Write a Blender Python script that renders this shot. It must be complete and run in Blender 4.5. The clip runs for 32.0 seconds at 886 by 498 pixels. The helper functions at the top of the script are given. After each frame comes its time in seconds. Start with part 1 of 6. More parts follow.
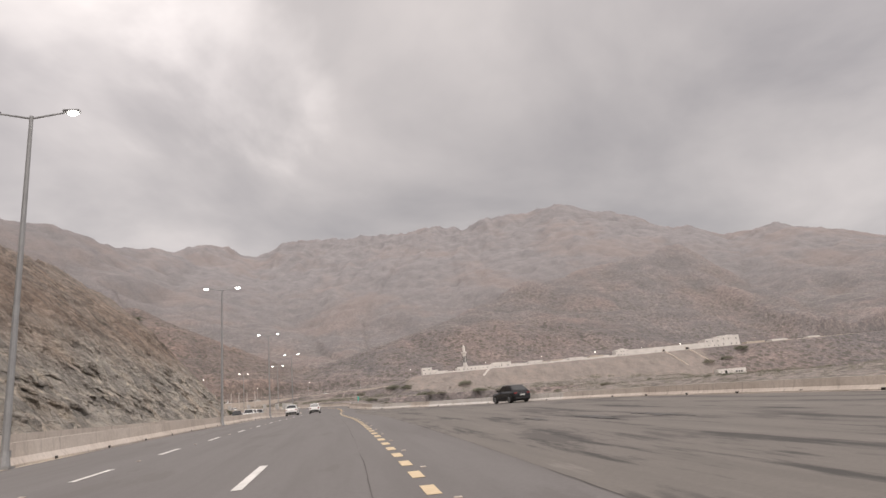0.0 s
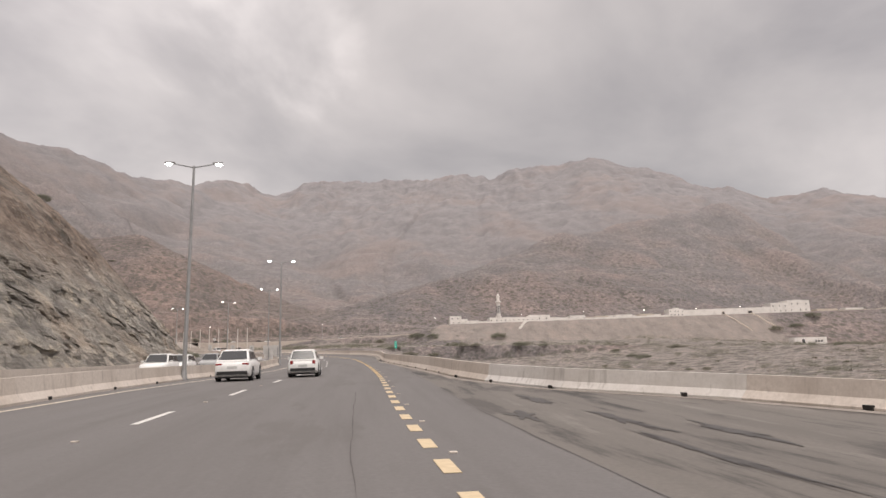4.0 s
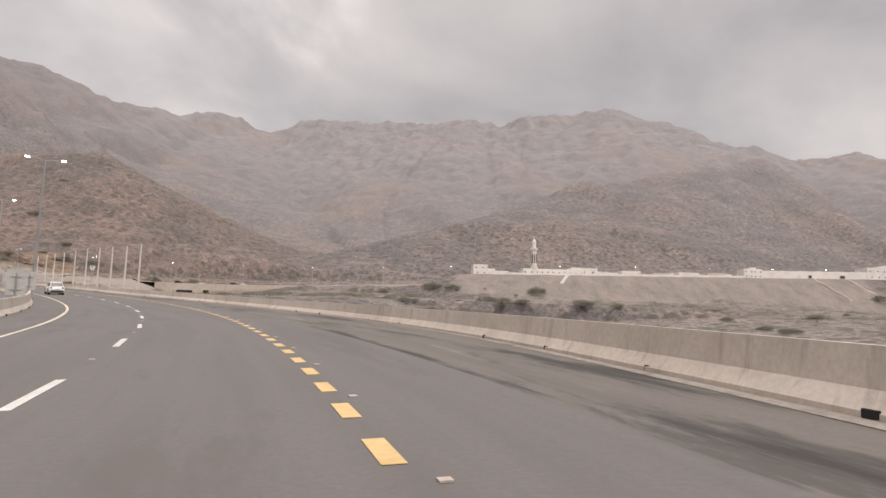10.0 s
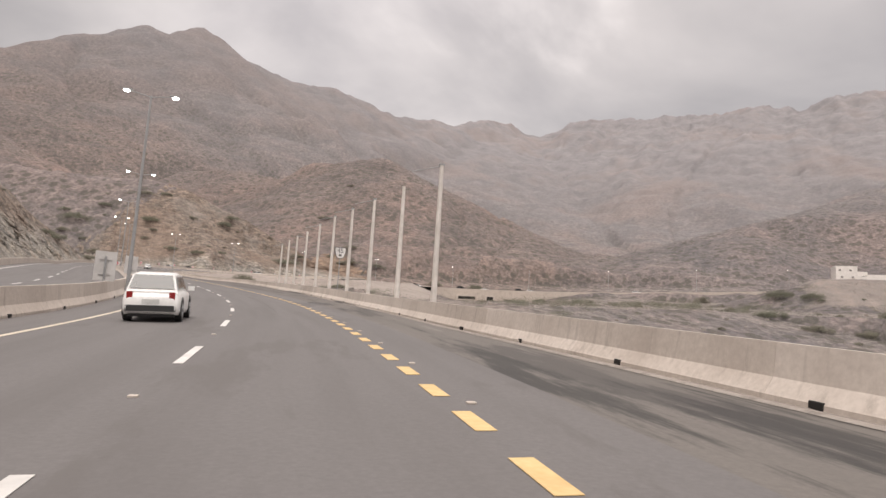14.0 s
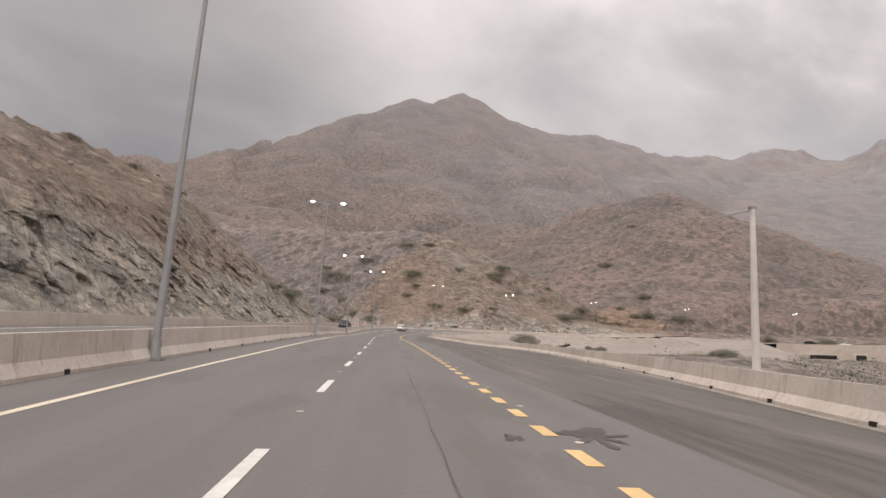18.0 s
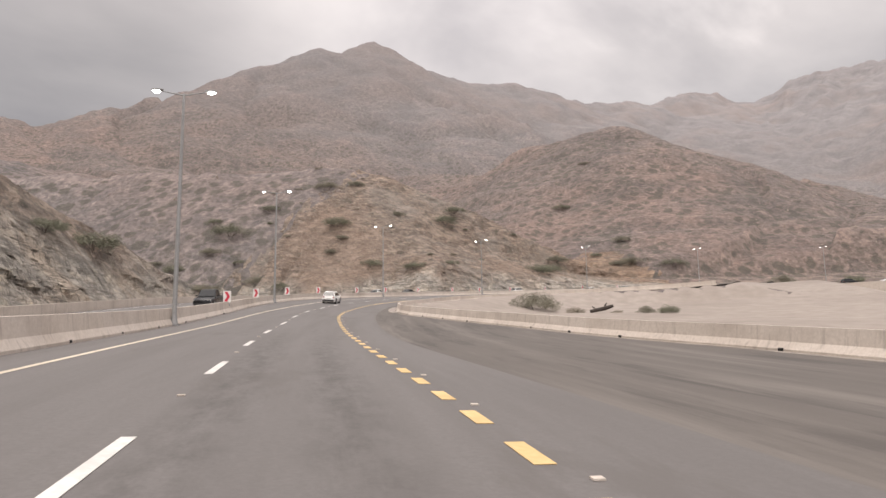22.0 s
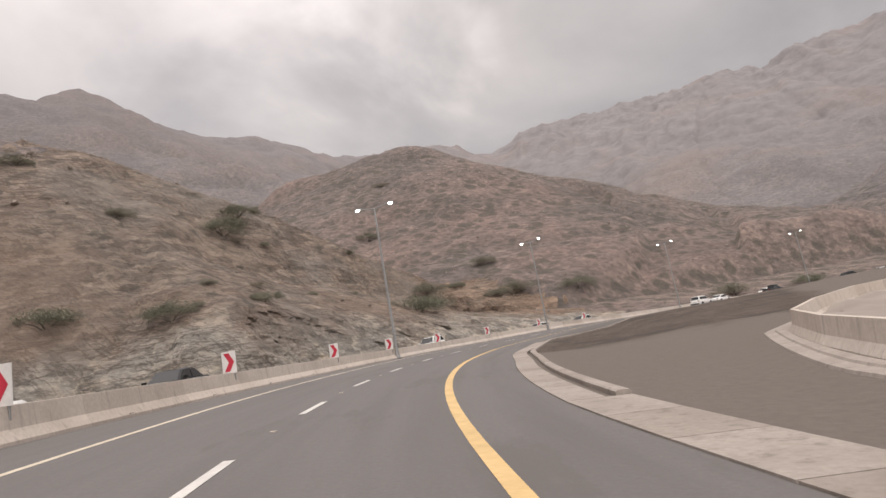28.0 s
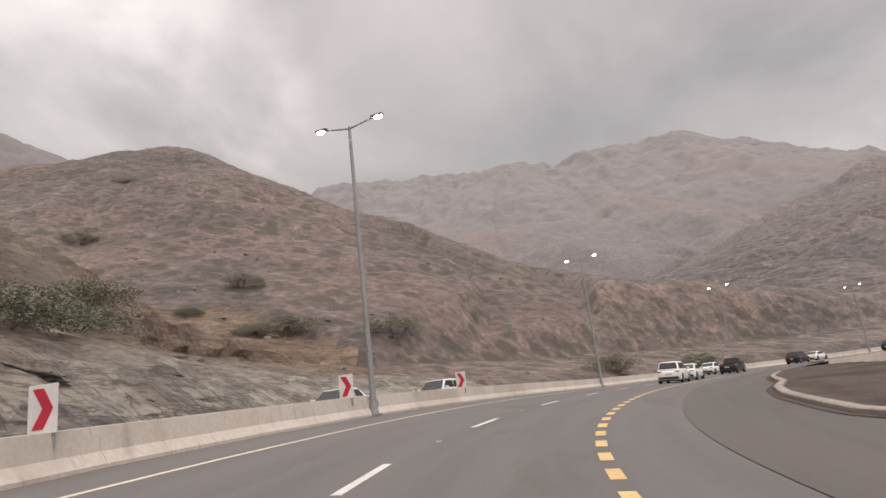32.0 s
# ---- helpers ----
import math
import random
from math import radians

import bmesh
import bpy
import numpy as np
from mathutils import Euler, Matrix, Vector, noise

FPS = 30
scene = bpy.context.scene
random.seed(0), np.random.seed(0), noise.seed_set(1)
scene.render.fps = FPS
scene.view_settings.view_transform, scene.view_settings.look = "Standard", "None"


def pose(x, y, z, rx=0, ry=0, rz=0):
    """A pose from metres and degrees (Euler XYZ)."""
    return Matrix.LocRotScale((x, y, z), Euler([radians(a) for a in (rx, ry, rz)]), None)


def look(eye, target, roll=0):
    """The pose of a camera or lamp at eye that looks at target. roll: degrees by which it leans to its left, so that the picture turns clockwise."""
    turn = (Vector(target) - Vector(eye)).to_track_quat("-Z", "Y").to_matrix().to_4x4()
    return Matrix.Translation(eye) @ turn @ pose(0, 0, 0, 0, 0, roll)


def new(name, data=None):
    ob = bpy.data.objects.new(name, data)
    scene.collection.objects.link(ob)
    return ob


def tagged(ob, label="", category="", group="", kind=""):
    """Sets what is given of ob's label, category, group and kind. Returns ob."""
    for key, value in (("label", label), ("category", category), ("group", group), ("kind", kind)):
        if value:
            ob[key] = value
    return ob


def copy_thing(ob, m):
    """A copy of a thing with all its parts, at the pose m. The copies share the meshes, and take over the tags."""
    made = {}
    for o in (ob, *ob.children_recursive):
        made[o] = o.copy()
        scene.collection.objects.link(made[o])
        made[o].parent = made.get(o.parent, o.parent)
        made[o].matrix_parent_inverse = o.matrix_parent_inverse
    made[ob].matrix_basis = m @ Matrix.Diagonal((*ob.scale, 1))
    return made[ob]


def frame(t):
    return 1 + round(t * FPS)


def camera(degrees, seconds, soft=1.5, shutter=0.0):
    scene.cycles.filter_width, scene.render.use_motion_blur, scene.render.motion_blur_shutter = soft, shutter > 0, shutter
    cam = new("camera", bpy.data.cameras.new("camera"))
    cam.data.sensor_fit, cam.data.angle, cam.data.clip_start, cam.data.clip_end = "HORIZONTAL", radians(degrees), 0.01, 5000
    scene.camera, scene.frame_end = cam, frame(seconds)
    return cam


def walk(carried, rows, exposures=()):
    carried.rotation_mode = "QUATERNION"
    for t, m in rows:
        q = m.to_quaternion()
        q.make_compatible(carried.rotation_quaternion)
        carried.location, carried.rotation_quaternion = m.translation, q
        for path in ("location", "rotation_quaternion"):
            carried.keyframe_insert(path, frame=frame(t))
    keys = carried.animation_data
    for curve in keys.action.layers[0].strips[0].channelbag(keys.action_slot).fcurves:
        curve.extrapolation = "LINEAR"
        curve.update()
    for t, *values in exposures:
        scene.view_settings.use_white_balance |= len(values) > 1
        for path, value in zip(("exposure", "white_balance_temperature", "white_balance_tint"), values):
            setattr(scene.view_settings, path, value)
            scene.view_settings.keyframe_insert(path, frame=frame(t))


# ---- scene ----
cam = camera(65.08, 32.0, soft=1.5)
PATH = [
    (0, pose(0.70, 2.75, 2.65, 105.96, 5.18, 1.99)),
    (0.5, pose(-0.79, 11.45, 3.34, 103.92, 5.27, 2.63)),
    (1, pose(-2.25, 20.15, 4.03, 103.26, 5.42, 2.40)),
    (1.5, pose(-3.72, 28.87, 4.72, 102.99, 5.24, 1.57)),
    (2, pose(-5.24, 37.59, 5.40, 102.97, 4.87, 0.17)),
    (2.5, pose(-6.93, 46.34, 6.07, 103.12, 3.56, 0.20)),
    (3, pose(-8.76, 55.14, 6.74, 103.18, 2.07, 1.92)),
    (3.5, pose(-10.65, 63.98, 7.39, 102.72, 1.73, 2.67)),
    (4, pose(-12.60, 72.85, 8.04, 102.18, 1.68, 2.87)),
    (4.5, pose(-14.52, 81.76, 8.68, 101.10, 1.96, 4.14)),
    (6.5, pose(-20.61, 118.11, 11.32, 102.34, 3.26, 1.76)),
    (7, pose(-22.34, 127.17, 11.98, 102.13, 1.96, -0.44)),
    (7.5, pose(-24.13, 136.20, 12.65, 101.91, 0.58, 1.40)),
    (8, pose(-25.92, 145.26, 13.32, 101.56, -0.14, 2.58)),
    (8.5, pose(-27.80, 154.28, 14.00, 101.06, 0.01, 1.14)),
    (9, pose(-29.83, 163.19, 14.69, 100.52, 0.66, -1.07)),
    (9.5, pose(-32.07, 171.98, 15.38, 99.33, 0.71, 0.10)),
    (10, pose(-34.55, 180.65, 16.07, 98.45, -1.03, 1.98)),
    (10.5, pose(-37.32, 189.19, 16.76, 98.26, -2.49, 2.85)),
    (11, pose(-40.44, 197.60, 17.46, 98.38, -3.31, 3.80)),
    (11.5, pose(-43.93, 205.86, 18.16, 98.23, -3.65, 6.73)),
    (12, pose(-47.80, 213.97, 18.87, 97.78, -4.02, 16.94)),
    (12.5, pose(-52.00, 221.92, 19.58, 98.02, -3.94, 22.24)),
    (13, pose(-56.62, 229.59, 20.28, 98.15, -3.43, 23.42)),
    (13.5, pose(-61.38, 237.21, 20.96, 98.21, -3.57, 23.00)),
    (15.5, pose(-82.85, 266.24, 23.86, 99.09, -3.83, 30.68)),
    (16, pose(-88.91, 273.00, 24.62, 100.58, -4.58, 34.26)),
    (16.5, pose(-95.21, 279.61, 25.39, 100.98, -4.14, 36.15)),
    (17, pose(-101.72, 286.03, 26.18, 100.91, -3.50, 37.62)),
    (17.5, pose(-108.42, 292.31, 26.99, 101.58, -3.79, 42.92)),
    (18, pose(-115.30, 298.48, 27.80, 101.50, -3.66, 45.32)),
    (18.5, pose(-122.39, 304.54, 28.62, 101.22, -3.74, 45.91)),
    (19, pose(-129.65, 310.62, 29.43, 100.84, -3.10, 47.86)),
    (19.5, pose(-137.03, 316.72, 30.25, 100.57, -2.52, 48.86)),
    (20, pose(-144.43, 322.87, 31.06, 100.45, -1.05, 46.28)),
    (20.5, pose(-151.85, 329.02, 31.87, 100.29, 0.21, 41.91)),
    (21, pose(-159.18, 335.23, 32.65, 99.89, 0.66, 39.79)),
    (21.5, pose(-166.46, 341.43, 33.41, 99.60, 0.85, 39.71)),
    (22, pose(-173.73, 347.52, 34.14, 98.73, 0.82, 39.16)),
    (22.5, pose(-181.00, 353.52, 34.86, 96.89, 0.70, 37.87)),
    (23, pose(-188.24, 359.54, 35.59, 96.71, 0.30, 37.22)),
    (23.5, pose(-195.43, 365.69, 36.34, 99.34, -0.29, 39.62)),
    (24, pose(-202.58, 371.95, 37.11, 100.10, -0.52, 40.45)),
    (24.5, pose(-209.65, 378.26, 37.91, 102.65, -0.59, 39.40)),
    (26.5, pose(-234.60, 405.84, 41.69, 104.04, 3.18, 36.47)),
    (27, pose(-239.68, 413.38, 42.57, 104.02, 6.14, 33.45)),
    (27.5, pose(-244.42, 421.06, 43.45, 103.50, 6.74, 29.80)),
    (28, pose(-248.67, 428.93, 44.30, 102.49, 9.97, 19.65)),
    (28.5, pose(-252.28, 437.02, 45.13, 103.91, 10.90, 15.49)),
    (29, pose(-255.25, 445.34, 45.95, 107.53, 11.43, 13.13)),
    (29.5, pose(-257.81, 453.79, 46.76, 108.54, 10.81, 11.71)),
    (30, pose(-259.89, 462.42, 47.56, 107.83, 9.65, 10.90)),
    (30.5, pose(-261.57, 471.13, 48.34, 105.94, 8.71, 11.21)),
    (31, pose(-262.72, 479.99, 49.08, 106.21, 6.95, 7.99)),
    (31.5, pose(-263.16, 488.84, 49.78, 105.75, 6.59, 5.12)),
    (32, pose(-263.17, 497.65, 50.45, 105.19, 6.64, 0.76)),
]
walk(cam, PATH, [(0, 0.16), (7.0, 0.24), (11.0, 0.28), (12.0, 0.33), (13.0, 0.36), (15.5, 0.23), (17.0, 0.18), (20.0, 0.3), (22.0, 0.45), (24.0, 0.3), (28.4, 0.15), (28.8, -0.42), (29.0, -0.5), (29.5, -0.5), (30.0, -0.45), (30.6, -0.15), (31.0, 0.08), (32.0, 0.15)])

# ---- world and light: an overcast afternoon ----
world = bpy.data.worlds.new("sky")
scene.world = world
world.use_nodes = True
wn, wl = world.node_tree.nodes, world.node_tree.links
wn.clear()
w_out = wn.new("ShaderNodeOutputWorld")
w_sky = wn.new("ShaderNodeTexSky")
w_sky.sky_type, w_sky.sun_disc = "NISHITA", False
w_sky.sun_elevation, w_sky.sun_rotation = radians(58), radians(155)
w_skybg = wn.new("ShaderNodeBackground")
w_skybg.inputs["Strength"].default_value = 0.012
w_co = wn.new("ShaderNodeTexCoord")
w_xyz = wn.new("ShaderNodeSeparateXYZ")
wl.new(w_co.outputs["Generated"], w_xyz.inputs[0])


def w_math(op, a, b):
    n = wn.new("ShaderNodeMath")
    n.operation = op
    for sock, v in zip(n.inputs, (a, b)):
        if isinstance(v, (int, float)):
            sock.default_value = v
        else:
            wl.new(v, sock)
    return n.outputs[0]


w_up = w_math("MAXIMUM", w_xyz.outputs[2], 0.0)
w_den = w_math("ADD", w_up, 0.28)
w_vec = wn.new("ShaderNodeCombineXYZ")
wl.new(w_math("DIVIDE", w_xyz.outputs[0], w_den), w_vec.inputs[0])
wl.new(w_math("DIVIDE", w_xyz.outputs[1], w_den), w_vec.inputs[1])
w_n1 = wn.new("ShaderNodeTexNoise")
w_n1.inputs["Scale"].default_value, w_n1.inputs["Detail"].default_value, w_n1.inputs["Roughness"].default_value, w_n1.inputs["Distortion"].default_value = 1.5, 6, 0.5, 0.35
wl.new(w_vec.outputs[0], w_n1.inputs["Vector"])
w_ramp = wn.new("ShaderNodeValToRGB")
w_ramp.color_ramp.elements[0].position, w_ramp.color_ramp.elements[0].color = 0.32, (0.40, 0.366, 0.36, 1)
w_ramp.color_ramp.elements[1].position, w_ramp.color_ramp.elements[1].color = 0.70, (0.80, 0.725, 0.69, 1)
w_mid = w_ramp.color_ramp.elements.new(0.50)
w_mid.color = (0.57, 0.52, 0.50, 1)
# thicker and greyer low down, brighter towards the zenith
w_grad = wn.new("ShaderNodeMapRange")
w_grad.inputs["From Min"].default_value, w_grad.inputs["From Max"].default_value = 0.24, 0.54
w_grad.inputs["To Min"].default_value, w_grad.inputs["To Max"].default_value = 0.82, 1.07
wl.new(w_xyz.outputs[2], w_grad.inputs["Value"])
w_zen = wn.new("ShaderNodeMapRange")
w_zen.inputs["From Min"].default_value, w_zen.inputs["From Max"].default_value = 0.6, 0.95
w_zen.inputs["To Min"].default_value, w_zen.inputs["To Max"].default_value = 1.0, 2.3
wl.new(w_xyz.outputs[2], w_zen.inputs["Value"])


def w_lobe(az, el, inner, outer, gain):
    """Brighter or darker cloud round one direction of the sky, degrees left of north and up."""
    a, e = radians(az), radians(el)
    d = wn.new("ShaderNodeVectorMath")
    d.operation = "DOT_PRODUCT"
    wl.new(w_co.outputs["Generated"], d.inputs[0])
    d.inputs[1].default_value = (-math.sin(a) * math.cos(e), math.cos(a) * math.cos(e), math.sin(e))
    mr = wn.new("ShaderNodeMapRange")
    mr.interpolation_type = "SMOOTHSTEP"
    mr.inputs["From Min"].default_value, mr.inputs["From Max"].default_value = math.cos(radians(outer)), math.cos(radians(inner))
    mr.inputs["To Min"].default_value, mr.inputs["To Max"].default_value = 0.0, gain
    wl.new(w_math("ADD", d.outputs["Value"], w_math("MULTIPLY", w_math("SUBTRACT", w_n1.outputs["Fac"], 0.5), 0.075)), mr.inputs["Value"])
    return mr.outputs[0]


w_sum = w_math("ADD", w_math("ADD", w_lobe(20, 31, 0, 9, 0.34), w_math("ADD", w_lobe(42, 34, 3, 22, 0.2), w_lobe(32, 37, 3, 15, 0.2))), w_math("ADD", w_lobe(74, 22, 3, 27, -0.46), w_lobe(-6, 26, 4, 30, -0.17)))
w_amount = w_math("ADD", w_sum, 1.0)
w_cloud = wn.new("ShaderNodeBackground")
wl.new(w_math("MULTIPLY", w_math("MULTIPLY", w_grad.outputs[0], w_zen.outputs[0]), w_amount), w_cloud.inputs["Strength"])
w_add = wn.new("ShaderNodeAddShader")
wl.new(w_n1.outputs["Fac"], w_ramp.inputs["Fac"])
wl.new(w_ramp.outputs["Color"], w_cloud.inputs["Color"])
wl.new(w_sky.outputs["Color"], w_skybg.inputs["Color"])
wl.new(w_skybg.outputs["Background"], w_add.inputs[0])
wl.new(w_cloud.outputs["Background"], w_add.inputs[1])
wl.new(w_add.outputs["Shader"], w_out.inputs["Surface"])
sun = new("sun", bpy.data.lights.new("sun", "SUN"))
sun.data.energy, sun.data.angle, sun.data.color = 1.5, radians(30), (1.0, 0.92, 0.85)
sun.matrix_world = look((0, 0, 100), (-22, 47, 16))


# ---- materials ----
def material(name, rough=0.8, metal=0.0):
    m = bpy.data.materials.new(name)
    m.use_nodes = True
    b = m.node_tree.nodes["Principled BSDF"]
    b.inputs["Roughness"].default_value, b.inputs["Metallic"].default_value = rough, metal
    return m, m.node_tree.nodes, m.node_tree.links, b


def tex_noise(nodes, links, vec, scale, detail=5, rough=0.55):
    n = nodes.new("ShaderNodeTexNoise")
    n.inputs["Scale"].default_value, n.inputs["Detail"].default_value, n.inputs["Roughness"].default_value = scale, detail, rough
    links.new(vec, n.inputs["Vector"])
    return n.outputs["Fac"]


def ramp(nodes, links, fac, stops):
    r = nodes.new("ShaderNodeValToRGB")
    e = r.color_ramp.elements
    e[0].position, e[0].color = stops[0][0], (*stops[0][1], 1)
    e[1].position, e[1].color = stops[-1][0], (*stops[-1][1], 1)
    for p, c in stops[1:-1]:
        e.new(p).color = (*c, 1)
    links.new(fac, r.inputs["Fac"])
    return r.outputs["Color"]


def mix(nodes, links, fac, a, b, mode="MIX"):
    m = nodes.new("ShaderNodeMix")
    m.data_type, m.blend_type = "RGBA", mode
    for sock, v in ((m.inputs["Factor"], fac), (m.inputs[6], a), (m.inputs[7], b)):
        if isinstance(v, (int, float)):
            sock.default_value = v
        elif isinstance(v, tuple):
            sock.default_value = (*v, 1)
        else:
            links.new(v, sock)
    return m.outputs[2]


def bump(nodes, links, height, b, strength=0.4, dist=0.05):
    n = nodes.new("ShaderNodeBump")
    n.inputs["Strength"].default_value, n.inputs["Distance"].default_value = strength, dist
    links.new(height, n.inputs["Height"])
    links.new(n.outputs["Normal"], b.inputs["Normal"])


def speckled(name, c1, c2, scale=6.0, big=0.3, rough=0.8, metal=0.0, relief=0.2, dist=0.02, c3=None):
    """Two colours mixed by noise at two scales, with fine relief."""
    m, n, l, b = material(name, rough, metal)
    co = n.new("ShaderNodeTexCoord").outputs["Object"]
    geo = n.new("ShaderNodeNewGeometry").outputs["Position"]
    f1, f2 = tex_noise(n, l, geo, scale), tex_noise(n, l, geo, big, 4)
    a = ramp(n, l, f1, ((0.3, c1), (0.7, c2)))
    dark = tuple(v * 0.78 for v in c1)
    a = mix(n, l, ramp(n, l, f2, ((0.45, (0, 0, 0)), (0.75, (0.7, 0.7, 0.7)))), a, c3 or dark)
    l.new(a, b.inputs["Base Color"])
    bump(n, l, f1, b, relief, dist)
    return m


def plain(name, c, rough=0.5, metal=0.0):
    return speckled(name, tuple(v * 0.93 for v in c), tuple(min(1, v * 1.05) for v in c), 14, 1.5, rough, metal, 0.05, 0.005)


def asphalt_material(name, c1, c2, streak, wear, cut=0.52, torn=False, ravelled=False):
    """Asphalt in road measure: fine grain, long streaks along the road and darker patches."""
    m, n, l, b = material(name, 0.72)
    geo = n.new("ShaderNodeNewGeometry").outputs["Position"]
    uv = n.new("ShaderNodeTexCoord").outputs["UV"]
    mp = n.new("ShaderNodeMapping")
    mp.inputs["Scale"].default_value = (1.0, 0.05, 1.0)
    l.new(uv, mp.inputs["Vector"])
    long = tex_noise(n, l, mp.outputs["Vector"], 1.1, 5, 0.6)
    mp2 = n.new("ShaderNodeMapping")
    mp2.inputs["Scale"].default_value = (1.0, 0.22, 1.0)
    l.new(uv, mp2.inputs["Vector"])
    blot = tex_noise(n, l, mp2.outputs["Vector"], 0.42, 8, 0.68)
    grain = tex_noise(n, l, geo, 14, 4, 0.7)
    c = ramp(n, l, grain, ((0.25, c1), (0.75, c2)))
    c = mix(n, l, ramp(n, l, long, ((0.42, (0, 0, 0)), (0.68, (0.55, 0.55, 0.55)))), c, streak)
    c = mix(n, l, ramp(n, l, blot, ((cut, (0, 0, 0)), (cut + 0.05, (0.8, 0.8, 0.8)))), c, wear)
    if torn:
        mp3 = n.new("ShaderNodeMapping")
        mp3.inputs["Scale"].default_value, mp3.inputs["Rotation"].default_value = (1.0, 0.09, 1.0), (0, 0, 0.06)
        l.new(uv, mp3.inputs["Vector"])
        rip = tex_noise(n, l, mp3.outputs["Vector"], 0.75, 9, 0.7)
        c = mix(n, l, ramp(n, l, rip, ((0.53, (0, 0, 0)), (0.60, (0.85, 0.85, 0.85)))), c, (0.028, 0.026, 0.024))
        c = mix(n, l, ramp(n, l, rip, ((0.34, (0.6, 0.6, 0.6)), (0.41, (0, 0, 0)))), c, (0.24, 0.222, 0.2))
    if torn:
        # brown silt over the shoulder past the posts
        sepw = n.new("ShaderNodeSeparateXYZ")
        l.new(uv, sepw.inputs[0])
        silt = n.new("ShaderNodeMapRange")
        silt.inputs["From Min"].default_value, silt.inputs["From Max"].default_value, silt.inputs["To Max"].default_value = 285, 325, 0.62
        l.new(sepw.outputs[1], silt.inputs["Value"])
        c = mix(n, l, silt.outputs[0], c, ramp(n, l, long, ((0.35, (0.058, 0.049, 0.043)), (0.52, (0.094, 0.081, 0.072)), (0.66, (0.175, 0.155, 0.138)))))
    if ravelled:
        # the wheel tracks of the inner lane have ravelled over some forty metres
        sep = n.new("ShaderNodeSeparateXYZ")
        l.new(uv, sep.inputs[0])

        def bell(sock, mid, half):
            d = n.new("ShaderNodeMath")
            d.operation = "SUBTRACT"
            l.new(sock, d.inputs[0])
            d.inputs[1].default_value = mid
            e = n.new("ShaderNodeMath")
            e.operation = "ABSOLUTE"
            l.new(d.outputs[0], e.inputs[0])
            r = n.new("ShaderNodeMapRange")
            r.inputs["From Min"].default_value, r.inputs["From Max"].default_value = half, half * 0.2
            l.new(e.outputs[0], r.inputs["Value"])
            return r.outputs[0]

        def both(op, p, q):
            o = n.new("ShaderNodeMath")
            o.operation = op
            l.new(p, o.inputs[0])
            l.new(q, o.inputs[1])
            return o.outputs[0]

        where_ = both("MULTIPLY", bell(sep.outputs[1], 419, 24), both("MAXIMUM", bell(sep.outputs[0], -0.6, 0.75), bell(sep.outputs[0], 1.1, 0.75)))
        mp4 = n.new("ShaderNodeMapping")
        mp4.inputs["Scale"].default_value = (1.0, 0.35, 1.0)
        l.new(uv, mp4.inputs["Vector"])
        spots = ramp(n, l, tex_noise(n, l, mp4.outputs["Vector"], 2.6, 8, 0.75), ((0.42, (0, 0, 0)), (0.62, (0.7, 0.7, 0.7))))
        spots = mix(n, l, where_, (0, 0, 0), spots)
        c = mix(n, l, spots, c, (0.06, 0.055, 0.051))
    l.new(c, b.inputs["Base Color"])
    bump(n, l, grain, b, 0.3, 0.008)
    return m


asphalt = asphalt_material("asphalt", (0.126, 0.117, 0.113), (0.166, 0.155, 0.150), (0.106, 0.097, 0.092), (0.118, 0.108, 0.102), 0.56, ravelled=True)
old_asphalt = asphalt_material("worn_asphalt", (0.125, 0.112, 0.10), (0.175, 0.158, 0.141), (0.10, 0.09, 0.08), (0.066, 0.059, 0.054), 0.55, True)


def concrete_material(name, c1, c2, stain):
    """Cast concrete: mottled, with run-down stains, dirt along the foot of each piece and a tint per piece."""
    m, n, l, b = material(name, 0.88)
    geo = n.new("ShaderNodeNewGeometry").outputs["Position"]
    mp = n.new("ShaderNodeMapping")
    mp.inputs["Scale"].default_value = (2.2, 2.2, 0.18)
    l.new(geo, mp.inputs["Vector"])
    runs, blot, grain = tex_noise(n, l, mp.outputs["Vector"], 1.6, 6, 0.62), tex_noise(n, l, geo, 0.5, 6, 0.62), tex_noise(n, l, geo, 9, 5, 0.65)
    col = ramp(n, l, grain, ((0.3, c1), (0.7, c2)))
    col = mix(n, l, ramp(n, l, blot, ((0.46, (0, 0, 0)), (0.68, (0.55, 0.55, 0.55)))), col, stain)
    col = mix(n, l, ramp(n, l, runs, ((0.55, (0, 0, 0)), (0.68, (0.5, 0.5, 0.5)))), col, tuple(v * 0.72 for v in stain))
    info = n.new("ShaderNodeObjectInfo")
    tint = ramp(n, l, info.outputs["Random"], ((0.0, (0.84, 0.82, 0.80)), (0.5, (1.0, 0.99, 0.975)), (1.0, (1.0, 1.0, 1.0))))
    l.new(mix(n, l, 1.0, col, tint, "MULTIPLY"), b.inputs["Base Color"])
    bump(n, l, grain, b, 0.3, 0.012)
    return m


concrete = concrete_material("concrete", (0.536, 0.475, 0.422), (0.661, 0.595, 0.536), (0.425, 0.366, 0.319))
white_concrete = concrete_material("whitewashed_concrete", (0.62, 0.59, 0.56), (0.72, 0.69, 0.66), (0.48, 0.44, 0.40))
white_paint = speckled("white_road_paint", (0.6, 0.58, 0.55), (0.75, 0.73, 0.70), 8, 1.2, 0.6)
cream_paint = speckled("cream_road_paint", (0.60, 0.52, 0.40), (0.72, 0.65, 0.53), 8, 0.12, 0.6)
faded_yellow = speckled("faded_yellow_road_paint", (0.55, 0.43, 0.27), (0.66, 0.535, 0.36), 8, 1.2, 0.65)
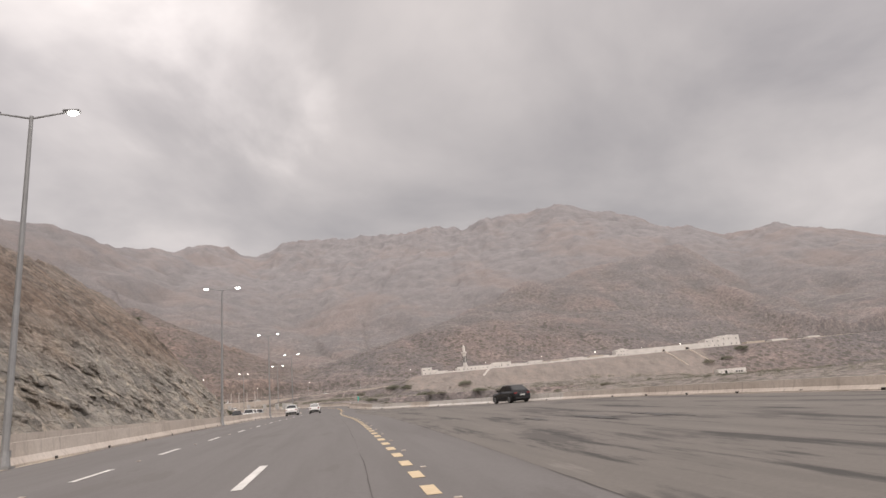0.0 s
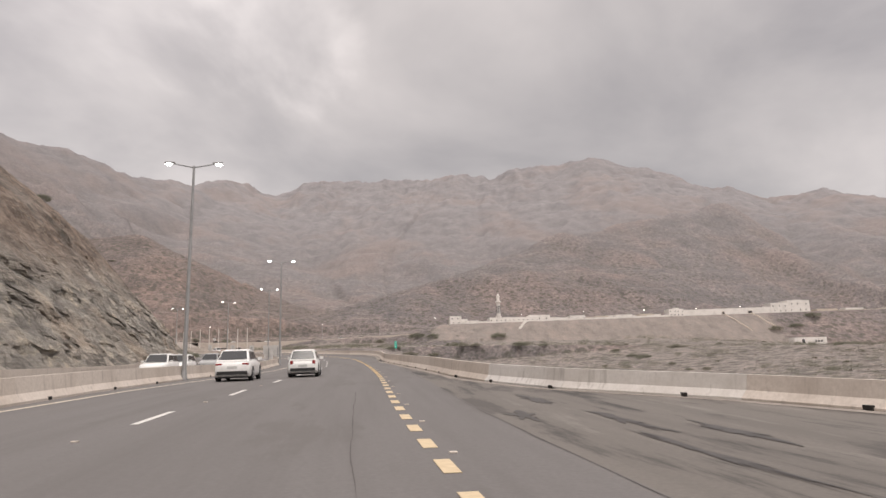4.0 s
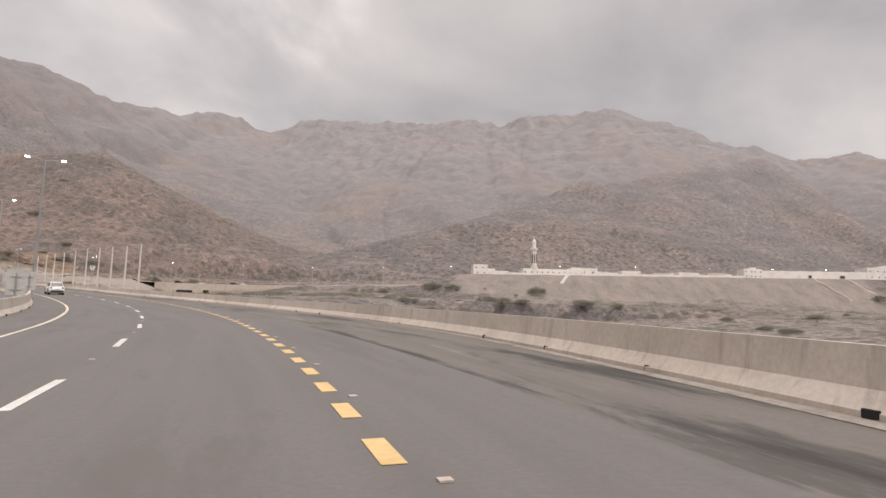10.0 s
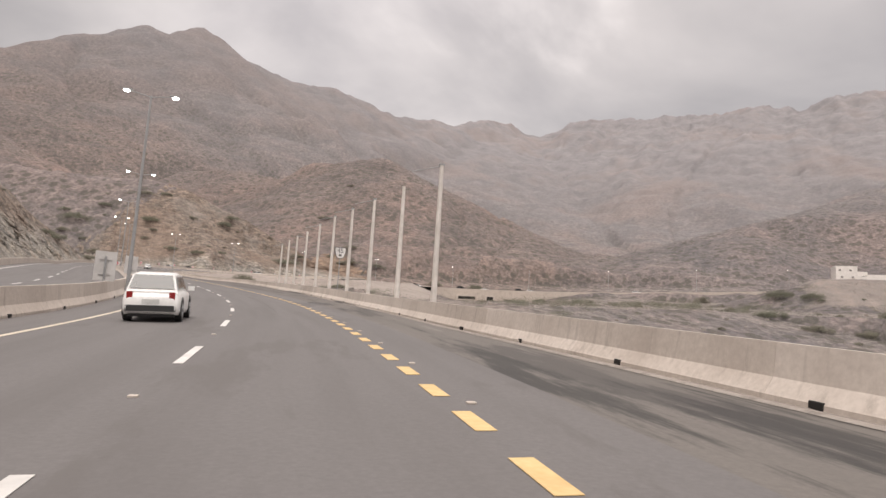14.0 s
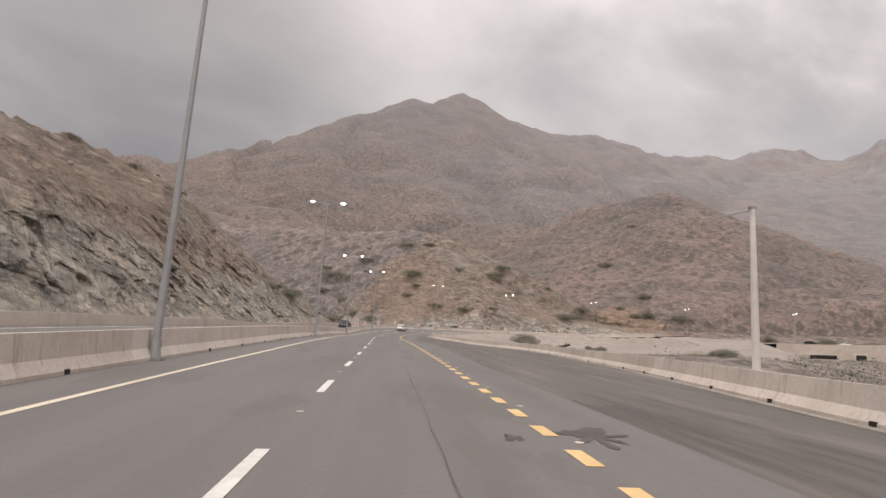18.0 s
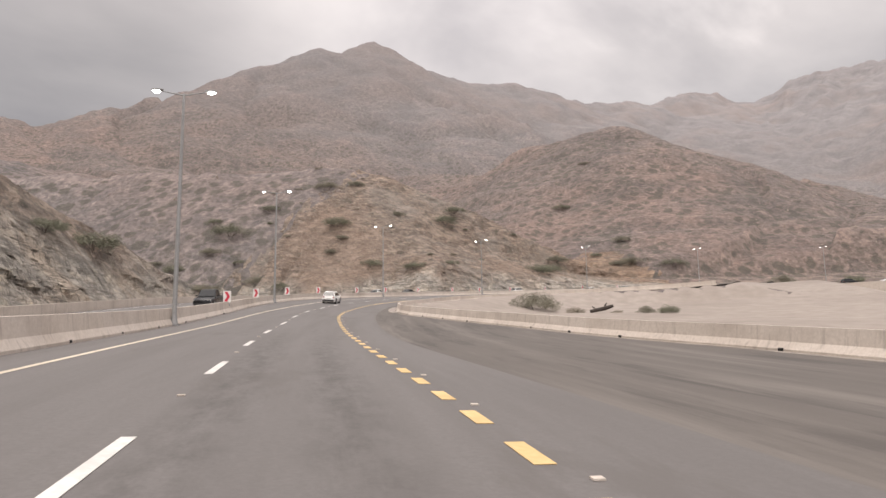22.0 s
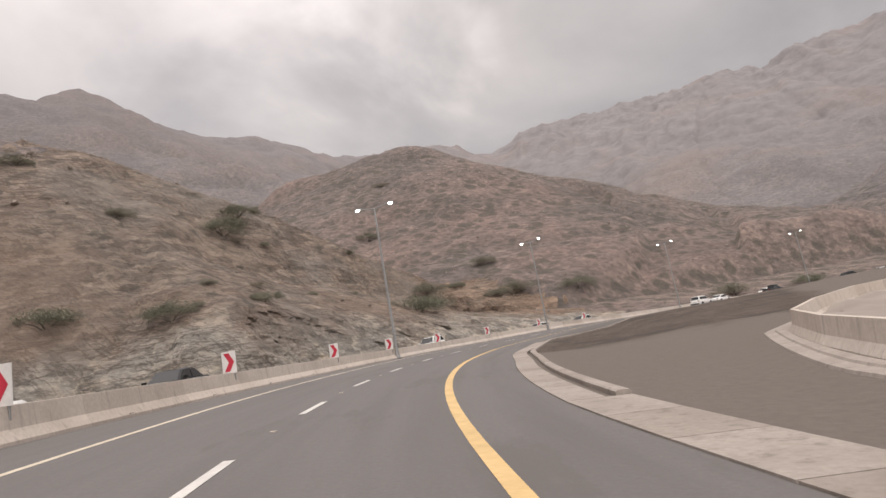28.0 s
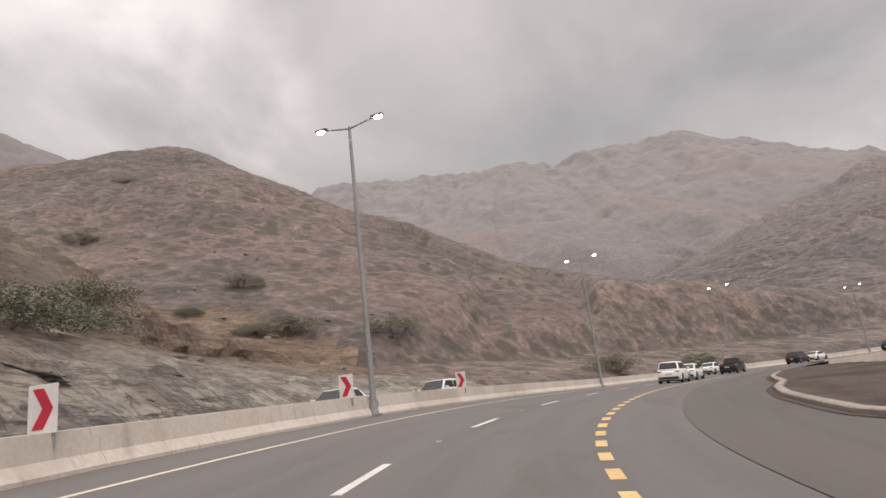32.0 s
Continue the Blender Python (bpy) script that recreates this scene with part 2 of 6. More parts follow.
yellow_paint = speckled("yellow_road_paint", (0.64, 0.44, 0.19), (0.74, 0.53, 0.26), 8, 1.2, 0.6)
galvanised = plain("galvanised_steel", (0.34, 0.34, 0.34), 0.5, 0.35)


def slope_of(n, l):
    """How steep the ground is: 0 flat to 1 upright."""
    sep = n.new("ShaderNodeSeparateXYZ")
    l.new(n.new("ShaderNodeNewGeometry").outputs["True Normal"], sep.inputs[0])
    mr = n.new("ShaderNodeMapRange")
    mr.inputs["From Min"].default_value, mr.inputs["From Max"].default_value = 0.88, 0.55
    l.new(sep.outputs[2], mr.inputs["Value"])
    return mr.outputs[0]


def terrain_material():
    m, n, l, b = material("scrubby_ground", 0.95)
    geo = n.new("ShaderNodeNewGeometry").outputs["Position"]

    def turned(rot, scale):
        mp = n.new("ShaderNodeMapping")
        mp.inputs["Rotation"].default_value, mp.inputs["Scale"].default_value = rot, scale
        l.new(geo, mp.inputs["Vector"])
        return mp.outputs["Vector"]

    def calc(op, a, c=0.0, clamp=False):
        o = n.new("ShaderNodeMath")
        o.operation, o.use_clamp = op, clamp
        for sock, v in zip(o.inputs, (a, c)):
            if isinstance(v, (int, float)):
                sock.default_value = v
            else:
                l.new(v, sock)
        return o.outputs[0]

    def grey(lo, hi, top):
        return (lo, (0, 0, 0)), (hi, (top, top, top))

    def shrubs(scale, reach, crowd):
        """Single bushes: round spots of uneven size, thicker where crowd is high."""
        v = n.new("ShaderNodeTexVoronoi")
        v.inputs["Scale"].default_value = scale
        l.new(geo, v.inputs["Vector"])
        edge_ = calc("SUBTRACT", calc("MULTIPLY", crowd, reach), calc("ADD", v.outputs["Distance"], calc("MULTIPLY", fine, 0.22)))
        mr_ = n.new("ShaderNodeMapRange")
        mr_.inputs["From Min"].default_value, mr_.inputs["From Max"].default_value = -0.04, 0.07
        l.new(edge_, mr_.inputs["Value"])
        return mr_.outputs[0]

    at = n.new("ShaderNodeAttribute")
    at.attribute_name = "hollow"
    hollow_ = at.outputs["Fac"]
    big, mid = tex_noise(n, l, geo, 0.006, 6, 0.6), tex_noise(n, l, geo, 0.035, 8, 0.66)
    fine, lumps = tex_noise(n, l, geo, 0.42, 6, 0.72), tex_noise(n, l, geo, 0.17, 8, 0.75)
    beds = tex_noise(n, l, turned((0.35, -0.3, 0.4), (0.3, 0.3, 1.3)), 0.05, 8, 0.66)
    c = ramp(n, l, mid, ((0.3, (0.135, 0.122, 0.122)), (0.5, (0.186, 0.166, 0.162)), (0.7, (0.252, 0.217, 0.206))))
    # rusty ground in broad tongues, and beds of warm rock that crop out aslant
    c = mix(n, l, ramp(n, l, big, grey(0.46, 0.60, 0.65)), c, (0.252, 0.190, 0.168))
    c = mix(n, l, ramp(n, l, beds, grey(0.54, 0.64, 0.5)), c, (0.302, 0.236, 0.213))
    c = mix(n, l, ramp(n, l, beds, ((0.36, (0.35, 0.35, 0.35)), (0.46, (0, 0, 0)))), c, (0.140, 0.130, 0.130))
    rock = ramp(n, l, fine, ((0.3, (0.165, 0.142, 0.131)), (0.7, (0.300, 0.256, 0.234))))
    c = mix(n, l, calc("MULTIPLY", slope_of(n, l), 0.55), c, rock)
    # broad dark grey swathes
    swathe = tex_noise(n, l, geo, 0.016, 7, 0.62)
    c = mix(n, l, ramp(n, l, swathe, ((0.40, (0.65, 0.65, 0.65)), (0.52, (0, 0, 0)))), c, (0.140, 0.128, 0.127))
    # sandy on the level
    sp = n.new("ShaderNodeSeparateXYZ")
    l.new(n.new("ShaderNodeNewGeometry").outputs["True Normal"], sp.inputs[0])
    flat = n.new("ShaderNodeMapRange")
    flat.inputs["From Min"].default_value, flat.inputs["From Max"].default_value, flat.inputs["To Max"].default_value = 0.94, 0.985, 0.7
    l.new(sp.outputs[2], flat.inputs["Value"])
    c = mix(n, l, flat.outputs[0], c, ramp(n, l, fine, ((0.35, (0.262, 0.230, 0.203)), (0.65, (0.365, 0.316, 0.277)))))
    # pale boulders a few metres across; paler ribs and darker clefts put relief shading into the colour
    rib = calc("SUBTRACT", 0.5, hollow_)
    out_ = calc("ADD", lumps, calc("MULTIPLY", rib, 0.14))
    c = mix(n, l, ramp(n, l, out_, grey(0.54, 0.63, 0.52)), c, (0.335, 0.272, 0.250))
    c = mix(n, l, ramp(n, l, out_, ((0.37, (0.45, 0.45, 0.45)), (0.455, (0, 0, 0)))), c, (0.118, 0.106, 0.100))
    sep = n.new("ShaderNodeSeparateXYZ")
    l.new(geo, sep.inputs[0])
    stain = n.new("ShaderNodeMapRange")
    stain.inputs["From Min"].default_value, stain.inputs["From Max"].default_value = 470, 640
    l.new(sep.outputs[1], stain.inputs["Value"])
    fade = n.new("ShaderNodeMapRange")
    fade.inputs["From Min"].default_value, fade.inputs["From Max"].default_value, fade.inputs["To Min"].default_value, fade.inputs["To Max"].default_value = 760, 980, 1.0, 0.0
    l.new(sep.outputs[1], fade.inputs["Value"])
    side = n.new("ShaderNodeMapRange")
    side.inputs["From Min"].default_value, side.inputs["From Max"].default_value, side.inputs["To Min"].default_value, side.inputs["To Max"].default_value = -190, -120, 1.0, 0.0
    l.new(sep.outputs[0], side.inputs["Value"])
    iron = calc("MULTIPLY", calc("MULTIPLY", stain.outputs[0], fade.outputs[0]), side.outputs[0])
    c = mix(n, l, calc("MULTIPLY", iron, 0.36), c, mix(n, l, 1.0, c, (0.90, 0.76, 0.68), "MULTIPLY"))
    c = mix(n, l, calc("SUBTRACT", 1.0, iron), c, mix(n, l, 1.0, c, (0.975, 1.0, 1.03), "MULTIPLY"))
    # broken stone, each piece of its own shade
    for scale, lo, hi in ((0.28, 0.88, 1.12), (0.8, 0.78, 1.20)):
        cell = n.new("ShaderNodeTexVoronoi")
        cell.inputs["Scale"].default_value = scale
        l.new(geo, cell.inputs["Vector"])
        one = n.new("ShaderNodeSeparateColor")
        l.new(cell.outputs["Color"], one.inputs[0])
        worn = calc("ADD", calc("MULTIPLY", one.outputs[0], 0.55), calc("MULTIPLY", fine, 0.45))
        c = mix(n, l, 1.0, c, ramp(n, l, worn, ((0.25, (lo, lo, lo)), (0.75, (hi, hi * 0.98, hi * 0.96)))), "MULTIPLY")
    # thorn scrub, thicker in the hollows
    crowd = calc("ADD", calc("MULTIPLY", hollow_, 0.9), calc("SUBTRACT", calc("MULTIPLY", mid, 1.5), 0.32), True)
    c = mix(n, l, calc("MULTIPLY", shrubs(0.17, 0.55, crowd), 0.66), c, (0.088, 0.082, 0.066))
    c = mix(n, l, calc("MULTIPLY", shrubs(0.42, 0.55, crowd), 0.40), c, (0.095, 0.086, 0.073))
    # bare eroded bank below the village
    ab = n.new("ShaderNodeAttribute")
    ab.attribute_name = "bare"
    wash = tex_noise(n, l, turned((0, 0, 0.17), (1.0, 0.45, 0.45)), 0.12, 8, 0.68)
    soil = ramp(n, l, wash, ((0.32, (0.205, 0.180, 0.164)), (0.5, (0.275, 0.238, 0.214)), (0.68, (0.350, 0.288, 0.250))))
    c = mix(n, l, ramp(n, l, calc("ADD", ab.outputs["Fac"], calc("MULTIPLY", calc("SUBTRACT", lumps, 0.5), 0.9)), ((0.42, (0, 0, 0)), (0.58, (0.92, 0.92, 0.92)))), c, soil)
    # darker, greyer rock colour high up, part of it standing in for distant haze
    high = n.new("ShaderNodeMapRange")
    high.inputs["From Min"].default_value, high.inputs["From Max"].default_value, high.inputs["To Max"].default_value = 210, 470, 0.6
    l.new(sep.outputs[2], high.inputs["Value"])
    c = mix(n, l, high.outputs[0], c, ramp(n, l, lumps, ((0.3, (0.125, 0.117, 0.121)), (0.7, (0.205, 0.188, 0.188)))))
    # the far range turns paler and greyer, haze put into its colour, with broad rusty bands
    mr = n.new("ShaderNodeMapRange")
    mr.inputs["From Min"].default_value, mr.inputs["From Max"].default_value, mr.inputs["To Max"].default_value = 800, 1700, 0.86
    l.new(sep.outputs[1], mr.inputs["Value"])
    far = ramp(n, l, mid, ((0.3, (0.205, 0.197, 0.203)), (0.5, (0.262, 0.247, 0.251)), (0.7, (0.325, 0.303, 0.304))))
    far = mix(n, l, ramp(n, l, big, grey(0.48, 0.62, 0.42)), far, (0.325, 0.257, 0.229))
    # far hollows darkened in colour, standing in for shade in the gullies
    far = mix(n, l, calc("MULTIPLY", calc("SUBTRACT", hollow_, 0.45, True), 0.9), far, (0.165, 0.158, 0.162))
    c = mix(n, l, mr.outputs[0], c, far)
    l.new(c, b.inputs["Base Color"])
    bump(n, l, calc("ADD", calc("MULTIPLY", lumps, 0.6), mid), b, 0.8, 4.0)
    return m


def rock_material():
    m, n, l, b = material("cut_rock", 0.9)
    geo = n.new("ShaderNodeNewGeometry").outputs["Position"]

    def turned(rot, scale):
        mp = n.new("ShaderNodeMapping")
        mp.inputs["Rotation"].default_value, mp.inputs["Scale"].default_value = rot, scale
        l.new(geo, mp.inputs["Vector"])
        return mp.outputs["Vector"]

    beds = tex_noise(n, l, turned((0.5, 0.35, 0.3), (0.4, 0.4, 1.2)), 0.8, 10, 0.72)
    joint = tex_noise(n, l, turned((-0.6, 0.9, 0.2), (0.5, 1.6, 0.5)), 0.7, 8, 0.7)
    mid, fine = tex_noise(n, l, geo, 0.11, 7, 0.6), tex_noise(n, l, geo, 1.6, 8, 0.72)
    grey = ramp(n, l, beds, ((0.28, (0.252, 0.236, 0.216)), (0.48, (0.392, 0.368, 0.335)), (0.72, (0.565, 0.525, 0.474))))
    grey = mix(n, l, ramp(n, l, joint, ((0.32, (0.6, 0.6, 0.6)), (0.42, (0, 0, 0)))), grey, (0.17, 0.157, 0.141))
    grey = mix(n, l, ramp(n, l, mid, ((0.5, (0, 0, 0)), (0.64, (0.6, 0.6, 0.6)))), grey, (0.476, 0.384, 0.301))
    # thin pale veins that run across the beds
    vein = ramp(n, l, tex_noise(n, l, turned((0.3, -0.8, 0.5), (1.0, 1.0, 0.35)), 0.12, 4, 0.5), ((0.485, (0, 0, 0)), (0.497, (0.75, 0.75, 0.75)), (0.503, (0.75, 0.75, 0.75)), (0.515, (0, 0, 0))))
    grey = mix(n, l, vein, grey, (0.6, 0.543, 0.455))
    tan = ramp(n, l, beds, ((0.3, (0.190, 0.155, 0.130)), (0.5, (0.300, 0.246, 0.208)), (0.7, (0.410, 0.347, 0.300))))
    tan = mix(n, l, ramp(n, l, mid, ((0.46, (0, 0, 0)), (0.6, (0.45, 0.45, 0.45)))), tan, (0.360, 0.275, 0.226))
    tan = mix(n, l, ramp(n, l, tex_noise(n, l, geo, 0.4, 8, 0.75), ((0.53, (0, 0, 0)), (0.59, (0.7, 0.7, 0.7)))), tan, (0.116, 0.113, 0.0949))
    tan = mix(n, l, ramp(n, l, joint, ((0.35, (0.42, 0.42, 0.42)), (0.44, (0, 0, 0)))), tan, (0.112, 0.088, 0.07))
    pale = ramp(n, l, tex_noise(n, l, turned((0.2, 0.5, 0.9), (1.0, 1.0, 1.6)), 0.16, 8, 0.68), ((0.54, (0, 0, 0)), (0.60, (0.7, 0.7, 0.7))))
    grey = mix(n, l, pale, grey, (0.50, 0.455, 0.40))
    tan = mix(n, l, pale, tan, (0.42, 0.345, 0.285))
    # open joints along two sets of planes, and broad patches of ochre and grey
    broken = ramp(n, l, tex_noise(n, l, geo, 0.09, 5, 0.6), ((0.40, (0.25, 0.25, 0.25)), (0.58, (1, 1, 1))))
    for rot, scale in (((0.5, 0.35, 0.3), (0.22, 0.22, 1.9)), ((-0.7, 0.8, 0.5), (0.35, 1.5, 0.35))):
        line_ = ramp(n, l, tex_noise(n, l, turned(rot, scale), 0.55, 5, 0.6), ((0.468, (0, 0, 0)), (0.492, (0.8, 0.8, 0.8)), (0.508, (0.8, 0.8, 0.8)), (0.532, (0, 0, 0))))
        line_ = mix(n, l, 1.0, line_, broken, "MULTIPLY")
        grey = mix(n, l, line_, grey, (0.165, 0.148, 0.13))
        tan = mix(n, l, line_, tan, (0.165, 0.122, 0.093))
    # single blocks, each of its own shade
    wob = n.new("ShaderNodeVectorMath")
    wob.operation = "MULTIPLY_ADD"
    shift = n.new("ShaderNodeTexNoise")
    shift.inputs["Scale"].default_value, shift.inputs["Detail"].default_value = 0.7, 5
    l.new(geo, shift.inputs["Vector"])
    l.new(shift.outputs["Color"], wob.inputs[0])
    wob.inputs[1].default_value = (1.6, 1.6, 1.6)
    l.new(turned((0.5, 0.35, 0.3), (0.7, 0.7, 1.5)), wob.inputs[2])
    steps_ = []
    for scale in (0.55, 1.5):
        cell = n.new("ShaderNodeTexVoronoi")
        cell.inputs["Scale"].default_value = scale
        l.new(wob.outputs[0], cell.inputs["Vector"])
        sep_ = n.new("ShaderNodeSeparateColor")
        l.new(cell.outputs["Color"], sep_.inputs[0])
        steps_.append(sep_.outputs[0])
        lo, hi = (0.70, 1.22) if scale < 1 else (0.82, 1.14)
        shade_ = ramp(n, l, sep_.outputs[0], ((0.0, (lo, lo, lo)), (1.0, (hi, hi * 0.985, hi * 0.965))))
        grey, tan = (mix(n, l, 1.0, v, shade_, "MULTIPLY") for v in (grey, tan))
    wide_ = tex_noise(n, l, geo, 0.03, 6, 0.6)
    tan = mix(n, l, ramp(n, l, wide_, ((0.48, (0, 0, 0)), (0.6, (0.35, 0.35, 0.35)))), tan, (0.335, 0.240, 0.182))
    tan = mix(n, l, ramp(n, l, wide_, ((0.36, (0.4, 0.4, 0.4)), (0.46, (0, 0, 0)))), tan, (0.345, 0.318, 0.288))
    # rusty scree over the northern cutting
    sep = n.new("ShaderNodeSeparateXYZ")
    l.new(geo, sep.inputs[0])
    rust = n.new("ShaderNodeMapRange")
    rust.inputs["From Min"].default_value, rust.inputs["From Max"].default_value = 538, 585
    l.new(sep.outputs[1], rust.inputs["Value"])
    tan = mix(n, l, rust.outputs[0], tan, mix(n, l, 1.0, tan, (0.96, 0.88, 0.80), "MULTIPLY"))
    up = n.new("ShaderNodeAttribute")
    up.attribute_name = "height_over_road"
    fac = ramp(n, l, up.outputs["Fac"], ((0.30, (1, 1, 1)), (0.62, (0, 0, 0))))
    l.new(mix(n, l, fac, tan, grey), b.inputs["Base Color"])
    hh = n.new("ShaderNodeMath")
    hh.operation = "ADD"
    l.new(beds, hh.inputs[0])
    l.new(joint, hh.inputs[1])
    for v, k in zip(steps_, (0.22, 0.10)):
        more = n.new("ShaderNodeMath")
        more.operation = "MULTIPLY_ADD"
        l.new(v, more.inputs[0])
        more.inputs[1].default_value = k
        l.new(hh.outputs[0], more.inputs[2])
        hh = more
    bump(n, l, hh.outputs[0], b, 1.0, 1.2)
    return m


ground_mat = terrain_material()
rock_mat = rock_material()

# ---- the road line: level of our carriageway under the driver's line ----
ROAD = [
    (7.4, -36.6, -1.9), (2.4, -7.1, 0.4), (-2.6, 22.5, 2.8), (-8.1, 52.0, 5.1), (-14.4, 81.3, 7.2), (-19.4, 110.9, 9.4),
    (-24.9, 140.4, 11.5), (-31.5, 169.6, 13.8), (-40.7, 198.2, 16.1), (-53.9, 225.1, 18.4), (-70.6, 249.9, 20.8), (-89.3, 273.4, 23.2),
    (-110.7, 294.4, 25.8), (-133.5, 313.8, 28.4), (-156.6, 333.0, 30.9), (-179.6, 352.3, 33.3), (-202.4, 371.8, 35.6), (-223.4, 393.1, 38.5),
    (-241.8, 416.7, 41.5), (-254.7, 443.7, 44.4), (-261.8, 472.8, 47.0), (-263.2, 502.8, 49.4),
]
ROAD_ON = [(-257.2, 527, 51.2), (-240, 563, 52.9), (-215.5, 596, 54.6), (-181, 622, 56.2), (-139, 638, 57.9), (-92, 640, 59.3), (-46, 648, 61.6), (0, 664, 63.2), (60, 690, 65.5)]


def spline(points, step):
    p = np.array(points, float)
    p = np.vstack([2 * p[0] - p[1], p, 2 * p[-1] - p[-2]])
    out = []
    for i in range(1, len(p) - 2):
        n = max(2, int(np.linalg.norm(p[i + 1] - p[i]) / step))
        for u in np.arange(n) / n:
            a, b, c, d = p[i - 1], p[i], p[i + 1], p[i + 2]
            out.append(0.5 * (2 * b + (c - a) * u + (2 * a - 5 * b + 4 * c - d) * u * u + (3 * b - a - 3 * c + d) * u**3))
    return np.array(out)


LINE = spline(ROAD + ROAD_ON, 1.0)
LINE_S = np.r_[0, np.cumsum(np.hypot(*np.diff(LINE[:, :2], axis=0).T))] - 40.0
LINE_T = np.gradient(LINE[:, :2], axis=0)
LINE_T /= np.hypot(LINE_T[:, 0], LINE_T[:, 1])[:, None]
S_END = float(LINE_S[-1]) - 2


def table(s, rows):
    return np.interp(s, [r[0] for r in rows], [r[1] for r in rows])


BANK = [(-60, 0), (100, 0), (140, -0.043), (310, -0.043), (375, 0.01), (445, 0.03), (500, 0.085), (640, 0.07), (720, 0.03)]
YELLOW = [(-40, -1.1), (60, -1.15), (80, -1.45), (90, -1.42), (140, -1.42), (165, -1.47), (176, -1.31), (190, -1.25), (202, -1.4), (236, -2.1), (246, -2.25), (300, -2.6), (316, -2.38), (336, -2.3), (375, -2.43), (391, -2.38), (411, -2.22), (431, -2.03), (440, -1.7), (451, -1.18), (457, -0.85), (467, -0.6), (490, -0.8), (521, -0.95), (550, -0.8), (569, -0.95), (577, -1.22), (582, -1.42), (594, -1.65), (608, -1.66), (900, -1.6)]
WHITE = [(-40, 6.6), (28, 6.4), (54, 5.5), (71, 4.8), (98, 3.86), (141, 2.3), (171, 2.2), (185, 2.52), (198, 2.68), (225, 2.05), (248, 1.4), (258, 1.25), (304, 1.21), (325, 1.4), (380, 1.38), (447, 2.1), (463, 2.6), (506, 2.4), (530, 2.4), (560, 2.8), (575, 2.7), (581, 2.55), (588, 2.14), (596, 2.0), (602, 1.75), (900, 1.9)]
SOLID = [(-40, 11.4), (38, 11.0), (87, 9.2), (105, 8.5), (148, 6.2), (176, 6.4), (241, 5.7), (302, 5.1), (378, 5.35), (451, 5.6), (508, 5.7), (530, 5.9), (555, 6.4), (575, 6.75), (584, 6.65), (591, 6.5), (597, 6.16), (602, 5.9), (900, 5.8)]
MEDIAN = [(-40, 12.3), (20, 11.7), (68.6, 10.17), (113, 9.92), (160, 8.32), (207, 8.9), (255, 7.72), (301, 7.3), (347, 7.25), (392, 7.15), (441, 7.6), (458, 7.95), (475, 9.2), (490, 9.75), (526, 8.6), (568, 8.1), (611, 8.65), (654, 9.2), (700, 9.0), (900, 8.5)]
RIGHT = [(-40, -24), (30, -22), (55, -20.5), (72, -15.6), (82, -11.8), (88, -10.2), (95, -6.8), (103, -5.2), (123, -4.4), (145, -3.75), (161, -4.7), (171, -5.7), (186, -6.9), (205, -8.8), (225, -9.4), (246, -8.9), (262, -7.4), (277, -6.6), (300, -6.9), (316, -7.9), (340, -10), (365, -13.5), (395, -16.2), (425, -15.6), (445, -12.4), (458, -9), (466, -6.8), (473, -5.5), (481, -5.1), (495, -5.6), (504, -6.3), (515, -7.3), (527, -9.2), (540, -13.3), (550, -20), (558, -32), (566, -48)]


def where(s, off, up=0.0):
    """A place s metres along the road line, off metres to its left, up metres over the road there."""
    i = np.interp(s, LINE_S, np.arange(len(LINE)))
    p = [np.interp(i, np.arange(len(LINE)), LINE[:, k]) for k in range(3)]
    t = [np.interp(i, np.arange(len(LINE)), LINE_T[:, k]) for k in range(2)]
    return np.stack([p[0] - t[1] * off, p[1] + t[0] * off, p[2] + table(s, BANK) * np.clip(off, -6, 9) + up], -1)


def heading(s):
    i = int(np.argmin(abs(LINE_S - s)))
    return math.degrees(math.atan2(-LINE_T[i, 0], LINE_T[i, 1]))


def on_road(s, off, up=0.0, turn=0.0):
    return pose(*where(s, off, up), 0, 0, heading(s) + turn)


def standing(s, off, turn=0.0):
    """The pose of a car at a place on the road, tilted as the road climbs there."""
    rise = math.degrees(math.atan2(float(where(s + 2, off)[2] - where(s - 2, off)[2]), 4.0))
    k = math.radians(turn)
    lean = math.degrees(math.atan(float(table(s, BANK)) if -6 < off < 9 else 0.0))
    return pose(*where(s, off), rise * math.cos(k) + lean * math.sin(k), rise * math.sin(k) * -1 + lean * math.cos(k), heading(s) + turn)


def mesh_of(name, verts, faces, mat, parent=None, label="", smooth=False):
    me = bpy.data.meshes.new(name)
    me.from_pydata([tuple(map(float, v)) for v in verts], [], faces)
    if mat:
        me.materials.append(mat)
    if smooth:
        me.shade_smooth()
    me.update()
    ob = new(name, me)
    if parent:
        ob.parent = parent
    if label:
        tagged(ob, label)
    return ob


def strip(s0, s1, offs, step=2.0):
    """Rows of places along the road: offs is a list of (function of s, height)."""
    ss = np.linspace(s0, s1, max(2, int((s1 - s0) / step) + 1))
    cols = [where(ss, np.broadcast_to(o(ss) if callable(o) else o, ss.shape), h(ss) if callable(h) else h) for o, h in offs]
    v = np.stack(cols, 1).reshape(-1, 3)
    n = len(offs)
    f = [(i * n + j, i * n + j + 1, (i + 1) * n + j + 1, (i + 1) * n + j) for i in range(len(ss) - 1) for j in range(n - 1)]
    return v, [q[::-1] for q in f]


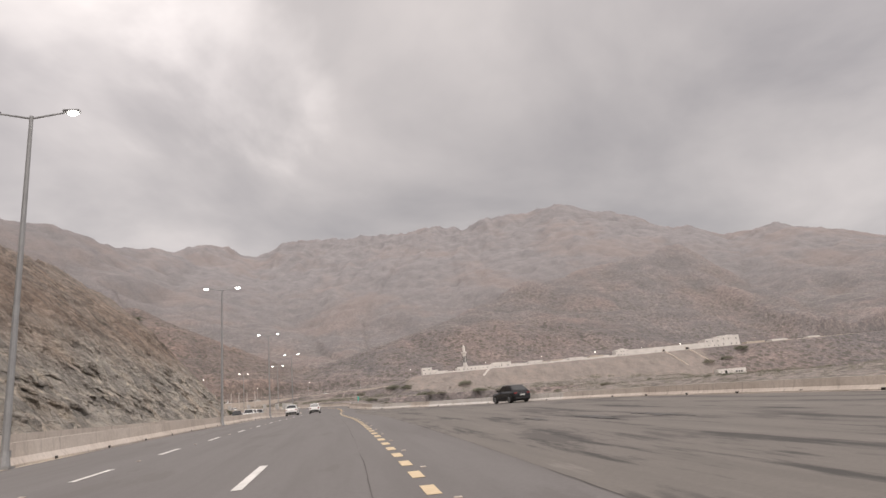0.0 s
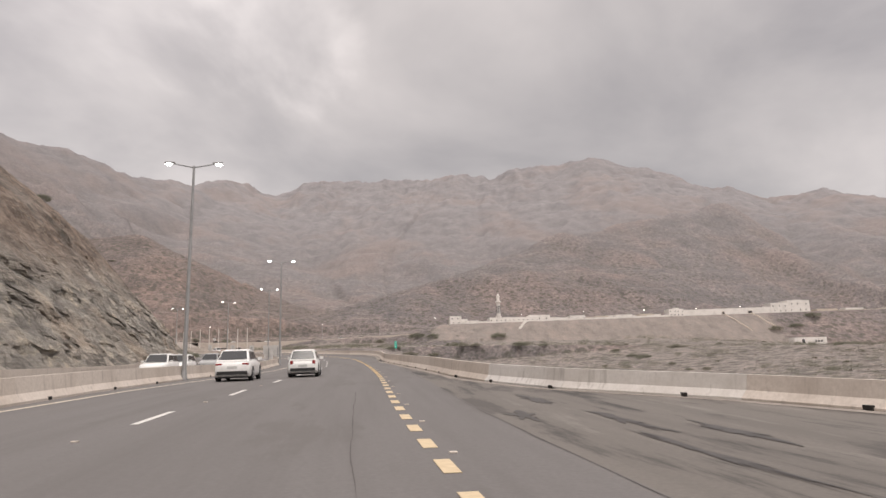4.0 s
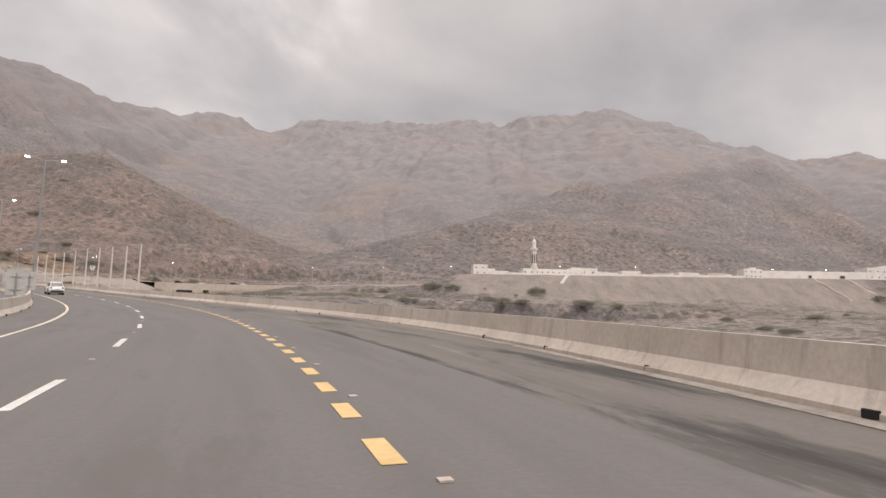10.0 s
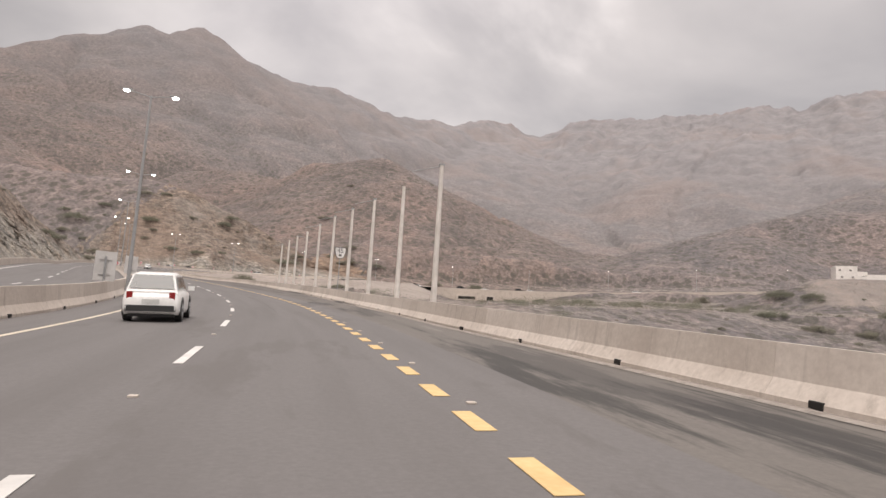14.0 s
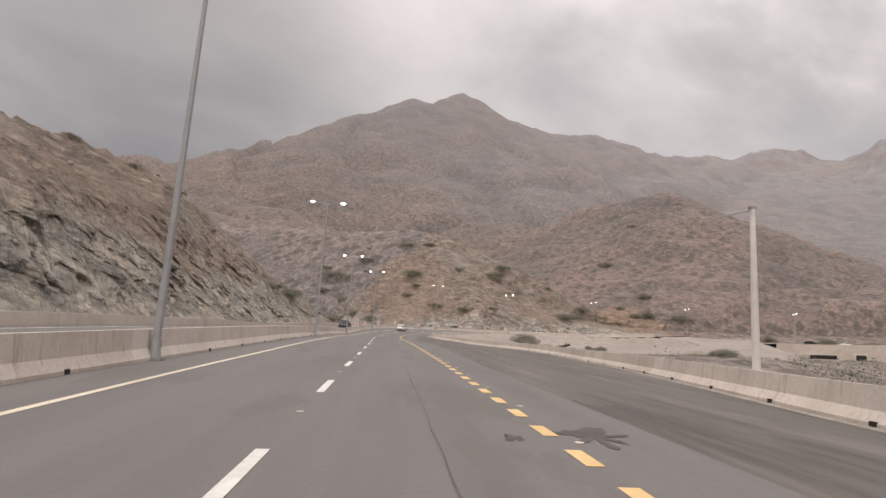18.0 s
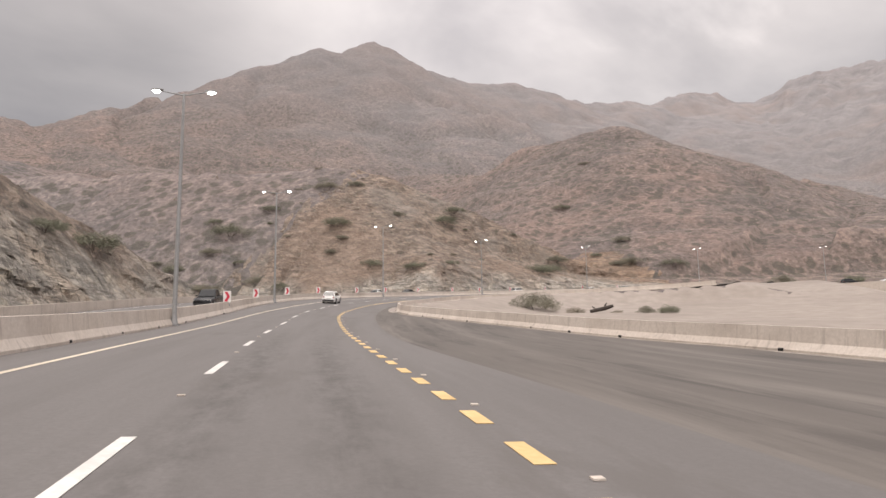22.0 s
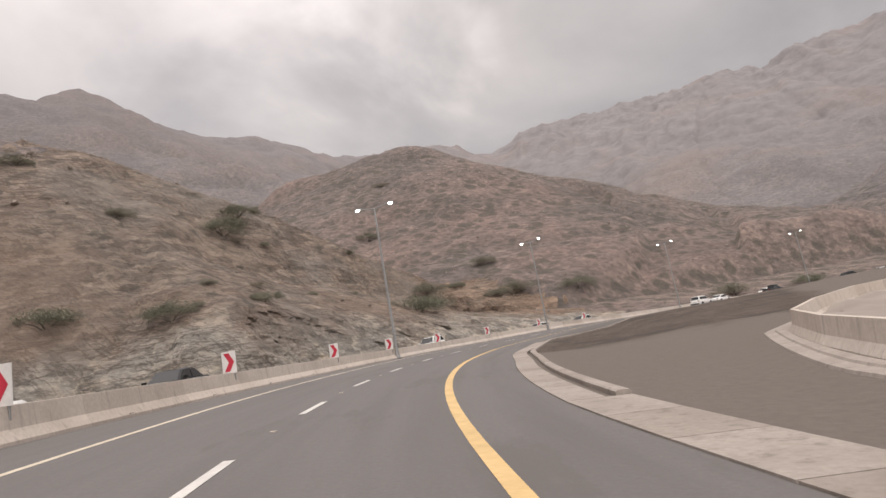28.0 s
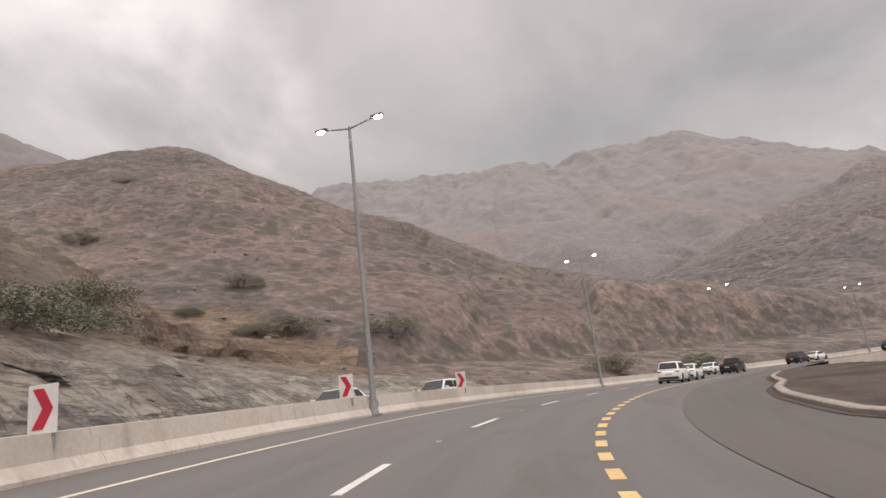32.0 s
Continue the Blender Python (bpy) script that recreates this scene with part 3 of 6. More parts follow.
def lay_uv(ob):
    """Road measure as texture coordinates: metres across, metres along."""
    me = ob.data
    co = np.empty(len(me.vertices) * 3)
    me.vertices.foreach_get("co", co)
    co = co.reshape(-1, 3)
    s, o = along(co[:, 0], co[:, 1])
    li = np.empty(len(me.loops), int)
    me.loops.foreach_get("vertex_index", li)
    uv = me.uv_layers.new(name="road")
    uv.data.foreach_set("uv", np.c_[o[li], s[li]].ravel())
    return ob


def part(name, bm, mat, parent, label=""):
    me = bpy.data.meshes.new(name)
    bm.to_mesh(me)
    bm.free()
    if mat:
        me.materials.append(mat)
    ob = new(name, me)
    ob.parent = parent
    if label:
        tagged(ob, label)
    return ob


# ---- relief of the land ----
LATTICE = np.random.default_rng(7).random((256, 256))


def vnoise(x, y):
    xi, yi = np.floor(x).astype(int), np.floor(y).astype(int)
    u, v = x - xi, y - yi
    u, v = u * u * (3 - 2 * u), v * v * (3 - 2 * v)
    g = lambda a, b: LATTICE[a & 255, b & 255]
    return (g(xi, yi) * (1 - u) + g(xi + 1, yi) * u) * (1 - v) + (g(xi, yi + 1) * (1 - u) + g(xi + 1, yi + 1) * u) * v


def fbm(x, y, octaves=5, ridged=False):
    total, amp, norm = 0, 1.0, 0
    for k in range(octaves):
        n = vnoise(x * 2**k + 17.3 * k, y * 2**k - 9.1 * k)
        total, norm = total + amp * ((1 - abs(2 * n - 1)) if ridged else n), norm + amp
        amp *= 0.5
    return total / norm


NORTH = [(-781, 1800, 568), (-747, 1849, 595), (-657, 1960, 614), (-566, 2055, 616), (-477, 2056, 653), (-335, 2050, 637), (-158, 2040, 636), (-35, 2035, 645), (48, 2040, 636), (134, 2040, 660), (230, 2030, 670), (331, 2020, 678), (400, 2010, 645), (440, 2012, 642), (495, 2010, 636), (540, 1990, 600), (640, 1950, 545), (798, 1812, 481), (870, 1790, 492), (941, 1769, 464), (969, 1708, 405), (1011, 1611, 344), (1300, 1500, 300)]
WEST = [(-1009, 569, 270), (-1030, 630, 300), (-1042, 668, 302), (-1057, 753, 352), (-1061, 895, 425), (-1057, 945, 469), (-1038, 1049, 531), (-1034, 1066, 545), (-1029, 1088, 546), (-1023, 1104, 527), (-1012, 1142, 546), (-1009, 1158, 578), (-1004, 1182, 582), (-1000, 1198, 572), (-993, 1218, 559), (-942, 1298, 537), (-899, 1374, 537), (-858, 1439, 549), (-775, 1546, 520), (-746, 1661, 546), (-721, 1739, 556), (-700, 1796, 584), (-640, 1930, 608)]
SOUTHWEST = [(-1009, 569, 286), (-950, 400, 270), (-900, 200, 250), (-800, 0, 220), (-700, -200, 200)]
MIDHILL = [(-620, 800, 190), (-499, 806, 174), (-440, 790, 181), (-400, 786, 187), (-370, 791, 185), (-340, 800, 170), (-302, 807, 151), (-253, 809, 127), (-220, 800, 102), (-190, 790, 74)]
KNOLL = [(-330, 1420, 250), (-176, 1350, 269), (-60, 1300, 200)]
SPUR = [(-160, 736, 72), (-124, 752, 98), (-76, 790, 117), (-40, 843, 133), (-4, 908, 162), (30, 960, 186), (86, 1025, 211), (158, 1094, 241), (255, 1152, 277), (412, 1224, 309)]
NEARHILL = [(-470, 440, 103), (-425, 466, 101), (-390, 482, 99), (-362, 500, 98), (-342, 510, 95.5), (-330, 522, 91), (-320, 533, 86), (-311, 542, 79.5), (-303, 550, 71.5), (-295, 559, 65), (-282, 572, 57)]
CUT_A = [tuple(where(s, o, h)) for s, o, h in ((-120, 70, 41), (0, 64, 37), (110, 56, 33), (165, 52, 31.5), (192, 49, 30), (206, 44, 18), (217, 40, 5))]
CUT_B = [tuple(where(s, o, h)) for s, o, h in ((345, 62, 14), (385, 54, 24), (425, 49, 26), (446, 48, 28), (458, 46, 26), (470, 43, 17), (482, 41, 8), (495, 40, 2))]


def base_level(x, y):
    return 9.5 + 0.088 * (y - 130) - 0.02 * (x + 20)


def ridge(x, y, pts, width, power=1.15, gully=0.0, pitch=95.0):
    """Height over the base of a ridge with that crest line, its flanks scored by spurs and gullies that run down from the crest."""
    best, dist, run, high = np.zeros_like(x), np.full_like(x, 1e9), np.zeros_like(x), np.zeros_like(x)
    p, length = np.array(pts, float), 0.0
    for a, b in zip(p[:-1], p[1:]):
        d = b[:2] - a[:2]
        u = np.clip(((x - a[0]) * d[0] + (y - a[1]) * d[1]) / (d @ d), 0, 1)
        px, py = a[0] + u * d[0], a[1] + u * d[1]
        top, away = a[2] + u * (b[2] - a[2]) - base_level(px, py), np.hypot(x - px, y - py)
        h = top * np.clip(1 - away / width, 0, 1) ** power
        more = h > best
        best, dist, high = np.where(more, h, best), np.where(more, away, dist), np.where(more, top, high)
        run = np.where(more, length + u * np.hypot(*d), run)
        length += np.hypot(*d)
    if gully:
        k = np.clip(dist / width, 0, 1)
        score = fbm(run / pitch + 3.0 * pitch, dist / (pitch * 3.2), 5, True) - 0.52 + 0.45 * (fbm(run / (pitch * 0.31), dist / pitch, 4, True) - 0.52)
        best = high * np.clip(1 - k * (1 + gully * score * np.clip(k * 5, 0, 1)), 0, 1) ** power * (best > 0)
    return best


def terrace(x, y):
    """The flat shelf across the valley on which the village stands, with its bare bank."""
    u = (x + 27) / 283
    top, rim = 62 + 5.5 * u, 587 + 49 * u
    z = top - (0.38 + 0.24 * np.clip((x + 30) / 70, 0, 1)) * np.maximum(rim - y, 0) - 0.3 * np.maximum(-38 - x, 0) - 0.02 * np.maximum(y - rim, 0)
    return z + 1.6 * (fbm(x / 9, y / 9, 3, True) - 0.5) * np.clip((rim - y) / 6, 0, 1)


def natural(x, y):
    wx = x + 80 * (fbm(x / 260, y / 260, 3) - 0.5)
    wy = y + 80 * (fbm(x / 260 + 40, y / 260 + 11, 3) - 0.5)
    far = np.maximum.reduce([ridge(x + 0.4 * (wx - x), y + 0.4 * (wy - y), NORTH, 1150, 1.25, 0.1, 190), ridge(x + 0.35 * (wx - x), y + 0.35 * (wy - y), WEST, 700, 1.12, 0.36, 105), ridge(wx, wy, SOUTHWEST, 620, 1.2), ridge(wx, wy, KNOLL, 260, 1.1, 0.3, 60)])
    spur = np.maximum(ridge(x, y, SPUR, 420, 1.35, 0.45, 90) * np.clip((y - 690) / 130, 0, 1), ridge(x, y, SPUR[:6], 120, 0.9, 0.3, 45))
    near = np.maximum.reduce([ridge(x, y, MIDHILL, 250, 1.1, 0.4, 60), spur, ridge(x, y, NEARHILL, 60, 0.95, 0.3, 26), ridge(x, y, CUT_A, 62, 1.0), ridge(x, y, CUT_B, 46, 1.0)])
    h = np.maximum(far, near)
    gul = fbm(x / 190, y / 190, 6, True) - 0.56
    h = h + np.clip(h / 140, 0, 1) * 46 * gul * np.clip(1.25 - h / 520, 0.2, 1)
    h = h + np.clip(h / 250, 0, 1) * 15 * (fbm(x / 48 + 5, y / 48, 4, True) - 0.52)
    h = h + np.clip(h / 15, 0, 1) * 3.0 * (fbm(x / 14, y / 14, 4, True) - 0.55)
    h = h + np.clip((y - 1450) / 300, 0, 1) * np.clip(h / 420, 0, 1) * (34 * (fbm(x / 75 + 3, y / 160, 4, True) - 0.55) + 12 * (fbm(x / 47 + 8, y / 90, 3, True) - 0.6))
    z = base_level(x, y) + np.maximum(h, 0) + 1.4 * (fbm(x / 25, y / 25, 4) - 0.5)
    basin = (3.0 + 4.0 * np.clip((x - 40) / 120, 0, 1)) * np.clip((x + 190) / 90, 0, 1) * np.clip((y - 300) / 200, 0, 1) * np.clip((720 - y) / 80, 0, 1) * np.clip((420 - x) / 120, 0, 1)
    z = z - basin
    return np.maximum(z, np.where((y > 480) & (y < 760) & (x > -120), terrace(x, y), -99))


def along(x, y):
    """Road metre and left offset of places in plan."""
    s, o = np.empty(x.shape), np.empty(x.shape)
    L2 = LINE[::2]
    for i in range(0, x.size, 4000):
        d2 = (x[i:i + 4000, None] - L2[None, :, 0]) ** 2 + (y[i:i + 4000, None] - L2[None, :, 1]) ** 2
        j = d2.argmin(1)
        t = LINE_T[::2][j]
        dx, dy = x[i:i + 4000] - L2[j, 0], y[i:i + 4000] - L2[j, 1]
        side = -dx * t[:, 1] + dy * t[:, 0]
        s[i:i + 4000], o[i:i + 4000] = LINE_S[::2][j] + dx * t[:, 0] + dy * t[:, 1], np.where(abs(side) < 40, side, np.sign(side) * np.hypot(dx, dy))
    return s, o


RIGHT_ALL = RIGHT + [(610, -42), (650, -14), (690, -6.5), (900, -6.5)]
KERB = [(498, -3.4), (521, -3.05), (527, -2.95), (545, -3.35), (553, -3.1), (562, -3.45), (570.5, -3.45), (572, -3.65), (574, -4.1), (577, -5.4), (580, -6.7), (583, -7.5), (592, -7.3), (598, -7.0), (602, -6.0), (609, -5.65), (614, -5.75), (620, -6.4), (640, -6.2), (900, -5.5)]


def infield_level(x, y):
    """Level of the ground inside the bend: it runs smoothly from one arm of the road to the other."""
    keep_ = (LINE_S > 440) & (LINE_S < 760)
    pts, ss = LINE[keep_][::3], LINE_S[keep_][::3]
    lv = where(ss, -6.0 + 0 * ss)[:, 2]
    out = np.empty(x.shape)
    for i in range(0, x.size, 4000):
        w = 1 / ((x[i:i + 4000, None] - pts[None, :, 0]) ** 2 + (y[i:i + 4000, None] - pts[None, :, 1]) ** 2 + 4.0) ** 2
        out[i:i + 4000] = (w * lv).sum(1) / w.sum(1)
    return out


def wadi_side(x, y):
    """Metres east of the western lip of the dry stream bed that runs down from the culvert."""
    return x + 90.6 + 0.4042 * (y - 319.3)


def land(x, y, under=0.5):
    """Height of the ground: the natural relief, cut and filled along the road."""
    s, o = along(x, y)
    nat = natural(x, y)
    lev = where(s, np.clip(o, -12, 22))[..., 2]
    left, right = table(s, MEDIAN) + 13.5, table(s, RIGHT_ALL) - 0.5
    u = np.maximum(np.maximum(o - left, right - o), 0)
    steep = np.interp(s, (575, 640), (1.0, 0.36))
    turn_ = np.clip((s - 455) / 70, 0, 1)
    face = (1 - turn_) * (1.2 * np.minimum(u, 18) + 0.85 * np.maximum(u - 18, 0)) + turn_ * (1.5 * np.minimum(u, 6) + 0.75 * np.maximum(u - 6, 0))
    cut = np.where(o > 0, steep * face + (1 - steep) * 2.5 * np.maximum(u - 24, 0), 0.25 * u + 0.002 * u * u)
    bend = (o < 0) * np.clip((s - 400) / 25, 0, 1) * np.clip((680 - s) / 30, 0, 1) * np.clip((110 - u) / 30, 0, 1)
    cut = cut + bend * (-0.02 - 0.105 * u - cut)
    drop = np.where((o < 0) & (s > 668), np.minimum(u, 3.2) * 1.55 + 0.12 * u, 0.35 * u)
    z = np.clip(nat, lev - 0.15 - drop, np.maximum(lev - 0.15 + cut, lev - drop))
    inner_ = (o < 0) & (s > 425) & (s < 735) & (abs(o) < 130)
    if inner_.any():
        near_ = np.clip((s[inner_] - 425) / 30, 0, 1) * np.clip((735 - s[inner_]) / 40, 0, 1) * np.clip((130 + o[inner_]) / 45, 0, 1)
        flat_ = infield_level(x[inner_], y[inner_]) + np.interp(s[inner_], (440, 470, 548, 574), (-0.45, 0.12, 0.12, -0.5)) - 0.03 * u[inner_]
        z[inner_] = z[inner_] + near_ * (np.minimum(flat_, lev[inner_] + 4) - z[inner_])
    # a shallow bowl behind the barrier inside the bend
    dip_ = np.clip(u / 16, 0, 1)
    z = z - (o < 0) * 2.5 * dip_ * dip_ * (3 - 2 * dip_) * np.clip((s - 445) / 25, 0, 1) * np.clip((640 - s) / 40, 0, 1)
    bed = 28.6 + 0.0817 * (y - 352.8)
    d = wadi_side(x, y)
    wash = (o < 0) * np.clip((d + 32) / 20, 0, 1) * np.clip((y - 370) / 25, 0, 1) * np.clip((640 - y) / 20, 0, 1) * np.clip((90 - d) / 60, 0, 1)
    z = z + wash * (np.minimum(z, bed + 0.9 * (fbm(x / 11, y / 11, 3) - 0.5)) - z)
    # the fill drops away to the valley behind the roadside barrier
    fill = (o < 0) * np.clip((s - 85) / 30, 0, 1) * np.clip((400 - s) / 50, 0, 1) * np.clip((230 - u) / 110, 0, 1)
    z = np.where(fill > 0, z + fill * (np.minimum(z, lev - 0.15 - np.minimum(0.4 * np.maximum(u - 2.5, 0), 8.5) + 1.2 * (fbm(x / 17, y / 17, 3) - 0.5) * np.clip(u / 12, 0, 1)) - z), z)
    return np.where(u <= 0, np.where((o < -4) & (s > 500), np.minimum(z, lev) - under, lev - under), z), s, o


def axis(lo, a, b, hi, fine, grow=1.06):
    mid = list(np.arange(a, b, fine))
    down, up = [], []
    for seq, end, sign, start in ((down, lo, -1, a), (up, hi, 1, b)):
        x, st = start, fine
        while sign * (end - x) > 0:
            seq.append(x)
            st = min(st * grow, 9)
            x += sign * st
        seq.append(end)
    return np.array(sorted(set(down[::-1] + mid + up)))


gx, gy = axis(-1900, -470, 60, 1700, 3.2), axis(-400, -30, 830, 2700, 3.2)
GX, GY = np.meshgrid(gx, gy)
gz, g_s, g_o = land(GX.ravel(), GY.ravel())
FACES = [(-36, 222, 46), (338, 484, 46), (474, 668, 58)]
for a, b, w in FACES:
    m_o = table(g_s, MEDIAN)
    gz = np.where((g_s > a + 4) & (g_s < b - 4) & (g_o > m_o + 13) & (g_o < m_o + 13 + w - 5), gz - 3.0, gz)
nx = len(gx)
gf = [(j * nx + i, j * nx + i + 1, (j + 1) * nx + i + 1, (j + 1) * nx + i) for j in range(len(gy) - 1) for i in range(nx - 1)]
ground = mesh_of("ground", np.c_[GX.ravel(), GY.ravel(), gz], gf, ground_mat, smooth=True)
# how far each place lies below its surroundings: scrub gathers in the hollows; colour also darkens there and pales on
# ribs, as relief shading
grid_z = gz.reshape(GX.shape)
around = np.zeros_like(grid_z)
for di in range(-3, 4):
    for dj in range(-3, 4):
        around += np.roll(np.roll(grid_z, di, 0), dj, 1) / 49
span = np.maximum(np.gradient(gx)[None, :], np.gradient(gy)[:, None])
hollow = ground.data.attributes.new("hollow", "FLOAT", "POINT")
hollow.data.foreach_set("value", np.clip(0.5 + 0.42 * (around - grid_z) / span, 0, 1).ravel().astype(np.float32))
below = 587 + 49 * (GX + 27) / 283 - GY
bare_in = np.minimum.reduce([below + 3, (GX + 44) / 1.2, (215 - GX) / 2.2, 40 - below + 9 * np.clip((GX - 40) / 60, 0, 1)])
bare = ground.data.attributes.new("bare", "FLOAT", "POINT")
bare.data.foreach_set("value", np.clip(0.5 + bare_in / 24, 0, 1).ravel().astype(np.float32))
tagged(ground, "arid scrubby mountain slopes and stony valley floor", "ground", kind="structure")



def rock_face(name, a, b, w, label, grey_to=20.0, crisp=1.0):
    """A fine sheet over the cut hillside, broken into ledges and blocks."""
    us = np.r_[np.arange(-0.3, 12, 0.27), np.arange(12, w, 0.7)]
    ss = np.arange(a, b, 0.42)
    SS, UU = np.meshgrid(ss, us, indexing="ij")
    oo = table(SS, MEDIAN) + 13.2 + UU
    p = where(SS.ravel(), oo.ravel())
    x, y = p[:, 0].copy(), p[:, 1].copy()
    z = land(x, y, 0.3)[0]
    s, u = SS.ravel(), UU.ravel()
    lev = where(s, 9.0 + 0 * s)[:, 2]
    hgt = z - lev
    amp = np.clip(hgt / 2.5, 0, 1) * np.clip((s - a) / 8, 0, 1) * np.clip((b - 9 - s) / 8, 0, 1)
    dip = z * 0.55 + s * 0.16
    blocks = np.floor(6 * fbm(s / 6.5 + 3, dip / 3.2, 3)) / 6 - 0.5
    crag = fbm(s / 4.5, dip / 2.2 + 9, 6, True) - 0.55
    rough = np.clip(1.35 - hgt / 15, 0.5, 1)
    butt = fbm(s / 13 + 1.7, z / 11, 3) - 0.5 + 0.8 * (fbm(s / 5.5 + 6, z / 4.5 + 2, 3, True) - 0.55)
    push = amp * rough * (0.9 * blocks + crisp * (1.5 * crag + 1.15 * (fbm(s / 2.1 + 4, dip / 0.75, 4, True) - 0.55))) * np.clip(1.25 - u / 34, 0.3, 1)
    push = push + 2.6 * butt * np.clip((hgt - 1) / 6, 0, 1) * np.clip((s - a) / 8, 0, 1) * np.clip((b - 9 - s) / 8, 0, 1) * np.clip((w - u) / 10, 0, 1)
    t = np.stack([np.interp(s, LINE_S, LINE_T[:, k]) for k in range(2)], -1)
    x, y = x - t[:, 1] * push, y + t[:, 0] * push
    z = z + amp * 0.5 * crisp * (fbm(s / 1.7, u / 1.7, 3) - 0.5) + amp * 0.8 * blocks + 0.55 * np.clip(push, -1.2, 1.6) * np.clip(u / 4, 0, 1)
    z = z - 0.6 * np.clip((s - b + 9) / 4, 0, 1)
    n = len(us)
    f = [(i * n + j, (i + 1) * n + j, (i + 1) * n + j + 1, i * n + j + 1) for i in range(len(ss) - 1) for j in range(n - 1)]
    ob = mesh_of(name, np.c_[x, y, z], f, rock_mat)
    zone = ob.data.attributes.new("height_over_road", "FLOAT", "POINT")
    zone.data.foreach_set("value", np.clip((hgt + 9 * (fbm(s / 14, u / 9, 4) - 0.5)) / grey_to, 0, 1).astype(np.float32))
    return tagged(ob, label, "rock face", kind="structure")


rock_face("rock_face_south", *FACES[0], "blasted grey and ochre rock cutting beside the road", 26.0, 1.45)
rock_face("rock_face_middle", *FACES[1], "grey fractured rock cutting below a scrubby hill", 17.0, 1.5)
rock_face("rock_face_north", *FACES[2], "broken grey rock cutting with ochre scree above", 12.0, 1.15)

# ---- road surfaces ----
med = lambda s: table(s, MEDIAN)
rgt = lambda s: table(s, RIGHT_ALL)
SEAM = [(-40, -3.2), (95, -3.3), (165, -3.85), (250, -3.85), (300, -4.0), (352, -4.05), (375, -4.6), (395, -5.1), (430, -3.9), (470, -3.6), (500, -3.4)]
edge = lambda s: np.where(s < 500, table(s, SEAM), np.maximum(table(s, KERB), -3.66))
v, f = strip(-38, S_END, [(lambda s, k=k: edge(s) + (med(s) - edge(s)) * k / 6, 0) for k in range(7)])
road = tagged(lay_uv(mesh_of("road", v, f, asphalt, smooth=True)), "grey asphalt carriageway with faint wheel tracks", "road", kind="structure")
v, f = strip(-38, 500, [(lambda s, k=k: rgt(s) + (edge(s) - rgt(s)) * k / 6, -0.004) for k in range(7)])
shoulder = tagged(lay_uv(mesh_of("road_shoulder", v, f, old_asphalt, smooth=True)), "worn cracked asphalt beside the carriageway", "road", kind="structure")
v, f = strip(-38, S_END, [(lambda s, k=k: med(s) + k * 13.0 / 6, 0) for k in range(7)])
tagged(lay_uv(mesh_of("road_opposite", v, f, asphalt, smooth=True)), "grey asphalt carriageway for oncoming traffic", "road", kind="structure")


def line_mark(name, rows, s0, s1, mat, label, wide=0.16, up=0.006):
    v, f = strip(s0, s1, [(lambda s: table(s, rows) - wide / 2, up), (lambda s: table(s, rows) + wide / 2, up)])
    return tagged(mesh_of(name, v, f, mat), label, "road marking", kind="structure")


line_mark("edge_line", SOLID, -38, S_END, cream_paint, "solid white edge line beside the median")
line_mark("yellow_line", YELLOW, 493, 566, yellow_paint, "solid yellow edge line round the bend", 0.22)

inner = lambda s: np.where(s < 505, np.minimum(table(s, KERB), -3.3), table(s, KERB) - 0.68)


def infield_height(x, y, s, o):
    """The infield's surface: flush with the kerb at its edge, uneven beyond."""
    away = np.clip(inner(s) - o, 0, 60)
    k = np.clip(away / 9, 0, 1)
    edge_z = where(s, np.maximum(o, -9))[:, 2]
    swell = np.interp(s, (535, 575, 640, 680), (0.0, 0.1, 0.0, -0.1)) * np.sin(np.clip(away / 22, 0, 1) * math.pi) ** 2
    rough_ = 0.22 * (fbm(x / 4.5, y / 4.5, 4) - 0.5) * np.clip(away / 3, 0, 1) * np.clip((s - 540) / 15, 0, 1)
    return edge_z * (1 - k) + (infield_level(x, y) - 0.18) * k + swell + rough_ + 0.03


def settle(v, s0=518.0):
    """Lowers or lifts places along the outer barrier on to the infield, past the metre s0."""
    v = np.array(v, float)
    s, o = along(v[:, 0], v[:, 1])
    k = np.clip((s - s0) / 12, 0, 1) * (o < -3)
    v[:, 2] += k * (infield_height(v[:, 0], v[:, 1], s, o) - where(s, o)[:, 2])
    return v


# ---- barriers ----
PROFILE = [(-0.30, -0.1), (-0.30, 0.08), (-0.14, 0.32), (-0.08, 0.82), (0.08, 0.82), (0.14, 0.32), (0.30, 0.08), (0.30, -0.1)]


def barrier(name, rows, s0, s1, mat, label, seg=6.0, low=None, pale=None):
    root = tagged(new(name), label, "concrete barrier", kind="structure")
    s = s0
    while s < s1 - 1:
        e = min(s + seg, s1)
        v, f = strip(s, e - 0.007, [(lambda q, o=o: table(q, rows) + o, (lambda q, h=h: h * (table(q, low) if low else 1.0))) for o, h in PROFILE], 3.0)
        if rows is RIGHT and e > 515:
            v = settle(v)
        n = len(PROFILE)
        f = f + [tuple(range(n)), tuple(range(len(v) - n, len(v)))[::-1]]
        mesh_of("barrier_segment", v, f, white_concrete if pale and pale[0] < s < pale[1] and random.random() < 0.75 else mat, root)
        s = e
    return root


barrier("median_barrier", MEDIAN, -38, S_END, concrete, "continuous beige concrete safety barrier along the median", low=[(-40, 1.0), (200, 1.0), (260, 1.12), (440, 1.12), (480, 1.0)])
barrier("roadside_barrier", RIGHT, -38, 565, concrete, "stained beige concrete safety barrier along the shoulder", low=[(-40, 0.74), (85, 0.74), (112, 1.0)], pale=(40, 95))

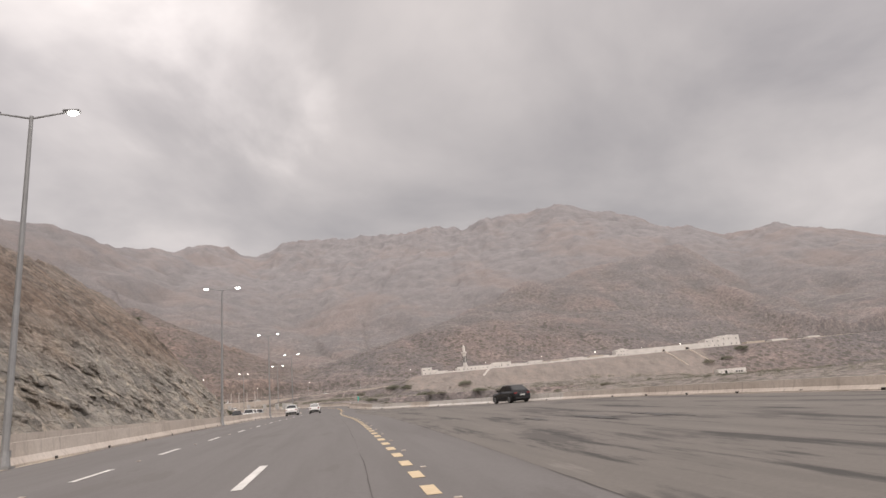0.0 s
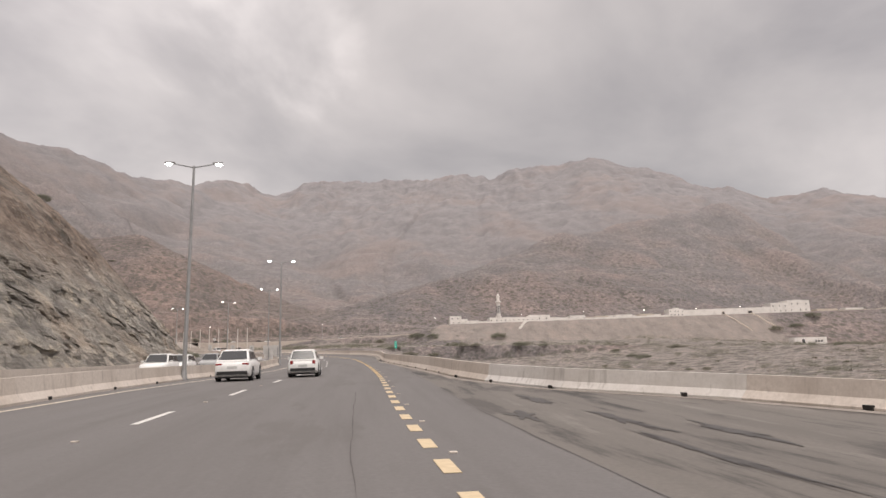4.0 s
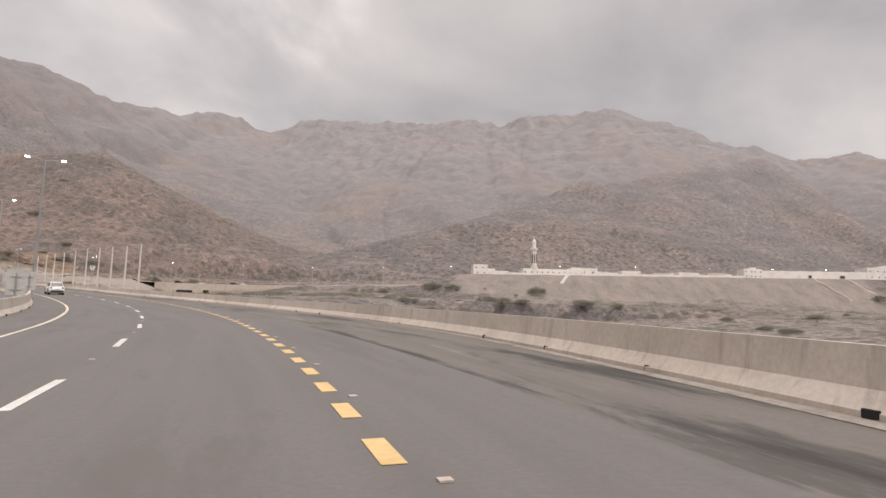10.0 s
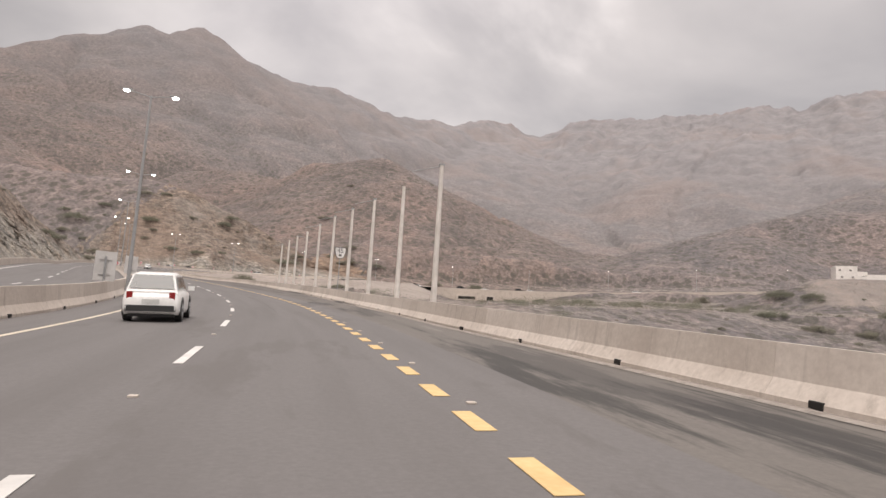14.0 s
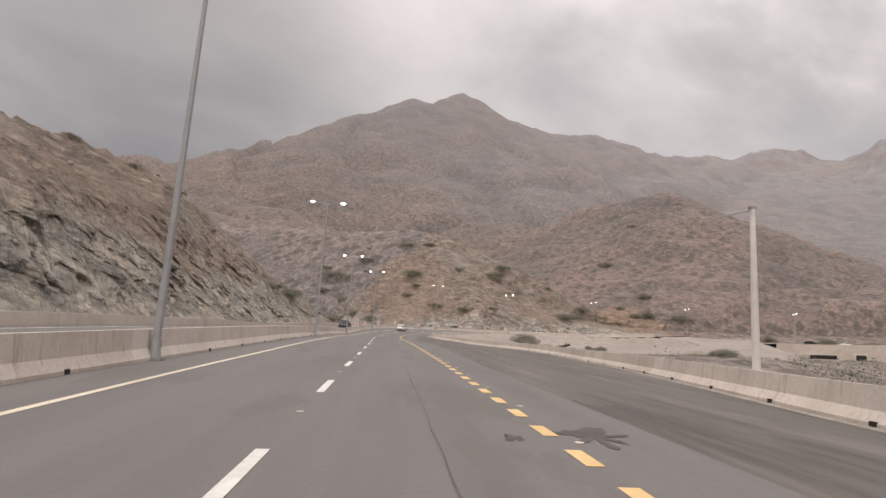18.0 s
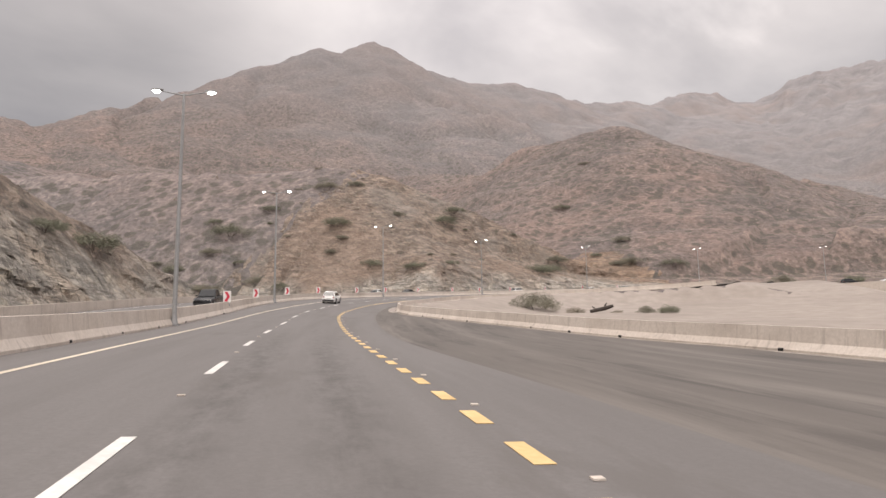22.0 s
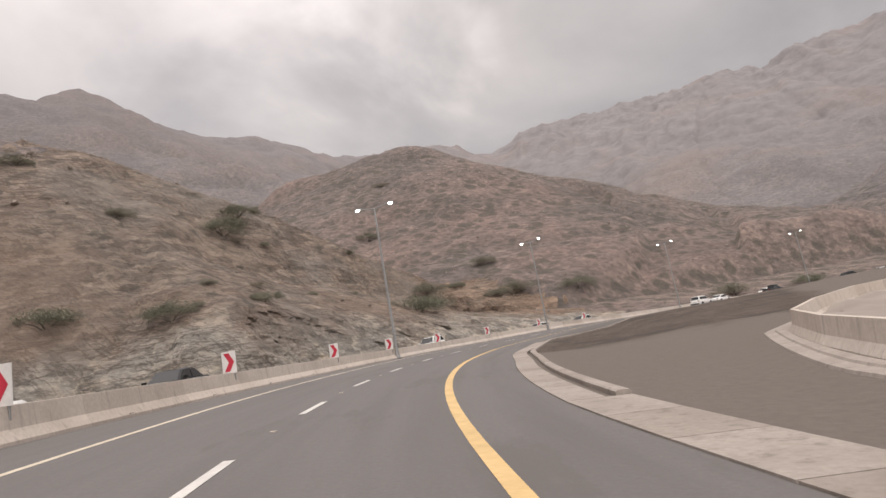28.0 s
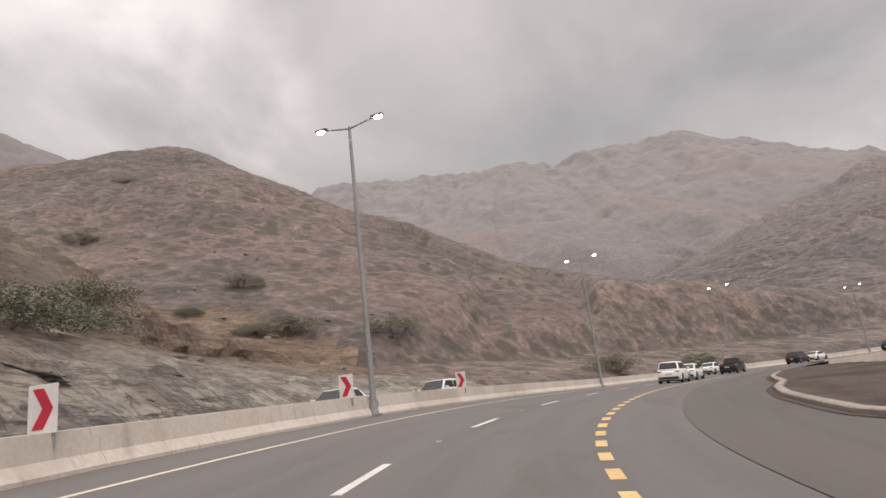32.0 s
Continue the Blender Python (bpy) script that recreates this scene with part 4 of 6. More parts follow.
# ---- dashes ----
white_root = tagged(new("lane_dashes"), "white broken lane line", "road marking", kind="structure")
yellow_root = tagged(new("yellow_dashes"), "yellow broken edge line of short dashes", "road marking", kind="structure")


def dash_mesh(name, length, wide, mat):
    bm = bmesh.new()
    vs = [bm.verts.new((x * wide / 2, y * length / 2, z)) for z in (0.0, 0.006) for x, y in ((-1, -1), (1, -1), (1, 1), (-1, 1))]
    for q in ((4, 5, 6, 7), (0, 1, 5, 4), (1, 2, 6, 5), (2, 3, 7, 6), (3, 0, 4, 7)):
        bm.faces.new([vs[i] for i in q])
    me = bpy.data.meshes.new(name)
    bm.to_mesh(me)
    me.materials.append(mat)
    return me


def tilt_on(s, off, up=0.0):
    """A pose that lies in the road's surface."""
    p = where(s, off, up)
    a, b = where(s + 1, off, up) - where(s - 1, off, up), where(s, off - 0.5, up) - where(s, off + 0.5, up)
    y, x = Vector(a).normalized(), Vector(b).normalized()
    z = x.cross(y).normalized()
    x = y.cross(z)
    return Matrix(((x[0], y[0], z[0], p[0]), (x[1], y[1], z[1], p[1]), (x[2], y[2], z[2], p[2]), (0, 0, 0, 1)))


def lay_dashes(root, name, rows, s0, s1, period, length, wide, mat):
    me = dash_mesh(name, length, wide, mat)
    for s in np.arange(s0, s1, period):
        ob = new(name, me)
        ob.parent = root
        ob.matrix_basis = tilt_on(float(s), float(table(s, rows)), 0.004)


DASHES = [(-21, -38), (-12, 36), (-10, 52.6), (-8, 71.6), (-6, 88.3), (0, 142), (2, 160.7), (4, 182.4), (6, 202.3), (8, 220.3), (10, 238.3), (12, 257), (17, 304.8), (19, 323.2), (21, 342.3), (23, 360.5), (25, 380), (27, 399.2), (29, 418.1), (31, 436.9), (32, 446.5), (38, 504), (40, 522.3), (43, 549), (45, 568.5), (46, 578.5), (48, 595.5), (80, 900)]
# where the short yellow dashes fall: number and metre along the road
SHORT = [(-20, -29), (0, 12.8), (6, 25.65), (15, 44.5), (23, 61.0), (32, 80.2), (58, 135.4), (67, 154.1), (76, 172.3), (84, 189.7), (93, 208.5), (101, 225.1), (110, 243.7), (136, 297.6), (145, 316.1), (154, 334.4), (163, 353.6), (172, 373.0), (181, 391.9), (190, 411.2), (199, 430.2), (208, 449), (228, 490.8)]
dash = dash_mesh("dash", 3.0, 0.16, white_paint)
for k in range(-20, 88):
    s = float(table(k, DASHES))
    if -36 < s < S_END - 3:
        ob = new("dash", dash)
        ob.parent = white_root
        ob.matrix_basis = tilt_on(s, float(table(s, WHITE)), 0.004)
for s in (6.5, 15.3):
    ob = new("dash", dash)
    ob.parent = white_root
    ob.matrix_basis = tilt_on(s, 2.0, 0.004) @ Matrix.Diagonal((1.2, 1.5, 1, 1))
short_faded, short_bright = dash_mesh("yellow_dash", 1.02, 0.22, faded_yellow), dash_mesh("yellow_dash", 1.02, 0.22, yellow_paint)
for k in range(-20, 229):
    s = float(table(k, SHORT))
    ob = new("yellow_dash", short_faded if s < 106.4 else short_bright)
    ob.parent = yellow_root
    ob.matrix_basis = tilt_on(s, float(table(s, YELLOW)), 0.004)
lay_dashes(yellow_root, "yellow_dash", YELLOW, 567, 660, 1.87, 0.95, 0.22, yellow_paint)


# ---- street lamps ----
def rod(bm, a, b, r0, r1, sides=8):
    a, b = Vector(a), Vector(b)
    m = Matrix.Translation((a + b) / 2) @ (b - a).to_track_quat("Z", "Y").to_matrix().to_4x4()
    bmesh.ops.create_cone(bm, cap_ends=True, segments=sides, radius1=r0, radius2=r1, depth=(b - a).length, matrix=m)


def box(bm, c, size, m=None):
    mm = (m or Matrix()) @ Matrix.Translation(c) @ Matrix.Diagonal((*size, 1))
    return bmesh.ops.create_cube(bm, size=1, matrix=mm)["verts"]


glow = bpy.data.materials.new("lamp_glow")
glow.use_nodes = True
gb = glow.node_tree.nodes["Principled BSDF"]
gb.inputs["Emission Color"].default_value, gb.inputs["Emission Strength"].default_value = (1, 0.97, 0.9, 1), 9.0


def street_lamp(m):
    root = tagged(new("street_lamp"), "tall galvanised street lamp with two lit arms on the median", "street lamp", "street lamps along the median")
    root.matrix_basis = m
    bm = bmesh.new()
    rod(bm, (0, 0, -0.1), (0, 0, 12.9), 0.13, 0.07, 10)
    part("pole", bm, galvanised, root)
    bm = bmesh.new()
    box(bm, (0, 0, 0.04), (0.5, 0.5, 0.1))
    part("base_plate", bm, galvanised, root)
    bm = bmesh.new()
    rod(bm, (0, 0, 0.08), (0, 0, 0.6), 0.2, 0.125, 10)
    part("base_sleeve", bm, galvanised, root)
    bm = bmesh.new()
    box(bm, (0, 0.2, 0.5), (0.2, 0.1, 0.22))
    part("junction_box", bm, galvanised, root)
    for sx in (-1, 1):
        bm = bmesh.new()
        rod(bm, (0, 0, 12.8), (sx * 1.15, 0, 13.02), 0.045, 0.035, 6)
        arm = part("arm", bm, galvanised, root)
        bm = bmesh.new()
        vs = box(bm, (sx * 1.42, 0, 13.09), (0.62, 0.24, 0.1))
        bmesh.ops.bevel(bm, geom=bm.edges[:], offset=0.03, segments=2, affect="EDGES")
        head = part("lamp_head", bm, galvanised, root)
        bm = bmesh.new()
        bmesh.ops.create_uvsphere(bm, u_segments=10, v_segments=6, radius=0.5, matrix=Matrix.Translation((sx * 1.48, 0, 13.0)) @ Matrix.Diagonal((0.44, 0.24, 0.2, 1)))
        lens = part("lens", bm, glow, head, "lit white lens")
        lens.visible_shadow = False
    return root


LAMPS = [25.8, 68.6, 113.3, 160, 207.5, 255, 301, 347.5, 392.4, 441, 482.5, 527.2, 569.4, 611.5, 654, 699, 742, 785, 832, 880]
first_lamp = street_lamp(on_road(LAMPS[0], float(table(LAMPS[0], MEDIAN)) - 0.32))
for s in LAMPS[1:]:
    if s < S_END:
        copy_thing(first_lamp, on_road(s, float(table(s, MEDIAN)) - 0.32))


# ---- kerb, apron and walls at the bend ----
kerb_l = lambda s: table(s, KERB)
def infield_material():
    """Dusty paving near the corner that turns to rutted brown dirt further round."""
    m, n, l, b = material("dusty_infield", 0.93)
    geo = n.new("ShaderNodeNewGeometry").outputs["Position"]
    uv = n.new("ShaderNodeTexCoord").outputs["UV"]
    mp = n.new("ShaderNodeMapping")
    mp.inputs["Scale"].default_value = (1.0, 0.12, 1.0)
    l.new(uv, mp.inputs["Vector"])
    ruts, grain = tex_noise(n, l, mp.outputs["Vector"], 0.9, 7, 0.66), tex_noise(n, l, geo, 5.0, 5, 0.7)
    blot = tex_noise(n, l, geo, 0.14, 6, 0.62)
    paved = ramp(n, l, grain, ((0.3, (0.118, 0.099, 0.084)), (0.7, (0.158, 0.134, 0.115))))
    soil = ramp(n, l, ruts, ((0.3, (0.040, 0.030, 0.024)), (0.5, (0.070, 0.052, 0.041)), (0.7, (0.108, 0.082, 0.065))))
    soil = mix(n, l, ramp(n, l, grain, ((0.5, (0, 0, 0)), (0.66, (0.45, 0.45, 0.45)))), soil, (0.125, 0.100, 0.081))
    damp = tex_noise(n, l, geo, 0.11, 8, 0.7)
    soil = mix(n, l, ramp(n, l, damp, ((0.54, (0, 0, 0)), (0.60, (0.75, 0.75, 0.75)))), soil, (0.030, 0.023, 0.018))
    soil = mix(n, l, ramp(n, l, damp, ((0.36, (0.6, 0.6, 0.6)), (0.44, (0, 0, 0)))), soil, (0.118, 0.088, 0.069))
    sep = n.new("ShaderNodeSeparateXYZ")
    l.new(uv, sep.inputs[0])
    far_ = n.new("ShaderNodeMapRange")
    far_.inputs["From Min"].default_value, far_.inputs["From Max"].default_value = 548, 557
    l.new(sep.outputs[1], far_.inputs["Value"])
    inward = n.new("ShaderNodeMapRange")
    inward.inputs["From Min"].default_value, inward.inputs["From Max"].default_value = -27, -21
    l.new(sep.outputs[0], inward.inputs["Value"])
    both_ = n.new("ShaderNodeMath")
    both_.operation = "MULTIPLY"
    l.new(far_.outputs[0], both_.inputs[0])
    l.new(inward.outputs[0], both_.inputs[1])
    wob = n.new("ShaderNodeMath")
    wob.operation = "MULTIPLY_ADD"
    l.new(blot, wob.inputs[0])
    wob.inputs[1].default_value = 1.4
    l.new(both_.outputs[0], wob.inputs[2])
    r2 = n.new("ShaderNodeMapRange")
    r2.inputs["From Min"].default_value, r2.inputs["From Max"].default_value = 1.02, 1.28
    l.new(wob.outputs[0], r2.inputs["Value"])
    c = mix(n, l, r2.outputs[0], paved, soil)
    l.new(c, b.inputs["Base Color"])
    hh = n.new("ShaderNodeMath")
    hh.operation = "ADD"
    l.new(ruts, hh.inputs[0])
    l.new(grain, hh.inputs[1])
    bump(n, l, hh.outputs[0], b, 0.5, 0.08)
    return m


infield_mat = infield_material()


ss_, ks_ = np.arange(500, 690, 0.8), np.r_[0, 0.4, 0.8, np.arange(1.5, 62, 1.0)]
SS_, KK_ = np.meshgrid(ss_, ks_, indexing="ij")
OO_ = inner(SS_) - KK_
pp_ = where(SS_.ravel(), OO_.ravel())
n_s, n_o = along(pp_[:, 0], pp_[:, 1])
pz_ = infield_height(pp_[:, 0], pp_[:, 1], SS_.ravel(), OO_.ravel())
# only as far as the middle of the bend, and no further than the barrier
ok_ = ((abs(n_o - OO_.ravel()) < 0.6) & (OO_.ravel() > rgt(SS_.ravel()) - 1.4) & (wadi_side(pp_[:, 0], pp_[:, 1]) < -34)).reshape(SS_.shape)
kn = len(ks_)
q_f = [(i * kn + j, (i + 1) * kn + j, (i + 1) * kn + j + 1, i * kn + j + 1) for i in range(len(ss_) - 1) for j in range(kn - 1) if ok_[i:i + 2, j:j + 2].all()]
used_ = sorted({k for q in q_f for k in q})
renum = {k: i for i, k in enumerate(used_)}
infield = mesh_of("pavement_infield", np.c_[pp_[:, :2], pz_][used_], [tuple(renum[k] for k in q) for q in q_f], infield_mat, smooth=True)
tagged(lay_uv(infield), "dusty paving and rutted brown dirt inside the bend", "ground", kind="structure")


# pale lined bank inside the bend, below the barrier where it curls away
pale_bank = speckled("pale_lined_bank", (0.265, 0.228, 0.2), (0.345, 0.30, 0.265), 0.5, 0.05, 0.9, 0, 0.4, 0.1, (0.22, 0.185, 0.16))
ix, iy = np.meshgrid(np.arange(-262, -100, 2.0), np.arange(342, 600, 2.0), indexing="ij")
i_z, i_s, i_o = land(ix.ravel(), iy.ravel())
inside = ((i_o < rgt(i_s) + np.where(i_s > 505, 5.0, 1.8)) & (i_o > rgt(i_s) - 112) & (i_s > 415) & (i_s < 560) | (i_s >= 560) & (i_s < 690) & (i_o < -26) & (i_o > -120)).reshape(ix.shape) & (wadi_side(ix, iy) < -16)
i_n = ix.shape[1]
i_f = [(i * i_n + j, i * i_n + j + 1, (i + 1) * i_n + j + 1, (i + 1) * i_n + j)[::-1] for i in range(ix.shape[0] - 1) for j in range(i_n - 1) if inside[i:i + 2, j:j + 2].all()]
keep = sorted({k for q in i_f for k in q})
new_id = {k: n for n, k in enumerate(keep)}
# its rim is let into the ground
rim = np.bincount([k for q in i_f for k in q], minlength=ix.size) < 4
by_barrier = i_o > rgt(i_s) - 1.0
i_z = np.where(by_barrier & (i_s > 505), np.minimum(i_z + 0.25, infield_height(ix.ravel(), iy.ravel(), i_s, i_o) - 0.1), i_z + np.where(rim & ~by_barrier, -1.2, 0.25))
i_v = np.c_[ix.ravel(), iy.ravel(), i_z][keep]
tagged(mesh_of("bank_lining", i_v, [tuple(new_id[k] for k in q) for q in i_f], pale_bank, smooth=True), "pale dusty lined bank inside the bend", "bank", kind="structure")


kerb_mat = concrete_material("weathered_kerb_concrete", (0.31, 0.272, 0.242), (0.40, 0.355, 0.32), (0.215, 0.187, 0.165))


def kerb_run(s0, s1):
    root = tagged(new("kerb"), "pale concrete kerb with a flat gutter slab round the bend", "kerb", kind="structure")
    prof_g = [(0.0, -0.1), (0.0, 0.03), (-0.75, 0.05), (-0.75, -0.1)]
    prof_k = [(-0.95, -0.1), (-0.95, 0.12), (-1.0, 0.15), (-1.22, 0.15), (-1.25, 0.12), (-1.25, -0.1)]
    prof_w = [(0.0, -0.1), (0.0, 0.03), (-1.24, 0.06), (-1.24, -0.1)]
    s = s0
    while s < s1 - 0.5:
        e = min(s + 2.5, s1)
        for nm, prof in (("gutter_slab", prof_w if s < 527 else prof_g), ("kerb_stone", prof_k)):
            if nm == "kerb_stone" and s < 527 or nm == "gutter_slab" and s > 569:
                continue
            v, f = strip(s, e - 0.03, [(lambda q, o=o: kerb_l(q) + o, h) for o, h in prof], 1.25)
            n = len(prof)
            mesh_of(nm, v, f + [tuple(range(n)), tuple(range(len(v) - n, len(v)))[::-1]], kerb_mat, root)
        s = e


kerb_run(504.5, 650)
# older, darker asphalt in the lay-by past the end of the gutter slab, with a dark lip at the slab
dark_lip_mat = speckled("dark_lip", (0.03, 0.027, 0.025), (0.055, 0.05, 0.046), 8, 2, 0.7)
lay_by_mat = asphalt_material("dull_brown_asphalt", (0.098, 0.088, 0.081), (0.131, 0.119, 0.110), (0.082, 0.073, 0.067), (0.09, 0.08, 0.073), 0.56)
v, f = strip(569.9, 690, [(lambda s, k=k: -3.65 + (kerb_l(s) + 2.69) * k / 6, 0.014) for k in range(6, -1, -1)], 1.0)
tagged(lay_uv(mesh_of("road_lay_by", v, f, lay_by_mat, smooth=True)), "older brownish asphalt widening beside the lane", "road", kind="structure")
v, f = strip(569.55, 570.1, [(lambda s: kerb_l(s) - 0.9, 0.014), (lambda s: kerb_l(s) + 0.06, 0.014)], 0.3)
tagged(mesh_of("slab_end_lip", v, f, dark_lip_mat), "dark strip at the end of the gutter slab", "joint", kind="structure")
v, f = strip(682, S_END, [(lambda s: table(s, RIGHT_ALL) - 0.25, -9), (lambda s: table(s, RIGHT_ALL) - 0.2, 0.14), (lambda s: table(s, RIGHT_ALL) + 0.15, 0.14), (lambda s: table(s, RIGHT_ALL) + 0.2, -0.1)])
tagged(mesh_of("wall_retaining", v, f, concrete), "long beige concrete retaining wall of the road ahead", "wall", kind="structure")
v, f = strip(-38, 470, [(lambda s: rgt(s) + 0.30, 0.004), (lambda s: rgt(s) + 0.62, 0.03), (lambda s: rgt(s) + 0.72, 0.004)], 3.0)
tagged(mesh_of("gutter", v, f, concrete_material("grimy_concrete", (0.25, 0.222, 0.198), (0.34, 0.305, 0.275), (0.14, 0.122, 0.108))), "narrow concrete gutter at the foot of the barrier", "gutter", kind="structure")
v, f = strip(470, 565, [(lambda s: rgt(s) + 0.30, 0.05), (lambda s: rgt(s) + 0.34, 0.11), (lambda s: rgt(s) + 0.62, 0.10), (lambda s: rgt(s) + 0.66, 0.05), (lambda s: rgt(s) + 1.05, 0.045), (lambda s: rgt(s) + 1.1, -0.06)], 1.2)
tagged(mesh_of("gutter_ring", settle(v), f, kerb_mat), "pale concrete gutter ring round the corner of the barrier", "gutter", kind="structure")
v, f = strip(-38, S_END, [(lambda s: med(s) + 12.6, -0.2), (lambda s: med(s) + 12.62, 0.8), (lambda s: med(s) + 12.9, 0.8), (lambda s: med(s) + 13.1, -0.3)], 3.0)
tagged(mesh_of("wall_roadside", v, f, concrete), "low concrete wall along the far carriageway", "wall", kind="structure")
line_mark("edge_line_far", [(a, b + 11.4) for a, b in MEDIAN], -38, S_END, white_paint, "solid white edge line of the far carriageway")
line_mark("edge_line_near", [(a, b + 1.5) for a, b in MEDIAN], -38, S_END, white_paint, "solid white line beside the median of the far carriageway")
far_root = tagged(new("far_dashes"), "white broken lane line of the far carriageway", "road marking", kind="structure")
for s in np.arange(-30, S_END - 4, 8.6):
    ob = new("dash", dash)
    ob.parent = far_root
    ob.matrix_basis = tilt_on(float(s), float(table(s, MEDIAN)) + 6.4, 0.004)

# drain openings at the foot of the barriers
black = plain("dark_opening", (0.02, 0.018, 0.016), 0.9)


def small_box(name, size, mat):
    bm = bmesh.new()
    vs = box(bm, (0, 0, 0), size)
    bmesh.ops.bevel(bm, geom=bm.edges[:], offset=min(size) * 0.12, segments=1, affect="EDGES")
    me = bpy.data.meshes.new(name)
    bm.to_mesh(me)
    bm.free()
    me.materials.append(mat)
    return me


drain_me = small_box("drain_opening", (0.1, 0.26, 0.11), black)
drains_a = tagged(new("median_drains"), "row of small dark drain openings at the barrier foot", "drain", kind="structure")
drains_b = tagged(new("roadside_drains"), "row of small dark drain openings in the shoulder barrier", "drain", kind="structure")
for s in np.arange(-30, 600, 6.0):
    ob = new("drain_opening", drain_me)
    ob.parent = drains_a
    ob.matrix_basis = tilt_on(float(s), float(table(s, MEDIAN)) - 0.265, 0.065)
for s in np.arange(-28, 500, 4.9):
    ob = new("drain_opening", drain_me)
    ob.parent = drains_b
    ob.matrix_basis = tilt_on(float(s), float(table(s, RIGHT)) + 0.265, 0.06)
# raised road studs between the lane dashes
stud_me = small_box("road_stud", (0.11, 0.10, 0.022), concrete)
studs = tagged(new("road_studs"), "small pale raised road studs between the dashes", "road stud", kind="structure")
for k in range(-19, 80):
    s = float(table(k + 0.5, DASHES))
    if s < S_END - 3:
        ob = new("road_stud", stud_me)
        ob.parent = studs
        ob.matrix_basis = tilt_on(s, float(table(s, WHITE)), 0.012)
for k in range(-20, 228, 2):
    s = float(table(k + 0.5, SHORT))
    ob = new("road_stud", stud_me)
    ob.parent = studs
    ob.matrix_basis = tilt_on(s, float(table(s, YELLOW)) - 0.25, 0.012)

# dark grit and rubble washed against the barrier foot
grit = speckled("dark_grit", (0.055, 0.05, 0.046), (0.11, 0.10, 0.092), 6, 1.0, 0.95, 0, 0.6, 0.05)
gr = np.random.default_rng(5)


def rubble(s0, s1, wide, high, label):
    ss, n = np.linspace(s0, s1, int((s1 - s0) * 5)), 7
    vs = []
    for s in ss:
        env = abs(math.sin(math.pi * (s - s0) / (s1 - s0))) ** 0.6
        for k in range(n):
            o = float(table(s, RIGHT)) + 0.26 + wide * env * k / (n - 1)
            h = high * env * math.sin(math.pi * min(1, 0.25 + 0.75 * k / (n - 1))) * gr.uniform(0.5, 1.4) + 0.008
            vs.append(where(s, o, h if k < n - 1 else 0.004))
    fs = [(i * n + j, (i + 1) * n + j, (i + 1) * n + j + 1, i * n + j + 1) for i in range(len(ss) - 1) for j in range(n - 1)]
    tagged(mesh_of("rubble", vs, fs, grit), label, "rubble", "rubble along the barrier")


rubble(145, 153.5, 0.5, 0.09, "dark heap of grit and stones at the barrier foot")
rubble(296, 304, 0.5, 0.06, "thin dark drift of grit at the barrier foot")
rubble(318, 331, 0.8, 0.06, "long dark drift of grit at the barrier foot")

# stains on the asphalt: place, half length, half width
oil = speckled("oil_stain", (0.045, 0.041, 0.038), (0.075, 0.068, 0.063), 5, 1.0, 0.45)


def stain(s, o, a, b2, label):
    vs, seed = [where(s, o, 0.007)], gr.uniform(0, 50)
    for k in range(48):
        t = 2 * math.pi * k / 48
        r = max(0.12, 2.4 * float(fbm(np.array([3.2 * math.cos(t) + seed]), np.array([3.2 * math.sin(t)]), 4)[0]) - 0.25)
        vs.append(where(s + a * r * math.cos(t), o + b2 * r * math.sin(t), 0.007))
    tagged(mesh_of("stain", vs, [(0, k + 1, (k + 1) % 48 + 1) for k in range(48)], oil), label, "stain", "stains on the asphalt")


for s, o, a, b2 in ((336.2, -2.95, 0.7, 0.42), (335.8, -1.75, 0.3, 0.14), (84.6, -5.5, 2.0, 0.16), (86.0, -3.9, 0.8, 0.25), (80.5, -5.0, 2.6, 0.1), (90.5, -5.2, 1.4, 0.2), (76, -7.4, 2.2, 0.2), (82.5, -6.6, 1.2, 0.14), (25.5, -9.4, 1.6, 0.35), (23.5, -11.0, 1.8, 0.3), (27.5, -7.6, 1.4, 0.3)):
    stain(s, o, a, b2, "dark irregular stain on worn asphalt")
stain(297.5, -4.4, 2.6, 0.55, "dark wet stain beside the yellow dashes")
# long cracks in the lanes
crack_mat = speckled("crack_filler", (0.07, 0.064, 0.06), (0.10, 0.092, 0.086), 5, 1.0, 0.8)


def crack(name, s0, s1, off, wide, label):
    ss = np.arange(s0, s1, 0.4)
    wob = 0.07 * (fbm(ss / 1.5, ss * 0 + off, 4) - 0.5) + 0.12 * (fbm(ss / 9, ss * 0 + off + 5, 3) - 0.5)
    w = wide * np.clip(fbm(ss / 2.5 + 7, ss * 0 + off, 3) * 1.8 - 0.35, 0.12, 1)
    a, b2 = where(ss, off + wob - w, 0.005), where(ss, off + wob + w, 0.005)
    n = len(ss)
    tagged(mesh_of(name, np.r_[a, b2], [(i, i + 1, n + i + 1, n + i) for i in range(n - 1)], crack_mat), label, "crack", kind="structure")


crack("crack", 284, 352, -0.64, 0.018, "thin wandering crack along the lane")
crack("crack", 0, 96, -0.3, 0.014, "thin wandering crack along the lane")
crack("seam", -36, 120, -3.24, 0.022, "open dark seam beside the worn shoulder")

# orange tags on the barrier face
tag_orange = speckled("orange_tag", (0.55, 0.30, 0.14), (0.64, 0.37, 0.18), 8, 2, 0.6)
tag_me = small_box("tag", (0.012, 0.12, 0.22), tag_orange)
for s in (150.6, 171.0):
    ob = new("barrier_tag", tag_me)
    ob.matrix_basis = on_road(s, float(table(s, RIGHT)) + 0.125, 0.58)
    tagged(ob, "faded orange tag fixed to the barrier face", "tag", "orange tags on the barrier")

